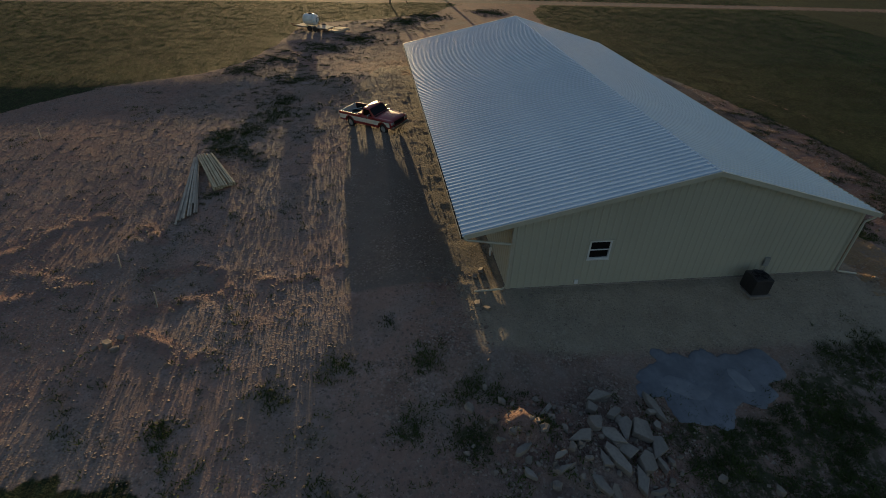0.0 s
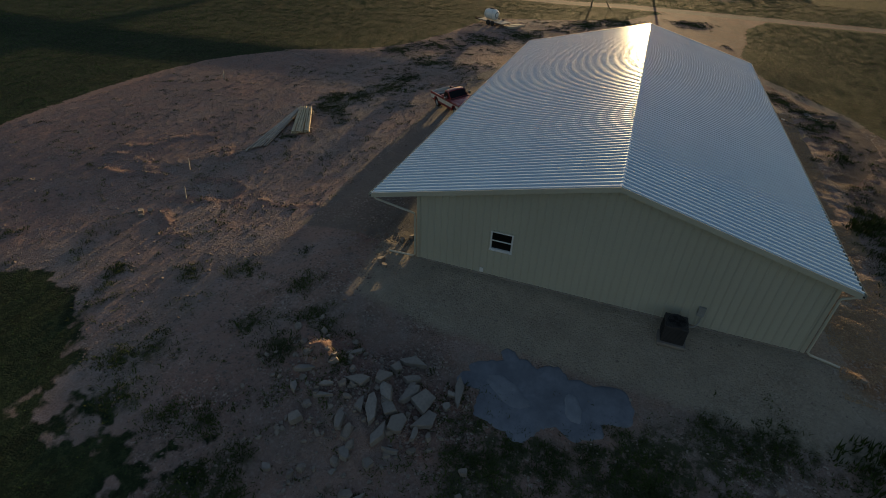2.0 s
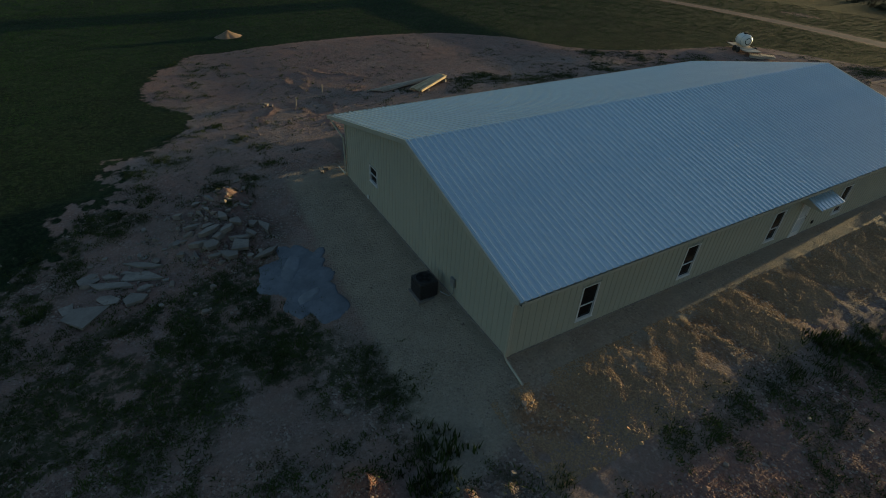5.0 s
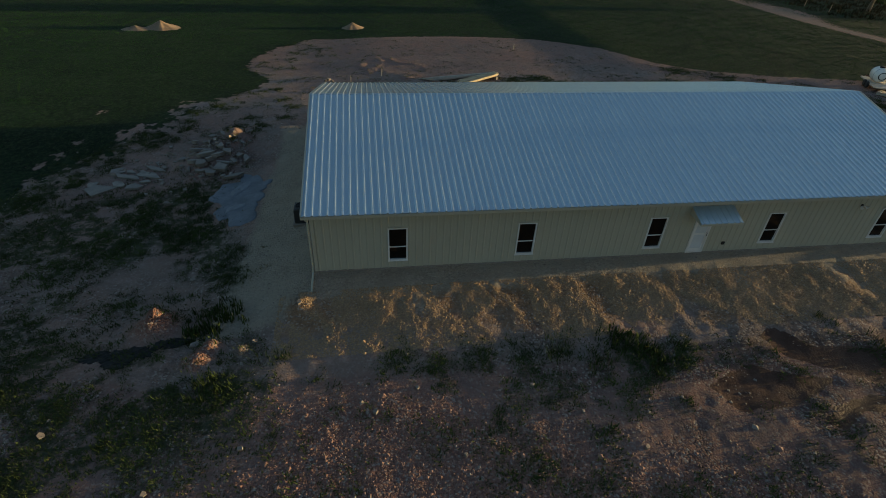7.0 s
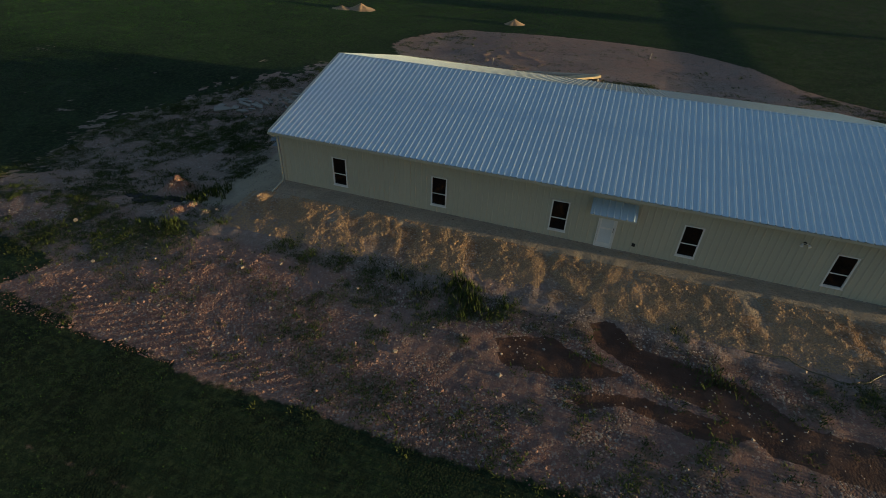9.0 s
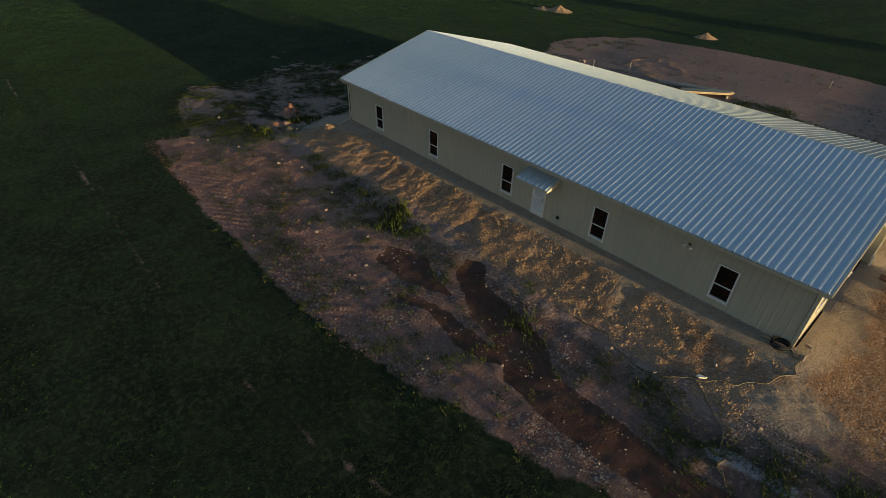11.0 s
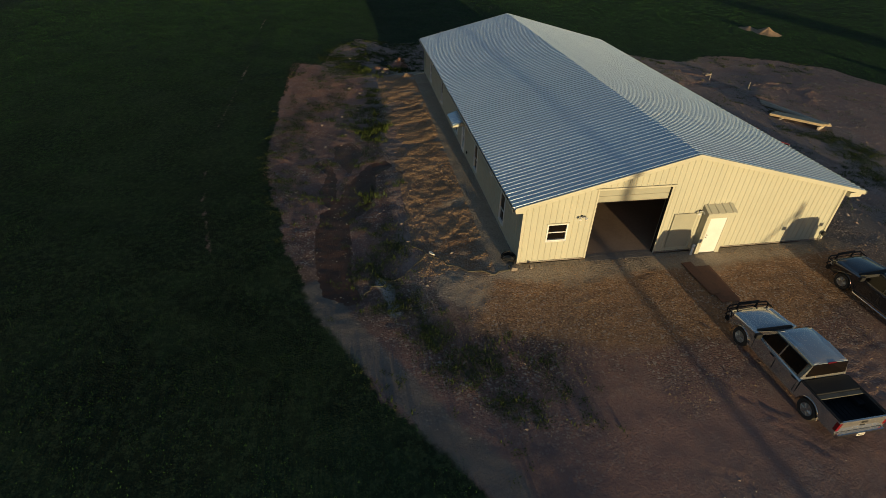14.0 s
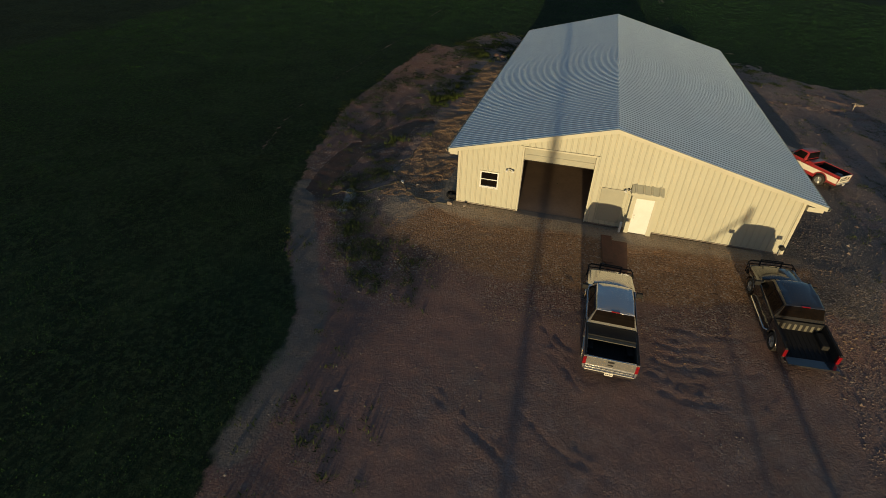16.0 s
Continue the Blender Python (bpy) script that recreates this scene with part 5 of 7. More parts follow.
def pickup(name, label, at, paint, second, crew, scale, guard, gate_open, bed_bar, old=False, running_board=False):
    """A pickup, nose towards +x, wheels on z = 0."""
    car = thing(name, label, "pickup truck", at, "parked pickups")
    car.scale = scale
    L1, L0 = 2.90, -2.92
    cab_back = -1.05 if crew else -0.28
    cowl = 1.44 if crew else 1.05
    fx, rx, wr, hw = 1.92, -1.74, 0.40, 0.985
    if old:
        wr = 0.37

    def arch(cx, r):
        return [(cx + r * math.cos(t), 0.40 + r * math.sin(t)) for t in (math.pi * k / 10 for k in range(11))]
    deck = 1.08
    hood = [(L1, 0.62), (L1 - 0.02, 0.98), (L1 - 0.25, 1.07), (cowl, 1.15)]
    outline = [(cab_back - 0.02, 0.42), (fx - 0.47, 0.42)] + arch(fx, 0.47)[::-1][1:-1] + [(fx + 0.47, 0.50), (L1 - 0.02, 0.5)]
    outline += hood + [(cab_back, 1.16)]
    bm = bmesh.new()
    prism(bm, outline, "y", -hw, hw)
    top = [e for e in bm.edges if all(v.co.z > 0.9 for v in e.verts) and abs(e.verts[0].co.y - e.verts[1].co.y) < 0.01]
    bmesh.ops.bevel(bm, geom=top, offset=0.17, segments=4, affect="EDGES", profile=0.55, clamp_overlap=True)
    nose = [v for v in bm.verts if v.co.x > L1 - 0.6]
    for v in nose:
        v.co.y *= 1 - 0.10 * ((v.co.x - (L1 - 0.6)) / 0.6) ** 2
    for v in bm.verts:
        if v.co.z < 0.7:
            v.co.y *= 0.975
    body = part("body", bm, paint, car, smooth=False)
    if not old:
        for k in (-1, 1):
            part("hood_crease", boxed((1.45, k * 0.5 - 0.02, 1.10), (2.6, k * 0.5 + 0.02, 1.125), None, 0.008), paint, body)
    # greenhouse
    b, t = 1.14, 1.88 if not old else 1.72
    wf = cowl - 0.02
    rf = wf - (0.72 if not old else 0.55)
    rb = cab_back + (0.07 if not old else 0.10)
    bw, tw = 0.93, 0.72 if not old else 0.74
    bm = bmesh.new()
    hull(bm, [(wf, [(0.80, b), (0.78, b + 0.02)])] + [(rf, [(bw, b), (tw - 0.02, t - 0.04)])] + [((rf + rb) / 2, [(bw, b), (tw, t)])] + [(rb, [(bw, b), (tw - 0.02, t - 0.03)])] + [(cab_back, [(bw, b), (0.80, b + 0.04)])])
    edges = [e for e in bm.edges if all(v.co.z > b + 0.3 for v in e.verts)]
    bmesh.ops.bevel(bm, geom=edges, offset=0.10, segments=4, affect="EDGES", profile=0.6, clamp_overlap=True)
    cab = part("cab", bm, paint, car, smooth=False)

    part("hood", dome(L1 - 0.06, cowl + 0.02, 0.80, 0.90, 1.04, 1.165, 0.075, 0.05), paint, car, "rounded hood", smooth=True)
    part("cowl_strip", boxed((cowl - 0.06, -0.78, 1.15), (cowl + 0.10, 0.78, 1.178), None, 0.008), M_BLACK, car, "black cowl below the windshield")
    part("roof_skin", dome(rf + 0.02, rb - 0.01, tw - 0.05, tw - 0.05, t - 0.035, t - 0.035, 0.06, 0.03), paint, cab, smooth=True)

    def on(x_lo, x_hi, f):
        return x_lo + (x_hi - x_lo) * f
    q = []
    for f, y0, y1 in ((0.10, 0.765, 0), (0.90, 0.70, 0)):
        q.append((on(wf, rf, f), y0, on(b + 0.01, t - 0.04, f) + 0.012))
    (xa, ya, za), (xb, yb, zb) = q
    part("windshield", slab4(bmesh.new(), [(xa, -ya, za), (xa, ya, za), (xb, yb, zb), (xb, -yb, zb)], 0.012), M_GLASS, cab, "dark windshield")
    q = []
    for f, y0 in ((0.16, 0.82), (0.92, 0.70)):
        q.append((on(cab_back, rb, f) - 0.01, y0, on(b + 0.04, t - 0.03, f)))
    (xa, ya, za), (xb, yb, zb) = q
    part("rear_window", slab4(bmesh.new(), [(xa, ya, za), (xa, -ya, za), (xb, -yb, zb), (xb, yb, zb)], 0.012), M_GLASS, cab, "dark rear window")
    lights = [(wf - 0.26, rf - 0.02, 0.10)]
    if crew:
        lights = [((wf - 0.26), 0.16, 1), (0.08, cab_back + 0.22, 2)]
    else:
        lights = [((wf - 0.24), cab_back + 0.2, 1)]
    for side in (-1, 1):
        for x_f, x_b, kind in lights:
            ya = bw + (tw - bw) * 0.08
            yb = bw + (tw - bw) * 0.80
            za, zb = b + (t - b) * 0.08, b + (t - b) * 0.80
            xf_top = min(x_f, rf - 0.03) if kind == 1 else x_f
            xb_top = x_b if kind == 1 and crew else max(x_b, rb + 0.10)
            quad = [(x_f, side * ya, za), (xf_top, side * yb, zb), (xb_top, side * yb, zb), (x_b, side * ya, za)]
            if side > 0:
                quad = quad[::-1]
            part("side_window", slab4(bmesh.new(), quad, 0.022), M_GLASS, cab, "dark tinted side window")
        for x in ((0.22, -0.90) if crew else (0.0,)):
            part("door_handle", boxed((x, side * hw - 0.012, 1.0), (x + 0.2, side * hw + 0.025, 1.05), None, 0.008), M_BLACK if not old else M_CHROME, car)
        for x in ((1.25, 0.12, cab_back + 0.08) if crew else (0.98, cab_back + 0.04)):
            part("door_gap", boxed((x, side * hw - 0.01, 0.50), (x + 0.012, side * hw + 0.002, 1.06)), M_BLACK, car)
        mir = part("mirror", boxed((1.02 if crew else 0.62, side * 0.99 - 0.02, 1.16), (1.16 if crew else 0.74, side * (0.99 + 0.24), 1.38) if side > 0 else (1.16 if crew else 0.74, side * 0.99 + 0.02, 1.38), None, 0.03) if side > 0 else
                   boxed((1.02 if crew else 0.62, -1.23, 1.16), (1.16 if crew else 0.74, -0.97, 1.38), None, 0.03), M_BLACK if not old else M_CHROME, car, "door mirror")
    part("roof_lamp", boxed((rb - 0.05, -0.16, t - 0.05), (rb - 0.015, 0.16, t - 0.005), None, 0.006), M_LAMP, cab, "red high brake lamp")
    # bed
    bz = 1.13
    x_b, x_f = L0 + 0.10, cab_back - 0.06
    for rail in ([(L0 + 0.02, 0.50), (rx - 0.45, 0.48), (rx - 0.42, 0.62), (L0 + 0.02, 0.62)], [(rx + 0.42, 0.62), (rx + 0.45, 0.42), (cab_back - 0.025, 0.42), (cab_back - 0.025, 0.62)]):
        bm = bmesh.new()
        prism(bm, rail, "y", -hw * 0.975, hw * 0.975)
        part("bed_sill", bm, paint, car)
    for side in (-1, 1):
        y_lo, y_hi = (hw - 0.09, hw) if side > 0 else (-hw, -hw + 0.09)
        bm = bmesh.new()
        prism(bm, [(x_b - 0.06, 0.6)] + [(rx + 0.47 * math.cos(a), 0.40 + 0.47 * math.sin(a)) for a in (radians(155 - 13 * k) for k in range(11))] + [(x_f, 0.6), (x_f, bz), (x_b - 0.06, bz)], "y", y_lo, y_hi)
        part("bed_side", bm, paint, car)
        part("rail_cap", boxed((x_b - 0.05, y_lo + 0.006, bz - 0.004), (x_f - 0.01, y_hi - 0.006, bz + 0.022), None, 0.008), M_BLACK if not old else paint, car)
        part("liner_side", boxed((x_b, min(side * (hw - 0.11), side * (hw - 0.09)), 0.66), (x_f - 0.04, max(side * (hw - 0.11), side * (hw - 0.092)), bz - 0.02)), M_BLACK, car)
        hump = bmesh.new()
        box(hump, (rx - 0.42, min(side * 0.62, side * (hw - 0.1)), 0.66), (rx + 0.42, max(side * 0.62, side * (hw - 0.1)), 0.88), None, 0.05)
        part("wheel_well", hump, M_BLACK, car)
    part("bed_floor", boxed((x_b, -hw + 0.1, 0.625), (x_f - 0.02, hw - 0.1, 0.67)), M_BLACK, car, "black bed liner")
    for k in range(9):
        y = -0.72 + k * 0.18
        part("liner_rib", boxed((x_b + 0.05, y - 0.03, 0.668), (x_f - 0.1, y + 0.03, 0.685)), M_BLACK, car)
    part("bed_front", boxed((x_f - 0.05, -hw + 0.09, 0.62), (x_f, hw - 0.09, bz), None, 0.01), M_BLACK if not old else paint, car)
    for k in range(8):
        y = -0.74 + k * 0.212
        part("front_rib", boxed((x_f - 0.075, y - 0.05, 0.70), (x_f - 0.05, y + 0.05, bz - 0.12), None, 0.01), M_LINER if gate_open else M_BLACK, car)
    gate = boxed((0, -hw + 0.10, 0), (0.07, hw - 0.10, 0.50), None, 0.02)
    m = pose(x_b - 0.07, 0, 0.63) if not gate_open else pose(x_b - 0.02, 0, 0.64) @ pose(0, 0, 0, 0, -84, 0)
    for v in gate.verts:
        v.co = m @ v.co
    tail = part("tailgate", gate, paint if not old else second, car, "lowered tailgate" if gate_open else "closed tailgate")
    if not gate_open:
        part("gate_handle", boxed((x_b - 0.085, -0.11, 0.98), (x_b - 0.07, 0.11, 1.06), None, 0.006), M_BLACK, tail)
        part("badge", boxed((x_b - 0.082, -0.10, 0.84), (x_b - 0.07, 0.10, 0.90), None, 0.006), M_BLACK if not old else M_STEEL, tail, "plain dark badge")
        if old:
            part("badge", boxed((x_b - 0.080, -0.62, 0.78), (x_b - 0.07, 0.62, 0.98), None, 0.004), M_BLACK, tail, "dark panel between trim lines")
            for k in range(5):
                part("badge", boxed((x_b - 0.084, -0.45 + k * 0.2, 0.83), (x_b - 0.08, -0.33 + k * 0.2, 0.93)), M_CREAMCAR, tail, "plain pale bar")
    for side in (-1, 1):
        y0, y1 = sorted((side * (hw - 0.12), side * (hw + 0.004)))
        part("tail_lamp", boxed((x_b - 0.075, y0, 0.70), (x_b + 0.06, y1, 1.08), None, 0.02), M_LAMP, car, "red tail lamp")
        y0, y1 = sorted((side * 0.60, side * 0.90))
        part("head_lamp", boxed((L1 - 0.14, y0, 0.76), (L1 + 0.006, y1, 0.94), None, 0.02), M_CLEAR, car, "clear head lamp")
    part("grille", boxed((L1 - 0.06, -0.56, 0.68), (L1 + 0.012, 0.56, 0.96), None, 0.015), M_BLACK, car, "dark grille")
    part("bumper", boxed((L1 - 0.08, -0.92, 0.42), (L1 + 0.10, 0.92, 0.64), None, 0.05), M_CHROME if not guard else M_BLACK, car, "front bumper")
    part("bumper", boxed((L0 - 0.10, -0.93, 0.44), (L0 + 0.14, 0.93, 0.62), None, 0.04), M_CHROME, car, "chrome step bumper")
    part("number_plate", boxed((L0 - 0.112, -0.15, 0.46), (L0 - 0.10, 0.15, 0.60)), M_CLOTH, car, "pale plate with plain bars")
    for k in range(4):
        part("plate_bar", boxed((L0 - 0.116, -0.11 + 0.06 * k, 0.50), (L0 - 0.112, -0.07 + 0.06 * k, 0.56)), M_BLACK, car)
    part("chassis", boxed((L0 + 0.25, -0.55, 0.30), (L1 - 0.25, 0.55, 0.50)), M_BLACK, car)
    if guard:
        bm = bmesh.new()
        x = L1 + 0.16
        tube(bm, [(x - 0.16, -0.98, 0.55), (x - 0.02, -0.96, 1.02), (x, -0.86, 1.10), (x, 0.86, 1.10), (x - 0.02, 0.96, 1.02), (x - 0.16, 0.98, 0.55)], 0.035)
        tube(bm, [(x - 0.05, -0.95, 0.70), (x, -0.85, 0.72), (x, 0.85, 0.72), (x - 0.05, 0.95, 0.70)], 0.03)
        tube(bm, [(x - 0.02, -0.95, 0.92), (x + 0.01, -0.5, 0.93), (x + 0.01, 0.5, 0.93), (x - 0.02, 0.95, 0.92)], 0.022)
        for y in (-0.45, 0.45):
            tube(bm, [(x, y, 0.46), (x + 0.02, y, 0.8), (x, y, 1.20)], 0.04)
        tube(bm, [(x, -0.45, 1.19), (x, 0.45, 1.19)], 0.03)
        for y in (-0.95, 0.95):
            tube(bm, [(x - 0.02, y, 1.0), (x - 0.30, y * 1.03, 1.0), (x - 0.42, y * 1.03, 0.8)], 0.03)
        part("grille_guard", bm, M_BLACK, car, "black tube grille guard", smooth=True)
    if running_board:
        for side in (-1, 1):
            part("side_step", tube(bmesh.new(), [(1.30, side * 0.90, 0.42), (1.15, side * 1.06, 0.38), (-0.95, side * 1.06, 0.38), (-1.1, side * 0.90, 0.42)], 0.045), M_CHROME, car, "chrome side step", smooth=True)
    if bed_bar:
        part("bed_cross_bar", boxed((x_f - 0.80, -hw + 0.10, bz - 0.07), (x_f - 0.62, hw - 0.10, bz - 0.02), None, 0.01), M_LINER, car, "tan board across the bed")
        part("tonneau_roll", boxed((x_f - 0.62, -hw + 0.09, bz - 0.03), (x_f + 0.02, hw - 0.09, bz + 0.03), None, 0.03), M_BLACK, car, "rolled black bed cover")
    if second is not None and old:
        for side in (-1, 1):
            y0, y1 = sorted((side * (hw - 0.004), side * (hw + 0.010)))
            edge = [(x_b - 0.05, 0.62)]
            for cx in (rx, fx):
                edge += [(cx + 0.55 * math.cos(a), 0.40 + 0.55 * math.sin(a)) for a in (radians(156 - 13.2 * k) for k in range(11))]
            edge += [(L1 - 0.16, 0.62), (L1 - 0.16, 0.98), (x_b - 0.05, 0.98)]
            bm = bmesh.new()
            prism(bm, edge, "y", y0, y1)
            part("side_panel", bm, second, car, "off-white side panel cut round the wheel arches")
            part("trim_line", boxed((x_b - 0.05, y0 - 0.004, 0.965), (L1 - 0.16, y1 + 0.004, 0.985)), M_CHROME, car)
        part("tool_box", boxed((x_f - 0.48, -hw + 0.12, 0.90), (x_f - 0.04, hw - 0.12, 1.22), None, 0.05), M_RED, car, "red box across the front of the bed")
        for k, (xa, ya, xb, yb) in enumerate(((x_b + 0.2, -0.5, x_b + 1.3, 0.2), (x_b + 0.3, 0.55, x_b + 1.4, 0.4), (x_b + 0.5, 0.1, x_b + 0.9, -0.55), (x_b + 0.15, 0.2, x_b + 1.0, 0.6))):
            part("tool", tube(bmesh.new(), [(xa, ya, 0.74 + 0.03 * k), (xb, yb, 0.80 + 0.05 * k)], 0.035, 6), (M_STEEL, M_LUMBER, M_BLACK, M_CLOTH)[k], car, "long tool lying in the bed")
        part("tool", boxed((x_b + 0.35, -0.62, 0.68), (x_b + 0.75, -0.2, 0.95), pose(0, 0, 0), 0.03), M_GREY, car, "grey box in the bed")
    for side in (-1, 1):
        for cx in (rx, fx):
            bm = bmesh.new()
            pts = [(cx + 0.49 * math.cos(a), side * (hw + 0.0), 0.40 + 0.49 * math.sin(a)) for a in (math.pi * k / 12 for k in range(13))]
            tube(bm, pts, 0.025, 6)
            part("arch_lip", bm, paint if not old else M_RED, car, smooth=True)
            wheel(car, cx, side, wr, hw, old)
    return car


def wheel(car, cx, side, r, hw, old):
    y_in, y_out = side * (hw - 0.27), side * (hw - 0.01)
    lo, hi = y_in, y_out
    w = hi - lo
    prof = [(r * 0.60, lo), (r * 0.93, lo), (r, lo + w * 0.18), (r, lo + w * 0.82), (r * 0.93, hi), (r * 0.66, hi), (r * 0.62, hi - w * 0.12), (r * 0.60, lo + w * 0.5)]
    tyre = part("wheel", lathe(bmesh.new(), prof, "y", (cx, 0, r), 22), M_RUBBER, car, "dusty black tyre on a metal rim")
    rim = bmesh.new()
    lathe(rim, [(r * 0.63, hi - w * 0.16), (r * 0.60, hi - w * 0.05), (r * 0.55, hi - w * 0.20), (r * 0.20, hi - w * 0.24), (r * 0.18, hi - w * 0.06), (0.01, hi - w * 0.05)], "y", (cx, 0, r), 22)
    part("rim", rim, M_RIM if not old else M_STEEL, tyre)
    for k in range(6):
        a = k * math.pi / 3
        p0 = Vector((cx + 0.16 * r * math.cos(a), hi - w * 0.10, r + 0.16 * r * math.sin(a)))
        p1 = Vector((cx + 0.58 * r * math.cos(a), hi - w * 0.10, r + 0.58 * r * math.sin(a)))
        part("spoke", tube(bmesh.new(), [p0, p1], [0.045, 0.035], 6), M_RIM if not old else M_STEEL, tyre)


def stand(x, y, heading, reach=1.8):
    """The pose of a car at x, y, nose along heading degrees, tilted with the ground."""
    c, s = math.cos(radians(heading)), math.sin(radians(heading))
    zf, zb = gz(x + reach * c, y + reach * s), gz(x - reach * c, y - reach * s)
    zl, zr = gz(x - 0.8 * s, y + 0.8 * c), gz(x + 0.8 * s, y - 0.8 * c)
    return pose(x, y, (zf + zb) / 2 - 0.01, 0, 0, heading) @ pose(0, 0, 0, math.degrees(math.atan2(zl - zr, 1.6)), -math.degrees(math.atan2(zf - zb, 2 * reach)), 0)


pickup("pickup_truck", "champagne crew-cab pickup with black grille guard and black bed", stand(39.72, 8.56, 181.0), M_SILVER, None, True, (0.985, 1.0, 1.0), True, False, True)
pickup("pickup_truck", "charcoal crew-cab pickup with its tailgate lowered and chrome side steps", stand(37.0, 15.85, 183.0), M_DARKCAR, None, True, (0.955, 0.99, 0.97), True, True, False, running_board=True)
pickup("pickup_truck", "old red and white single-cab pickup with tools in its bed", stand(19.95, 20.9, 226.0), M_RED, M_CREAMCAR, False, (0.87, 0.93, 0.95), False, False, False, old=True)


# ---- things round the building ----
def condenser():
    ac = thing("air_conditioner", "charcoal outdoor air conditioner unit on a pad by the wall", "air conditioner", pose(-0.92, 4.68, gz(-0.92, 4.68)))
    part("pad", boxed((-0.52, -0.52, -0.06), (0.52, 0.52, 0.06), None, 0.015), M_CONCRETE, ac, "grey equipment pad")
    part("casing", boxed((-0.42, -0.42, 0.06), (0.42, 0.42, 0.84), None, 0.03), M_AC, ac)
    for k in range(11):
        z = 0.14 + k * 0.06
        bm = bmesh.new()
        for lo, hi in (((-0.432, -0.38, z), (-0.42, 0.38, z + 0.025)), ((0.42, -0.38, z), (0.432, 0.38, z + 0.025)), ((-0.38, -0.432, z), (0.38, -0.42, z + 0.025)), ((-0.38, 0.42, z), (0.38, 0.432, z + 0.025))):
            box(bm, lo, hi)
        part("louvre", bm, M_AC, ac)
    top = part("top_cover", lathe(bmesh.new(), [(0.41, 0.84), (0.41, 0.875), (0.36, 0.885), (0.34, 0.85), (0.02, 0.845)], "z", (0, 0, 0), 24), M_AC, ac)
    for r in (0.08, 0.14, 0.20, 0.26, 0.32):
        part("guard_ring", tube(bmesh.new(), [(r * math.cos(a), r * math.sin(a), 0.885) for a in (2 * math.pi * k / 24 for k in range(24))], 0.006, 5, True), M_BLACK, top)
    for k in range(4):
        a = k * math.pi / 2 + 0.3
        blade = boxed((0.06, -0.07, 0.858), (0.30, 0.07, 0.866), pose(0, 0, 0, 0, 0, math.degrees(a)))
        part("fan_blade", blade, M_BLACK, top)


condenser()


def spill():
    """The cured concrete left beside the rubble: a thin lobed sheet."""
    lobes = [(-5.0, 11.35, 0.33), (-4.5, 10.6, 0.6), (-3.4, 10.15, 0.28), (-4.4, 9.6, 0.95), (-5.6, 9.7, 1.0), (-5.95, 9.0, 0.72), (-4.35, 8.4, 0.92), (-5.2, 8.6, 0.9), (-4.5, 7.3, 0.85),
             (-5.3, 7.15, 0.78), (-4.35, 6.35, 0.75), (-5.55, 6.75, 0.45), (-4.7, 5.95, 0.33)]
    lobes = [(x - 0.15, y + 0.3, r) for x, y, r in lobes]
    cx, cy = -5.25, 9.0
    bm = bmesh.new()
    rings = []
    for f, lift in ((0.0, 0.05), (0.3, 0.05), (0.6, 0.046), (0.85, 0.04), (0.97, 0.032), (1.0, 0.0), (1.01, -0.06)):
        ring = []
        for k in range(200):
            a = 2 * math.pi * k / 200
            far = 0.3
            for x, y, r in lobes:
                dx, dy = x - cx, y - cy
                along = dx * math.cos(a) + dy * math.sin(a)
                off = abs(-dx * math.sin(a) + dy * math.cos(a))
                if off < r and along + math.sqrt(r * r - off * off) > far:
                    far = along + math.sqrt(r * r - off * off)
            far *= 1 + 0.13 * noise.noise((3 * math.cos(a), 3 * math.sin(a), 0.5)) + 0.06 * noise.noise((11 * math.cos(a), 11 * math.sin(a), 1.5))
            x, y = cx + f * far * math.cos(a), cy + f * far * math.sin(a)
            ring.append(bm.verts.new((x, y, gz(x, y) + lift + 0.012 * noise.noise((x * 1.3, y * 1.3, 2.0)) * (f < 1))))
        rings.append(ring)
    for r, s in zip(rings, rings[1:]):
        for k in range(200):
            bm.faces.new((r[k], r[(k + 1) % 200], s[(k + 1) % 200], s[k]))
    bmesh.ops.remove_doubles(bm, verts=bm.verts, dist=0.002)
    slab = tagged(put_mesh("concrete_spill", bm, M_SPILL, smooth=True), "blue-grey cured concrete spill with lobed edges", "concrete spill")
    # the last pour, swept over it in a paler fan
    for cx, cy, rx, ry, turn in ((-5.15, 10.05, 0.95, 0.42, 62), (-5.05, 7.7, 0.6, 0.3, 20)):
        bm = bmesh.new()
        rings = []
        for f in (0.0, 0.5, 0.85, 1.0):
            ring = []
            for k in range(48):
                a = 2 * math.pi * k / 48
                far = f * (1 + 0.22 * noise.noise((1.6 * math.cos(a), 1.6 * math.sin(a), cx)) + 0.08 * noise.noise((6 * math.cos(a), 6 * math.sin(a), cy)))
                u, v = rx * far * math.cos(a), ry * far * math.sin(a)
                x, y = cx + u * math.cos(radians(turn)) - v * math.sin(radians(turn)), cy + u * math.sin(radians(turn)) + v * math.cos(radians(turn))
                ring.append(bm.verts.new((x, y, gz(x, y) + (0.085 if f < 0.9 else 0.045))))
            rings.append(ring)
        for r, s in zip(rings, rings[1:]):
            for k in range(48):
                bm.faces.new((r[k], r[(k + 1) % 48], s[(k + 1) % 48], s[k]))
        bmesh.ops.remove_doubles(bm, verts=bm.verts, dist=0.002)
        part("smear", bm, M_SMEAR, slab, "paler smear of the last pour", smooth=True)


spill()


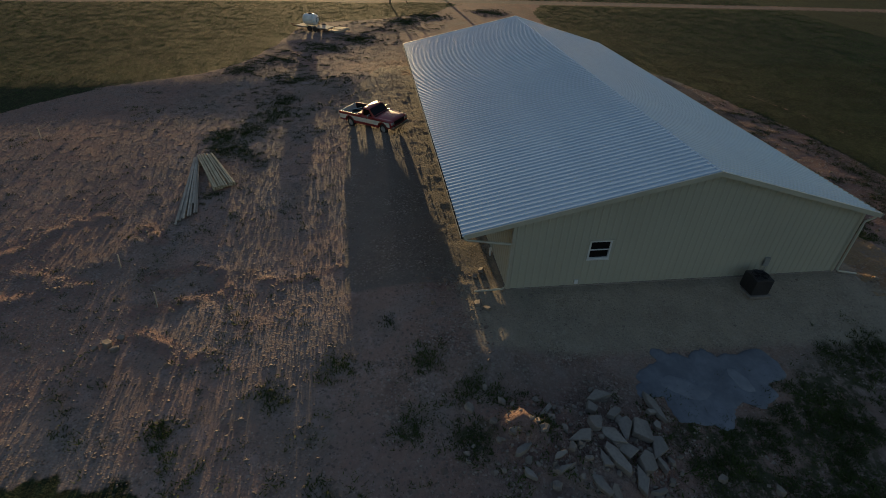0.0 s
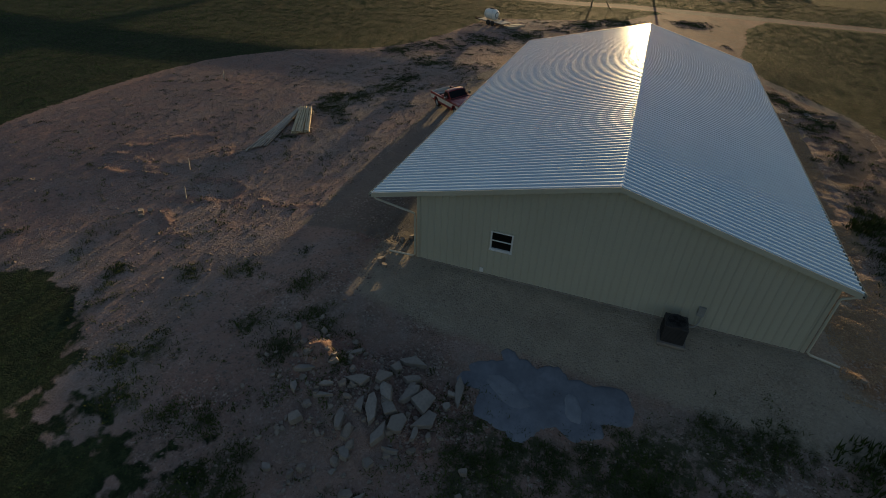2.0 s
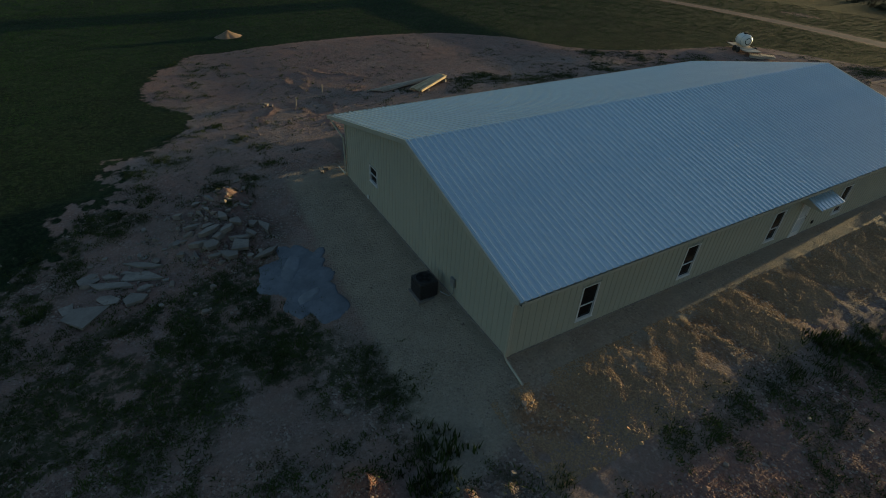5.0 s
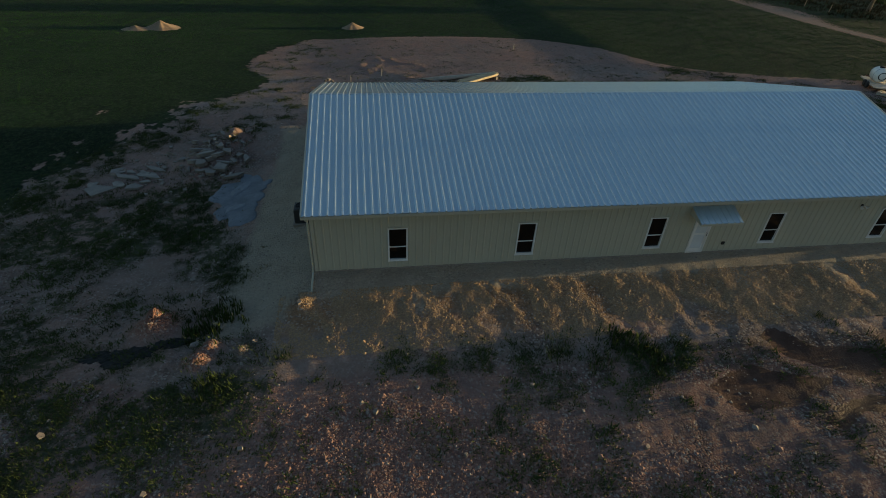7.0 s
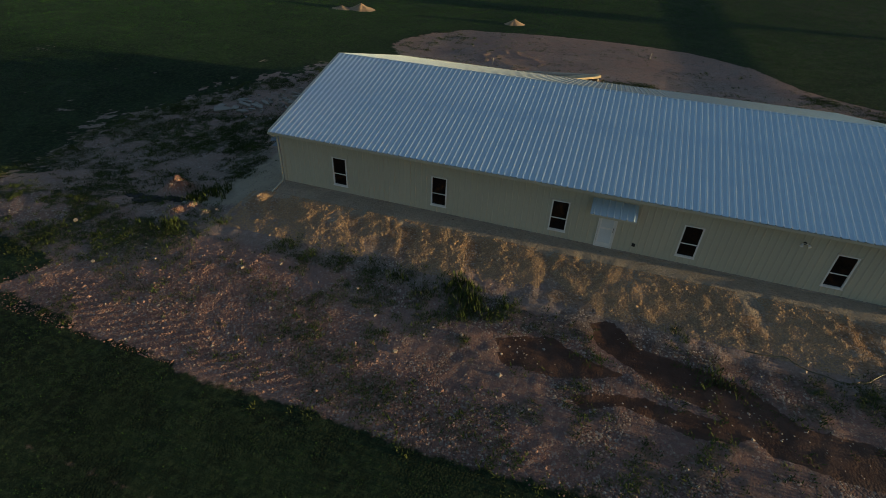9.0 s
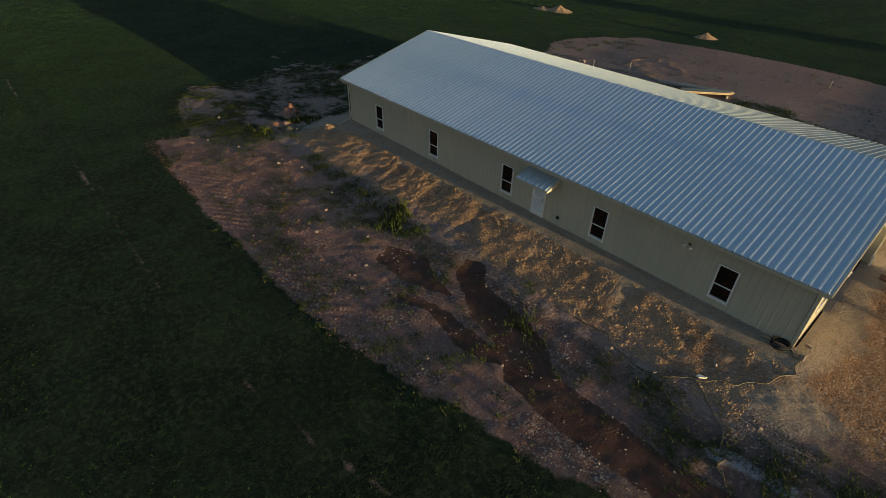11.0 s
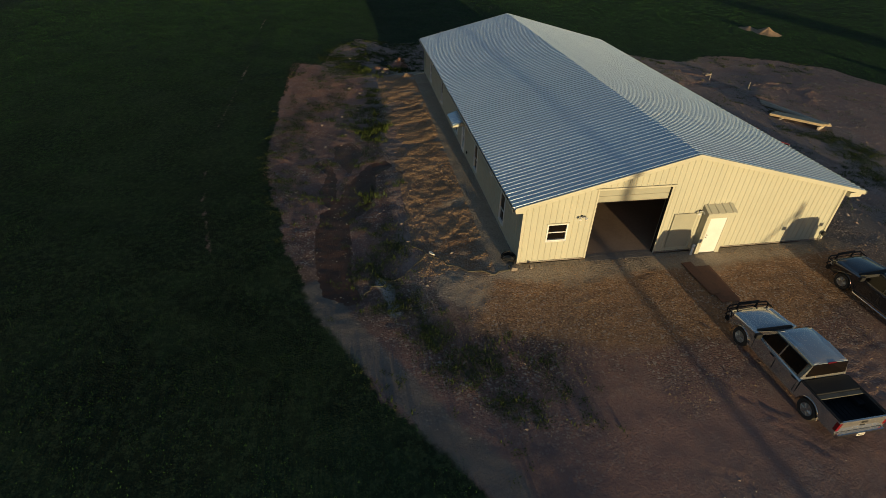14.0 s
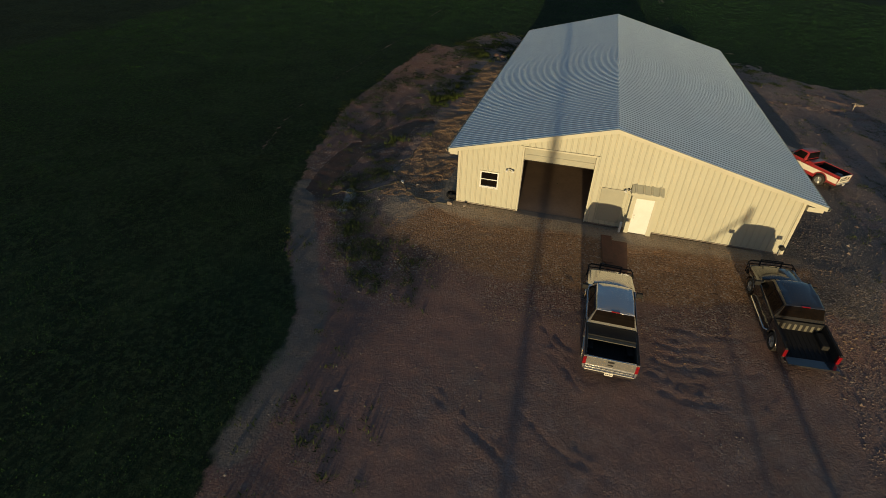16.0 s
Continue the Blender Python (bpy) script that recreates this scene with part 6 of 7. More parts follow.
def lump(bm, size, seed, m=None, flat=0.45, cuts=1):
    """A broken block: a box pushed about, with chipped corners."""
    rng = random.Random(seed)
    sx, sy, sz = size
    n = rng.randint(4, 6)
    turn = rng.random() * 6.28
    outline = []
    for k in range(n):
        a = turn + 2 * math.pi * (k + 0.35 * rng.uniform(-1, 1)) / n
        outline.append((sx * math.cos(a) * rng.uniform(0.72, 1.28), sy * math.sin(a) * rng.uniform(0.72, 1.28)))
    lo = [bm.verts.new((x * rng.uniform(0.86, 1.0), y * rng.uniform(0.86, 1.0), -sz * rng.uniform(0.8, 1.1))) for x, y in outline]
    hi = [bm.verts.new((x, y, sz * rng.uniform(0.85, 1.1))) for x, y in outline]
    faces = [bm.faces.new(lo[::-1]), bm.faces.new(hi)]
    faces += [bm.faces.new((lo[i], lo[(i + 1) % n], hi[(i + 1) % n], hi[i])) for i in range(n)]
    edges = list({e for f in faces for e in f.edges})
    bmesh.ops.bevel(bm, geom=edges, offset=min(size) * 0.14, segments=1, affect="EDGES")
    if m is not None:
        for v in bm.verts:
            v.co = m @ v.co
    return bm


def rubble():
    rng = random.Random(5)
    heap = [(-5.4, 13.7, 0.67, 0.28, -77), (-6.7, 14.3, 0.36, 0.27, -27), (-5.9, 14.1, 0.25, 0.25, -53), (-6.7, 13.2, 0.59, 0.22, -20), (-6.9, 12.7, 0.65, 0.47, -23), (-8.1, 13.1, 0.40, 0.37, -8),
            (-8.0, 14.1, 0.59, 0.22, 20), (-8.1, 14.5, 0.41, 0.15, 14), (-7.7, 13.6, 0.38, 0.31, 34), (-8.8, 14.9, 0.49, 0.17, 24), (-5.9, 11.7, 0.62, 0.19, 14), (-6.1, 11.9, 0.18, 0.19, -18),
            (-6.6, 11.9, 0.17, 0.16, -18), (-8.9, 13.0, 0.38, 0.14, -82), (-8.6, 13.5, 0.46, 0.21, -13), (-8.1, 12.5, 0.3, 0.14, 0), (-6.2, 13.4, 0.43, 0.17, -54)]
    crest = [(-6.0, 15.8, 0.40, 0.13, -51), (-7.5, 17.0, 0.36, 0.13, -56), (-8.2, 17.0, 0.27, 0.13, 22), (-7.8, 15.9, 0.27, 0.11, -68), (-8.2, 15.9, 0.36, 0.14, -74), (-9.2, 16.3, 0.24, 0.25, -27),
             (-7.2, 15.0, 0.5, 0.24, 100), (-7.2, 13.9, 0.42, 0.3, 40), (-7.5, 12.4, 0.5, 0.34, 150), (-9.6, 14.3, 0.3, 0.18, 60)]
    flat = [(-12.6, 12.7, 0.98, 0.39, -22), (-11.4, 12.8, 1.10, 0.37, -25), (-11.1, 13.6, 1.0, 0.16, -35), (-13.5, 13.6, 0.45, 0.44, -7), (-11.8, 11.2, 0.58, 0.46, 10), (-12.6, 13.4, 0.5, 0.18, -37),
            (-11.9, 13.4, 0.36, 0.13, -34), (-11.3, 11.9, 0.35, 0.19, 8), (-11.3, 14.5, 0.2, 0.12, -90), (-11.1, 14.2, 0.18, 0.1, 34), (-10.2, 14.4, 0.16, 0.1, -18), (-10.4, 12.1, 0.2, 0.13, 0),
            (-13.6, 11.0, 0.95, 0.78, 25), (-14.3, 11.8, 0.42, 0.28, 70), (-12.7, 11.6, 0.5, 0.3, 140), (-10.9, 16.3, 0.2, 0.15, -90), (-12.7, 14.9, 0.16, 0.14, 0), (-10.8, 10.4, 0.13, 0.12, -27)]
    for k, (x, y, sx, sy, turn) in enumerate(heap + crest + flat):
        lying = k >= len(heap) + len(crest)
        sz = min(0.13, 0.5 * sy + 0.02) if not lying else min(0.085, 0.5 * sy)
        bm = lump(bmesh.new(), (sx * 0.98, sy * 0.98, sz), 100 + k)
        lean = 0.35 if lying else 1
        m = pose(x, y, gz(x, y) + sz * (0.45 if lying else 0.9), rng.uniform(-15, 15) * lean, rng.uniform(-9, 9) * lean, turn)
        label = "broad broken slab of pale concrete lying flat on the dirt" if lying else "broken slab of pale grey concrete on the rubble heap"
        tagged(put_mesh("concrete_slab", bm, M_CONCRETE, None, m), label, "concrete slab", "broken concrete slabs")
    n = 270
    r = np.random.RandomState(8)
    xs, ys = -7.7 + r.randn(n) * 1.4, 15.2 + r.randn(n) * 1.7
    strew_blocks("rubble", xs, ys, 0.07, M_STONE, "loose broken stones strewn round the rubble heap", "rubble", 3)
    xs, ys = -11.9 + r.randn(90) * 1.4, 13.4 + r.randn(90) * 1.4
    strew_blocks("rubble", xs, ys, 0.075, M_STONE, "loose broken stones beside the flat slabs", "rubble", 4)


rubble()


def stones():
    rng = random.Random(12)
    spots = [(-0.9, 31.7, 0.22), (-1.2, 31.3, 0.18), (-0.6, 31.3, 0.16), (-1.0, 32.1, 0.14), (32.0, -0.35, 0.2), (31.95, 0.55, 0.13), (-4.5, -3.4, 0.2), (-2.2, -3.6, 0.1), (2.4, -7.5, 0.14),
             (1.4, 16.6, 0.18), (1.0, 17.0, 0.15), (-0.9, 17.2, 0.2), (-1.2, 16.9, 0.15), (-0.6, -1.9, 0.12), (3.9, -6.6, 0.10), (8.1, -6.9, 0.09), (9.6, -8.2, 0.1), (5.2, -9.4, 0.09), (11.2, -9.8, 0.11), (13.4, -8.0, 0.1), (-1.9, -8.4, 0.1), (-4.4, -9.6, 0.11), (-8.2, -7.2, 0.12), (28.4, -5.0, 0.1), (-9.2, 9.0, 0.2), (-8.6, 10.6, 0.16), (-9.4, 10.5, 0.13), (-5.8, 1.2, 0.18)]
    for k, (x, y, s) in enumerate(spots):
        bm = lump(bmesh.new(), (s, s * rng.uniform(0.7, 1), s * 0.6), 300 + k)
        tagged(put_mesh("rock", bm, M_STONE, None, pose(x, y, gz(x, y) + s * 0.25, rng.uniform(-15, 15), rng.uniform(-15, 15), rng.uniform(0, 360))), "weathered brown-grey rock lying on the dirt", "rock", "loose rocks")


stones()


def lumber():
    """Two stacks of old boards and beams that meet in a V."""
    rng = random.Random(3)
    one = thing("lumber_stack", "stack of weathered grey boards lying on the dirt", "lumber stack", pose(0, 0, 0), "old lumber")
    two = thing("lumber_stack", "stack of heavy grey and tan beams raised at one end", "lumber stack", pose(0, 0, 0), "old lumber")
    def beam(parent, a, b, w, h):
        a, b = Vector(a) + Vector((-0.5, 0.75, 0) if parent is one else (0.2, 1.0, 0)), Vector(b) + Vector((0.45, 0.6, 0))
        way = b - a
        m = Matrix.Translation(a) @ way.to_track_quat("X", "Z").to_matrix().to_4x4()
        part("board", boxed((0, -w / 2, -h / 2), (way.length, w / 2, h / 2), m @ pose(0, 0, 0, rng.uniform(-6, 6)), 0.006), M_LUMBER if parent is one else M_PINE, parent)
    for layer in range(3):
        for k in range(6 - layer):
            s = (k - (5 - layer) / 2) / 5
            short = rng.choice((0.0, 0.0, 0.3, 1.1, 2.0)) if k < 4 else rng.uniform(0, 0.4)
            ax, ay = 8.8 - s * 1.3 + short, 30.45 + s * 0.75 + short * 0.2
            bx, by = 14.95 + rng.uniform(-0.5, 0.15), 31.75 + s * 0.28
            beam(one, (ax, ay, gz(ax, ay) + 0.05 + layer * 0.06), (bx, by, gz(bx, by) + 0.30 + layer * 0.06), 0.095, 0.05)
    for layer in range(2):
        for k in range(9):
            s = (k - 4) / 4
            ax, ay = 11.5 + s * 0.3 + rng.uniform(-0.12, 0.12), 28.9 - s * 0.52
            bx, by = 15.15 + rng.uniform(-0.12, 0.12), 31.22 - s * 0.45
            beam(two, (ax, ay, gz(ax, ay) + 0.10 + layer * 0.10), (bx, by, gz(bx, by) + 0.42 + layer * 0.10), 0.10, 0.09)
    for x, y, h in ((12.3, 29.5, 0.10), (14.9, 31.05, 0.30)):
        part("bearer", boxed((-0.6, -0.07, -0.05), (0.6, 0.07, h), pose(x + 0.35, y + 0.7, gz(x, y), 0, 0, -62), 0.006), M_LUMBER, two)


lumber()


def plates():
    for x, y, turn, w, l, dz in ((34.2, 8.98, 90, 0.98, 2.55, 0.02), (33.75, 8.48, 94, 0.55, 2.35, 0.045)):
        bm = boxed((-l / 2, -w / 2, 0), (l / 2, w / 2, 0.018), None, 0.004)
        zf = gz(x, y)
        tagged(put_mesh("steel_plate", bm, M_RUST, None, pose(x, y, zf + dz, 0, math.degrees(math.atan2(gz(x - 1, y) - gz(x + 1, y), 2)), turn - 90)), "flat rusty steel plate lying before the door", "steel plate", "rusty plates")


plates()


def tank_trailer():
    t = thing("tank_trailer", "white tank on a low timber trailer at the field edge", "tank trailer", pose(55.2, 27.9, gz(55.2, 27.9), 0, 0, 62))
    part("deck", boxed((-2.6, -0.95, 0.42), (1.9, 0.95, 0.52), None, 0.02), M_LUMBER, t)
    for y in (-0.6, 0.6):
        part("frame_rail", boxed((-2.5, y - 0.05, 0.30), (2.6, y + 0.05, 0.42)), M_RUST, t)
    part("drawbar", tube(bmesh.new(), [(1.9, -0.6, 0.38), (3.3, 0, 0.36), (1.9, 0.6, 0.38)], 0.05, 6), M_RUST, t)
    for x in (-1.0, -0.2):
        for s in (-1, 1):
            part("wheel", lathe(bmesh.new(), [(0.12, s * 0.95), (0.30, s * 0.95), (0.33, s * 1.0), (0.33, s * 1.10), (0.30, s * 1.15), (0.12, s * 1.15)], "y", (x, 0, 0.33), 18), M_RUBBER, t)
    prof = [(0.02, -1.05), (0.35, -1.02), (0.6, -0.85), (0.68, -0.6), (0.68, 0.6), (0.6, 0.85), (0.35, 1.02), (0.02, 1.05)]
    tank = part("tank", lathe(bmesh.new(), prof, "x", (0.2, 0, 1.22), 28), M_TANK, t, "glossy white steel tank", smooth=True)
    part("hatch", lathe(bmesh.new(), [(0.24, 1.86), (0.26, 1.96), (0.22, 2.02), (0.02, 2.03)], "z", (0.2, 0, 0), 16), M_BLACK, tank, "dark filler hatch")
    part("end_ring", tube(bmesh.new(), [(-0.8, 0.34 * math.cos(a), 1.22 + 0.34 * math.sin(a)) for a in (2 * math.pi * k / 20 for k in range(20))], 0.045, 6, True), M_BLACK, tank, "dark round mark on the tank end")
    for x in (-0.35, 0.75):
        part("strap", tube(bmesh.new(), [(x, 0.69 * math.cos(a), 1.22 + 0.69 * math.sin(a)) for a in (2 * math.pi * k / 24 for k in range(24))], 0.02, 5, True), M_STEEL, tank)
    for x, y in ((54.0, 25.1), (55.2, 24.5)):
        p = thing("pallet", "grey timber pallet lying beside the tank trailer", "pallet", pose(x, y, gz(x, y) + 0.1, 0, 6, 35), "pallets by the trailer")
        for k in range(7):
            part("board", boxed((-1.1, -0.72 + k * 0.22, 0.12), (1.1, -0.60 + k * 0.22, 0.15)), M_LUMBER, p)
        for x2 in (-1.0, 0, 1.0):
            part("bearer", boxed((x2 - 0.05, -0.72, -0.12), (x2 + 0.05, 0.76, 0.12)), M_LUMBER, p)


tank_trailer()


def dirt_mounds():
    for x, y, r, h, seed in ((-23.3, 56.6, 2.0, 0.9, 1), (1.2, 57.9, 1.4, 0.8, 2), (-26.2, 55.6, 1.7, 0.45, 3)):
        bm = bmesh.new()
        rings = []
        for f in (0.0, 0.2, 0.4, 0.6, 0.8, 1.0):
            ring = []
            for k in range(28):
                a = 2 * math.pi * k / 28
                rr = r * f * (1 + 0.22 * noise.noise((2 * math.cos(a) + seed, 2 * math.sin(a), f)))
                px, py = x + rr * math.cos(a) * 1.25, y + rr * math.sin(a)
                ring.append(bm.verts.new((px, py, gz(px, py) - 0.05 + h * (1 - f) ** 1.2 * (1 + 0.3 * noise.noise((px, py, 1))))))
            rings.append(ring)
        for p, q in zip(rings, rings[1:]):
            for k in range(28):
                bm.faces.new((p[k], p[(k + 1) % 28], q[(k + 1) % 28], q[k]))
        bmesh.ops.remove_doubles(bm, verts=bm.verts, dist=0.002)
        tagged(put_mesh("dirt_mound", bm, M_SAND, None), "low mound of pale soil in the green field", "dirt mound", "dirt mounds")


dirt_mounds()


def utility_pole(x, y, height, label, guy=None):
    z = gz(x, y)
    p = thing("utility_pole", label, "utility pole", pose(x, y, z), "utility poles")
    part("pole", tube(bmesh.new(), [(0, 0, -0.2), (0, 0, height * 0.5), (0, 0, height)], [0.22, 0.20, 0.17], 12), M_POLE, p, smooth=True)
    part("cross_arm", boxed((-0.06, -1.2, height - 0.5), (0.06, 1.2, height - 0.38)), M_POLE, p)
    for k in (-1.1, -0.5, 0.5, 1.1):
        part("insulator", lathe(bmesh.new(), [(0.03, height - 0.38), (0.05, height - 0.3), (0.03, height - 0.22)], "z", (0, k, 0), 8), M_WHITE, p)
    if guy:
        part("transformer", lathe(bmesh.new(), [(0.05, 1.7), (0.16, 1.72), (0.16, 2.3), (0.05, 2.34)], "z", (-0.3, 0, 0), 12), M_GREY, p)
        part("guy_wire", tube(bmesh.new(), [(0, 0, height - 1.0), guy], 0.03, 5), M_STEEL, p)


def braced_post():
    x, y, h = 75.4, 17.0, 4.6
    p = thing("braced_post", "weathered wooden post with a slanting brace and a meter box", "post", pose(x, y, gz(x, y)))
    part("post", tube(bmesh.new(), [(0, 0, -0.3), (0, 0.05, h)], [0.14, 0.11], 10), M_POLE, p)
    part("brace", tube(bmesh.new(), [(0.2, -3.1, -0.2), (0.0, 0.03, h - 0.4)], 0.07, 8), M_POLE, p)
    part("meter_box", boxed((-0.24, -0.16, 1.5), (-0.1, 0.16, 2.3), None, 0.02), M_GREY, p, "pale grey meter box")


braced_post()
utility_pole(97.8, 8.2, 12.5, "weathered wooden utility pole across the road")


def hose():
    c = thing("hose_coil", "black garden hose coiled at the building's corner", "garden hose", pose(31.15, -0.35, gz(31.15, -0.35) + 0.02))
    for k in range(7):
        r = 0.30 + 0.025 * (k % 3)
        part("coil", tube(bmesh.new(), [(r * math.cos(a), r * math.sin(a), 0.03 + 0.035 * k + 0.01 * math.sin(3 * a + k)) for a in (2 * math.pi * i / 28 for i in range(28))], 0.02, 6, True), M_BLACK, c)
    for name, pts in (("hose", [(31.4, -0.2), (31.9, -0.5), (32.1, -1.2), (31.6, -2.3), (30.9, -3.2), (30.2, -3.7), (29.3, -4.5), (28.2, -5.2), (27.0, -5.1), (25.8, -4.6), (24.2, -4.9)]),
                      ("hose", [(29.6, -4.1), (30.4, -4.8), (31.2, -5.5), (31.8, -6.5), (31.9, -7.2), (32.5, -7.5)])):
        fine = []
        for (ax, ay), (bx, by) in zip(pts, pts[1:]):
            for k in range(5):
                f = k / 5
                fine.append((ax + (bx - ax) * f + 0.07 * math.sin(f * 6.28 + ax), ay + (by - ay) * f + 0.06 * math.cos(f * 5 + by)))
        bm = tube(bmesh.new(), [(x, y, gz(x, y) + 0.022) for x, y in fine], 0.02, 6)
        tagged(put_mesh(name, bm, M_HOSE, smooth=True), "thin hose snaking over the gravel and mud", "garden hose", "hoses")
    bm = lump(bmesh.new(), (0.2, 0.1, 0.04), 77)
    tagged(put_mesh("sack", bm, M_CLOTH, None, pose(29.75, -3.95, gz(29.75, -3.95) + 0.05, 0, 0, 25)), "crumpled pale sack lying on the gravel", "sack")


hose()


def pipes():
    bm = tube(bmesh.new(), [(0, 0, -0.1), (0, 0, 0.42)], 0.055, 12)
    tagged(put_mesh("pipe_stub", bm, M_WHITE, None, pose(2.6, 15.95, gz(2.6, 15.95))), "white plastic pipe standing out of the dirt", "pipe")
    bm = tube(bmesh.new(), [(0, 0, -0.1), (0, 0, 0.55), (0.03, 0, 0.6)], 0.06, 12)
    tagged(put_mesh("pipe_stub", bm, M_WHITE, None, pose(31.95, 9.05, gz(31.95, 9.05))), "pale pipe bollard beside the entry box", "pipe")
    for x, y in ((4.2, 33.0), (1.2, 30.5), (20.5, 44.0)):
        bm = boxed((-0.02, -0.02, -0.1), (0.02, 0.02, 0.75), pose(0, 0, 0, 4, 3, 20))
        tagged(put_mesh("survey_stake", bm, M_LUMBER, None, pose(x, y, gz(x, y))), "thin wooden stake in the bare dirt", "stake", "stakes")
    for k, (x, y, s) in enumerate(((-8.1, -3.5, 0.5), (-7.1, -3.5, 0.55), (-6.5, -3.5, 0.45), (-7.2, -4.0, 0.45), (-5.6, -3.2, 0.4), (-5.2, -3.05, 0.35))):
        bm, rings = bmesh.new(), []
        for f in (0.0, 0.3, 0.6, 0.85, 1.0):
            ring = []
            for i in range(54):
                a = 2 * math.pi * i / 54
                far = s * f * (1 + 0.45 * noise.noise((1.7 * math.cos(a), 1.7 * math.sin(a), k)) + 0.5 * noise.noise((6 * math.cos(a), 6 * math.sin(a), k)) * f)
                px, py = x + 1.35 * far * math.cos(a), y + 0.75 * far * math.sin(a)
                ring.append(bm.verts.new((px, py, gz(px, py) + (0.03 + 0.05 * noise.noise((px * 7, py * 7, k)) if f < 1 else -0.02))))
            rings.append(ring)
        for p, q in zip(rings, rings[1:]):
            for i in range(54):
                bm.faces.new((p[i], p[(i + 1) % 54], q[(i + 1) % 54], q[i]))
        bmesh.ops.remove_doubles(bm, verts=bm.verts, dist=0.002)
        tagged(put_mesh("ash_patch", bm, M_ASH, None), "ragged patch of black ash on the dirt", "ash", "ash patches")


pipes()


# ---- plants and gravel ----
def grow():
    r = np.random.RandomState(4)
    n = 290000
    xs, ys = r.uniform(-85, 100, n), r.uniform(-55, 125, n)
    ys = np.round(ys / 0.21) * 0.21 + 0.05 * r.randn(n)
    away = np.hypot(xs - 15, ys - 8)
    keep = (yard_cover(xs, ys) + 0.16 * r.randn(n) < 0.42) & (r.rand(n) < np.clip(1.5 - away / 70, 0.16, 1)) & (np.abs(xs - 78.5 - 0.02 * ys) > 2.4)
    for (ax, ay), (bx, by) in zip(TRACK, TRACK[1:]):
        t = np.clip(((xs - ax) * (bx - ax) + (ys - ay) * (by - ay)) / ((bx - ax) ** 2 + (by - ay) ** 2), 0, 1)
        keep &= np.hypot(xs - ax - t * (bx - ax), ys - ay - t * (by - ay)) > 0.1 + 0.35 * r.rand(n)
    xs, ys = xs[keep], ys[keep]
    scatter("field_grass", xs, ys, 5, 0.05, 0.24, M_FIELD, "dense dark green grass of the field", "grass", 1, 1.5, 0.014, np.clip(np.hypot(xs - 15, ys - 8) / 28, 1, 4), 0.9)
    # weeds in patches over the yard
    xs, ys = [], []
    for x, y, s in WEEDS:
        k = int(80 * s * s) + 12
        xs.append(x + r.randn(k) * s * 0.55)
        ys.append(y + r.randn(k) * s * 0.55)
    k = 210000
    rx, ry = r.uniform(-20, 72, k), r.uniform(-14, 50, k)
    patch = r.rand(k) < weedy(rx, ry)
    xs, ys = np.concatenate(xs + [rx[patch]]), np.concatenate(ys + [ry[patch]])
    keep = clear_of_house(xs, ys) & (fbm(xs, ys, 1.1, 63) + 0.25 * r.randn(len(xs)) > -0.22)
    scatter("weeds", xs[keep], ys[keep], 12, 0.085, 0.11, M_WEED, "scattered low green weeds on the bare dirt", "weeds", 2, 2.0, 0.021)
    xs, ys, grow = [], [], []
    for x, y, s in TALL_WEEDS:
        k = int(55 * s)
        grow.append(np.full(k, (s / 0.32) ** 1.3))
        xs.append(x + r.randn(k) * s * 0.8)
        ys.append(y + r.randn(k) * s * 0.8)
    scatter("tall_weeds", np.concatenate(xs), np.concatenate(ys), 9, 0.21, 0.09, M_TALL, "leafy bright green weeds standing in small clumps", "weeds", 13, 1.1, 0.012, np.concatenate(grow))
    k = 70000
    px, py = r.uniform(-7, 20, k), r.uniform(-13.4, -6, k)
    keep = r.rand(k) < inside(px, py, STONY, 2.4) * (0.75 + 0.5 * fbm(px, py, 0.5, 52)) * (1 - 0.5 * smoothstep(6, 16, px))
    strew("loose_gravel", px[keep], py[keep], 0.022, M_REDSTONE, "coarse pale stones on the reddish graded dirt", "gravel", 9)
    rims = [p for line in RIMS for p in line]
    px, py = np.concatenate([x + r.randn(18) * 0.4 for x, y in rims]), np.concatenate([y + r.randn(18) * 0.4 for x, y in rims])
    strew("dirt_clods", px, py, 0.055, M_SANDCLOD, "lumps of scraped-up tan soil along low rims", "dirt clods", 11)
    k = 170000
    px, py = r.uniform(-20, 58, k), r.uniform(-14, 50, k)
    keep = clear_of_house(px, py, 0.2) & (inside(px, py, YARD, 1.0) > 0.5) & (0.8 * fbm(px, py, 0.25, 50) + 0.5 * fbm(px, py, 1.1, 51) + 0.25 * r.randn(k) > np.where(px > 33, 0.45, 0.22))
    strew("loose_gravel", px[keep], py[keep], np.where(px[keep] > 33, 0.018, 0.025), M_PEBBLE, "loose pale pebbles strewn over the yard", "gravel", 6)
    k = 110000
    px, py = r.uniform(-20, 58, k), r.uniform(17, 51, k)
    keep = clear_of_house(px, py, 0.2) & (inside(px, py, YARD, 1.0) > 0.6) & (r.rand(k) > 0.7 * inside(px, py, LANE, 1.0))
    strew("dirt_clods", px[keep], py[keep], 0.030, M_CLOD, "small crumbs of dry dirt over the bare yard", "dirt clods", 10)
    k = 140000
    px, py = r.uniform(-1.5, 31.5, k), r.uniform(-4.8, -1.2, k)
    keep = fbm(px * 1.0 + 0.25 * py, py * 0.55, 0.78, 3) > -0.2
    strew("loose_gravel", px[keep], py[keep], 0.019, M_CRUSHED, "loose tan crushed stone in low windrows", "gravel", 7)
    k = 60000
    px, py = r.uniform(31.9, 41, k), r.uniform(-3, 19.5, k)
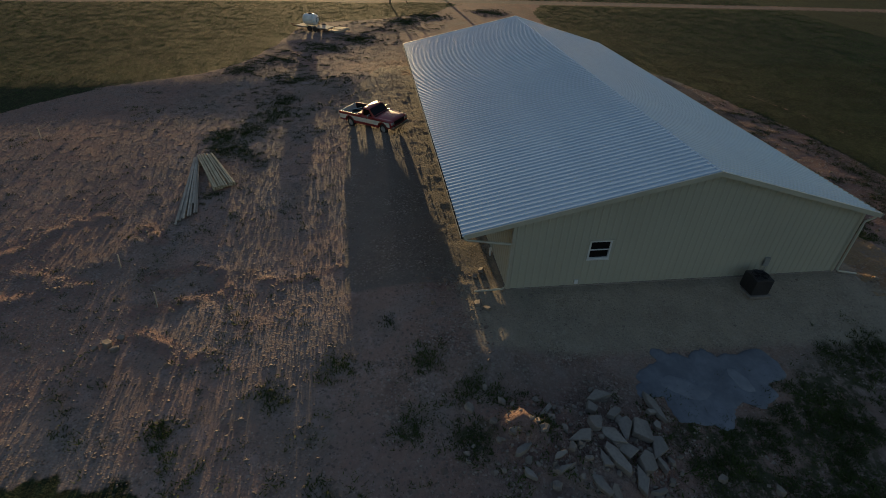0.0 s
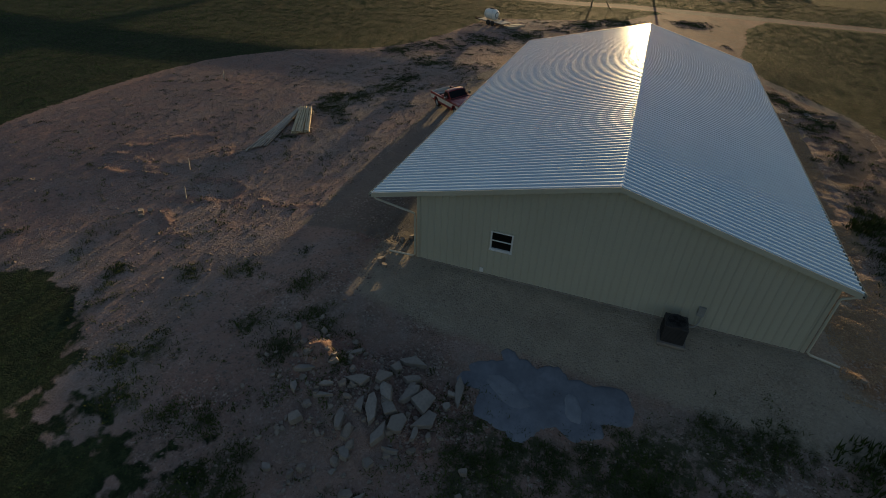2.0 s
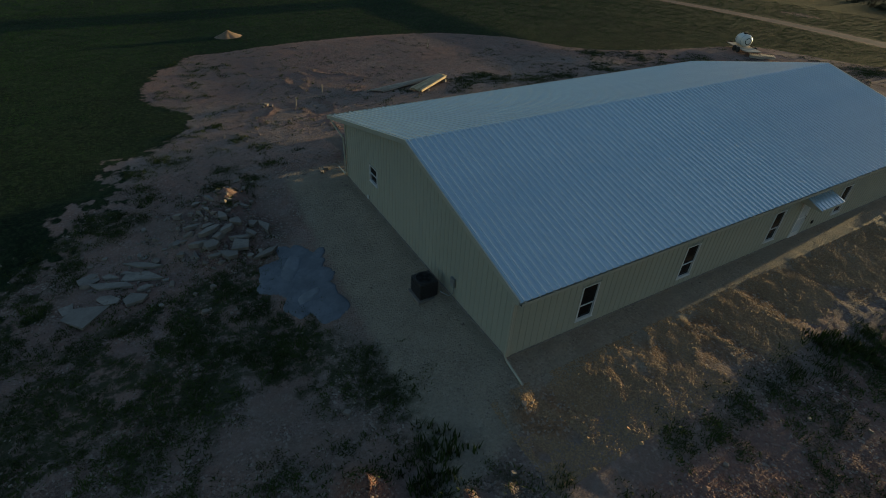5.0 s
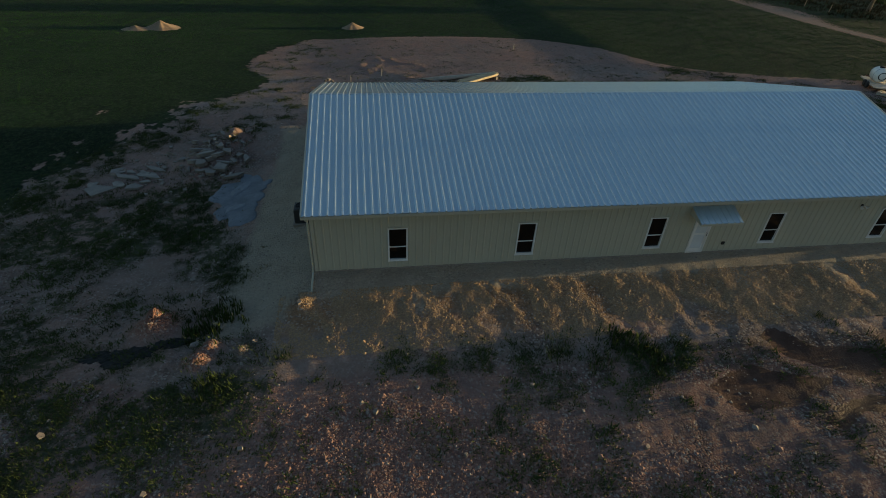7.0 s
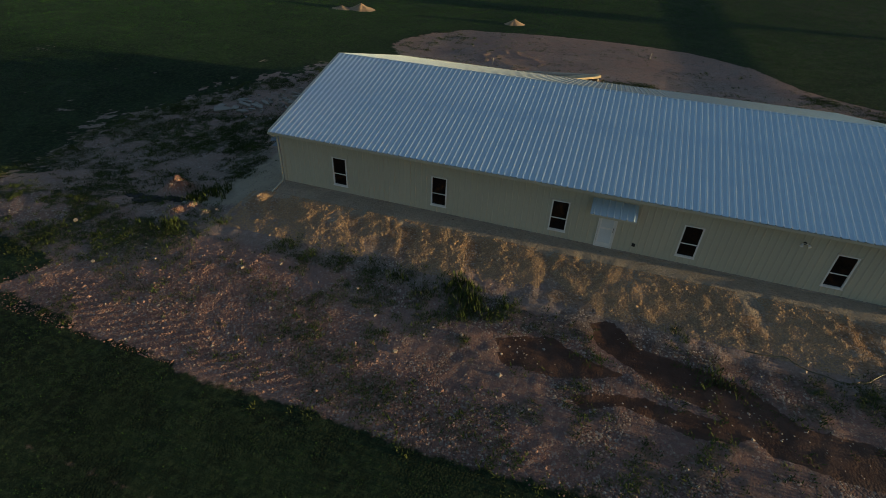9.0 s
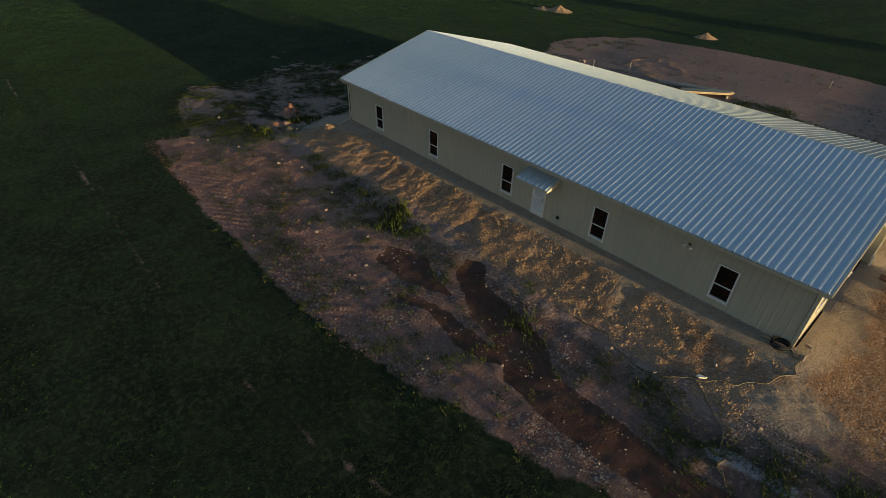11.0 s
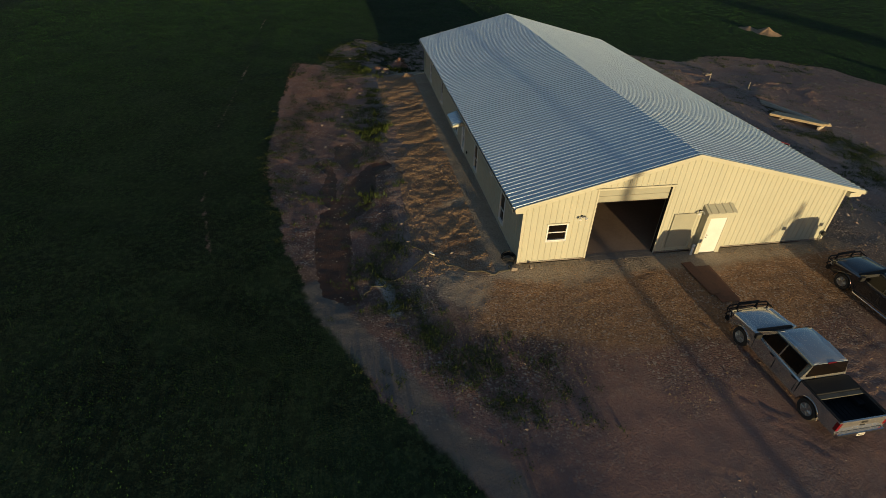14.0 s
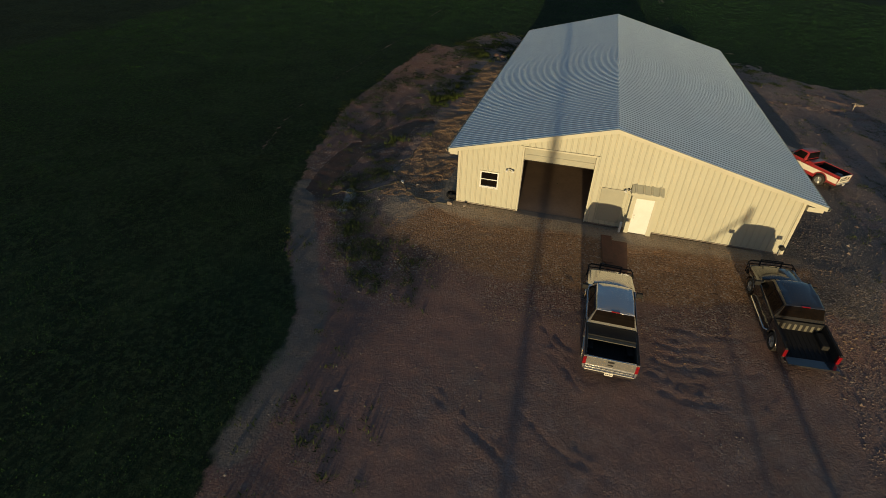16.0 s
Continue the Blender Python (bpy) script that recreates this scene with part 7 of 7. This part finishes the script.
    keep = fbm(px, py, 0.5, 55) + 0.3 * r.randn(k) > 0.02 + 0.08 * (px - 33)
    strew("loose_gravel", px[keep], py[keep], 0.015, M_CRUSHED, "loose tan crushed stone before the big door", "gravel", 8)


def far_edge():
    """Brush, fence posts and a tree at the far corner of the field."""
    r = np.random.RandomState(44)
    k = 5000
    xs, ys = r.uniform(88, 150, k), r.uniform(-20, 140, k)
    keep = (xs > 101 - 0.16 * ys + 5 * fbm(xs, ys, 0.1, 80) + 30 * smoothstep(20, 60, ys) * (1 - smoothstep(60, 72, ys))) | ((ys > 72) & (xs > 92))
    scatter("dry_brush", xs[keep], ys[keep], 8, 0.55, 0.4, M_BRUSH, "low dry brown brush beyond the field", "brush", 45, 0.7, 0.07)
    for k in range(5):
        x, y = 90.2 + 0.12 * k * 7.5, 75.1 + 7.5 * k
        bm = tube(bmesh.new(), [(0, 0, -0.2), (0.02, 0.03, 1.5)], [0.09, 0.08], 8)
        tagged(put_mesh("fence_post", bm, M_POLE, None, pose(x, y, gz(x, y), 3, 2, 0)), "weathered wooden fence post at the field's edge", "fence post", "fence posts")
    x, y = 101.5, 78.0
    t = thing("tree", "broad tree with a bare lit trunk at the field's edge", "tree", pose(x, y, gz(x, y)))
    part("trunk", tube(bmesh.new(), [(0, 0, -0.2), (0.1, 0.05, 1.4), (0.3, 0, 2.8), (0.2, 0.2, 4.4)], [0.42, 0.34, 0.26, 0.12], 10), M_POLE, t, smooth=True)
    rng = random.Random(9)
    tips = []
    for k in range(9):
        a = k * 2.4
        z0 = 1.7 + 0.3 * k
        tip = (2.4 * math.cos(a) * rng.uniform(0.7, 1.1), 2.4 * math.sin(a) * rng.uniform(0.7, 1.1), z0 + rng.uniform(0.9, 1.8))
        tips.append(tip)
        part("limb", tube(bmesh.new(), [(0.2, 0.05, z0), (tip[0] * 0.5, tip[1] * 0.5, z0 + 0.7), tip], [0.12, 0.08, 0.03], 6), M_POLE, t)
    n = 5200
    pick = r.randint(0, len(tips), n)
    c = np.array(tips)[pick] + r.randn(n, 3) * (0.75, 0.75, 0.5)
    a, b = r.randn(n, 3) * 0.10, r.randn(n, 3) * 0.10
    co = np.stack([c - a, c + b, c + a, c - b], 1).reshape(-1, 3)
    me = bpy.data.meshes.new("crown")
    me.from_pydata(co.tolist(), [], np.arange(4 * n).reshape(-1, 4).tolist())
    me.materials.append(M_FIELD)
    crown = new("crown", me)
    crown.parent = t


far_edge()
grow()
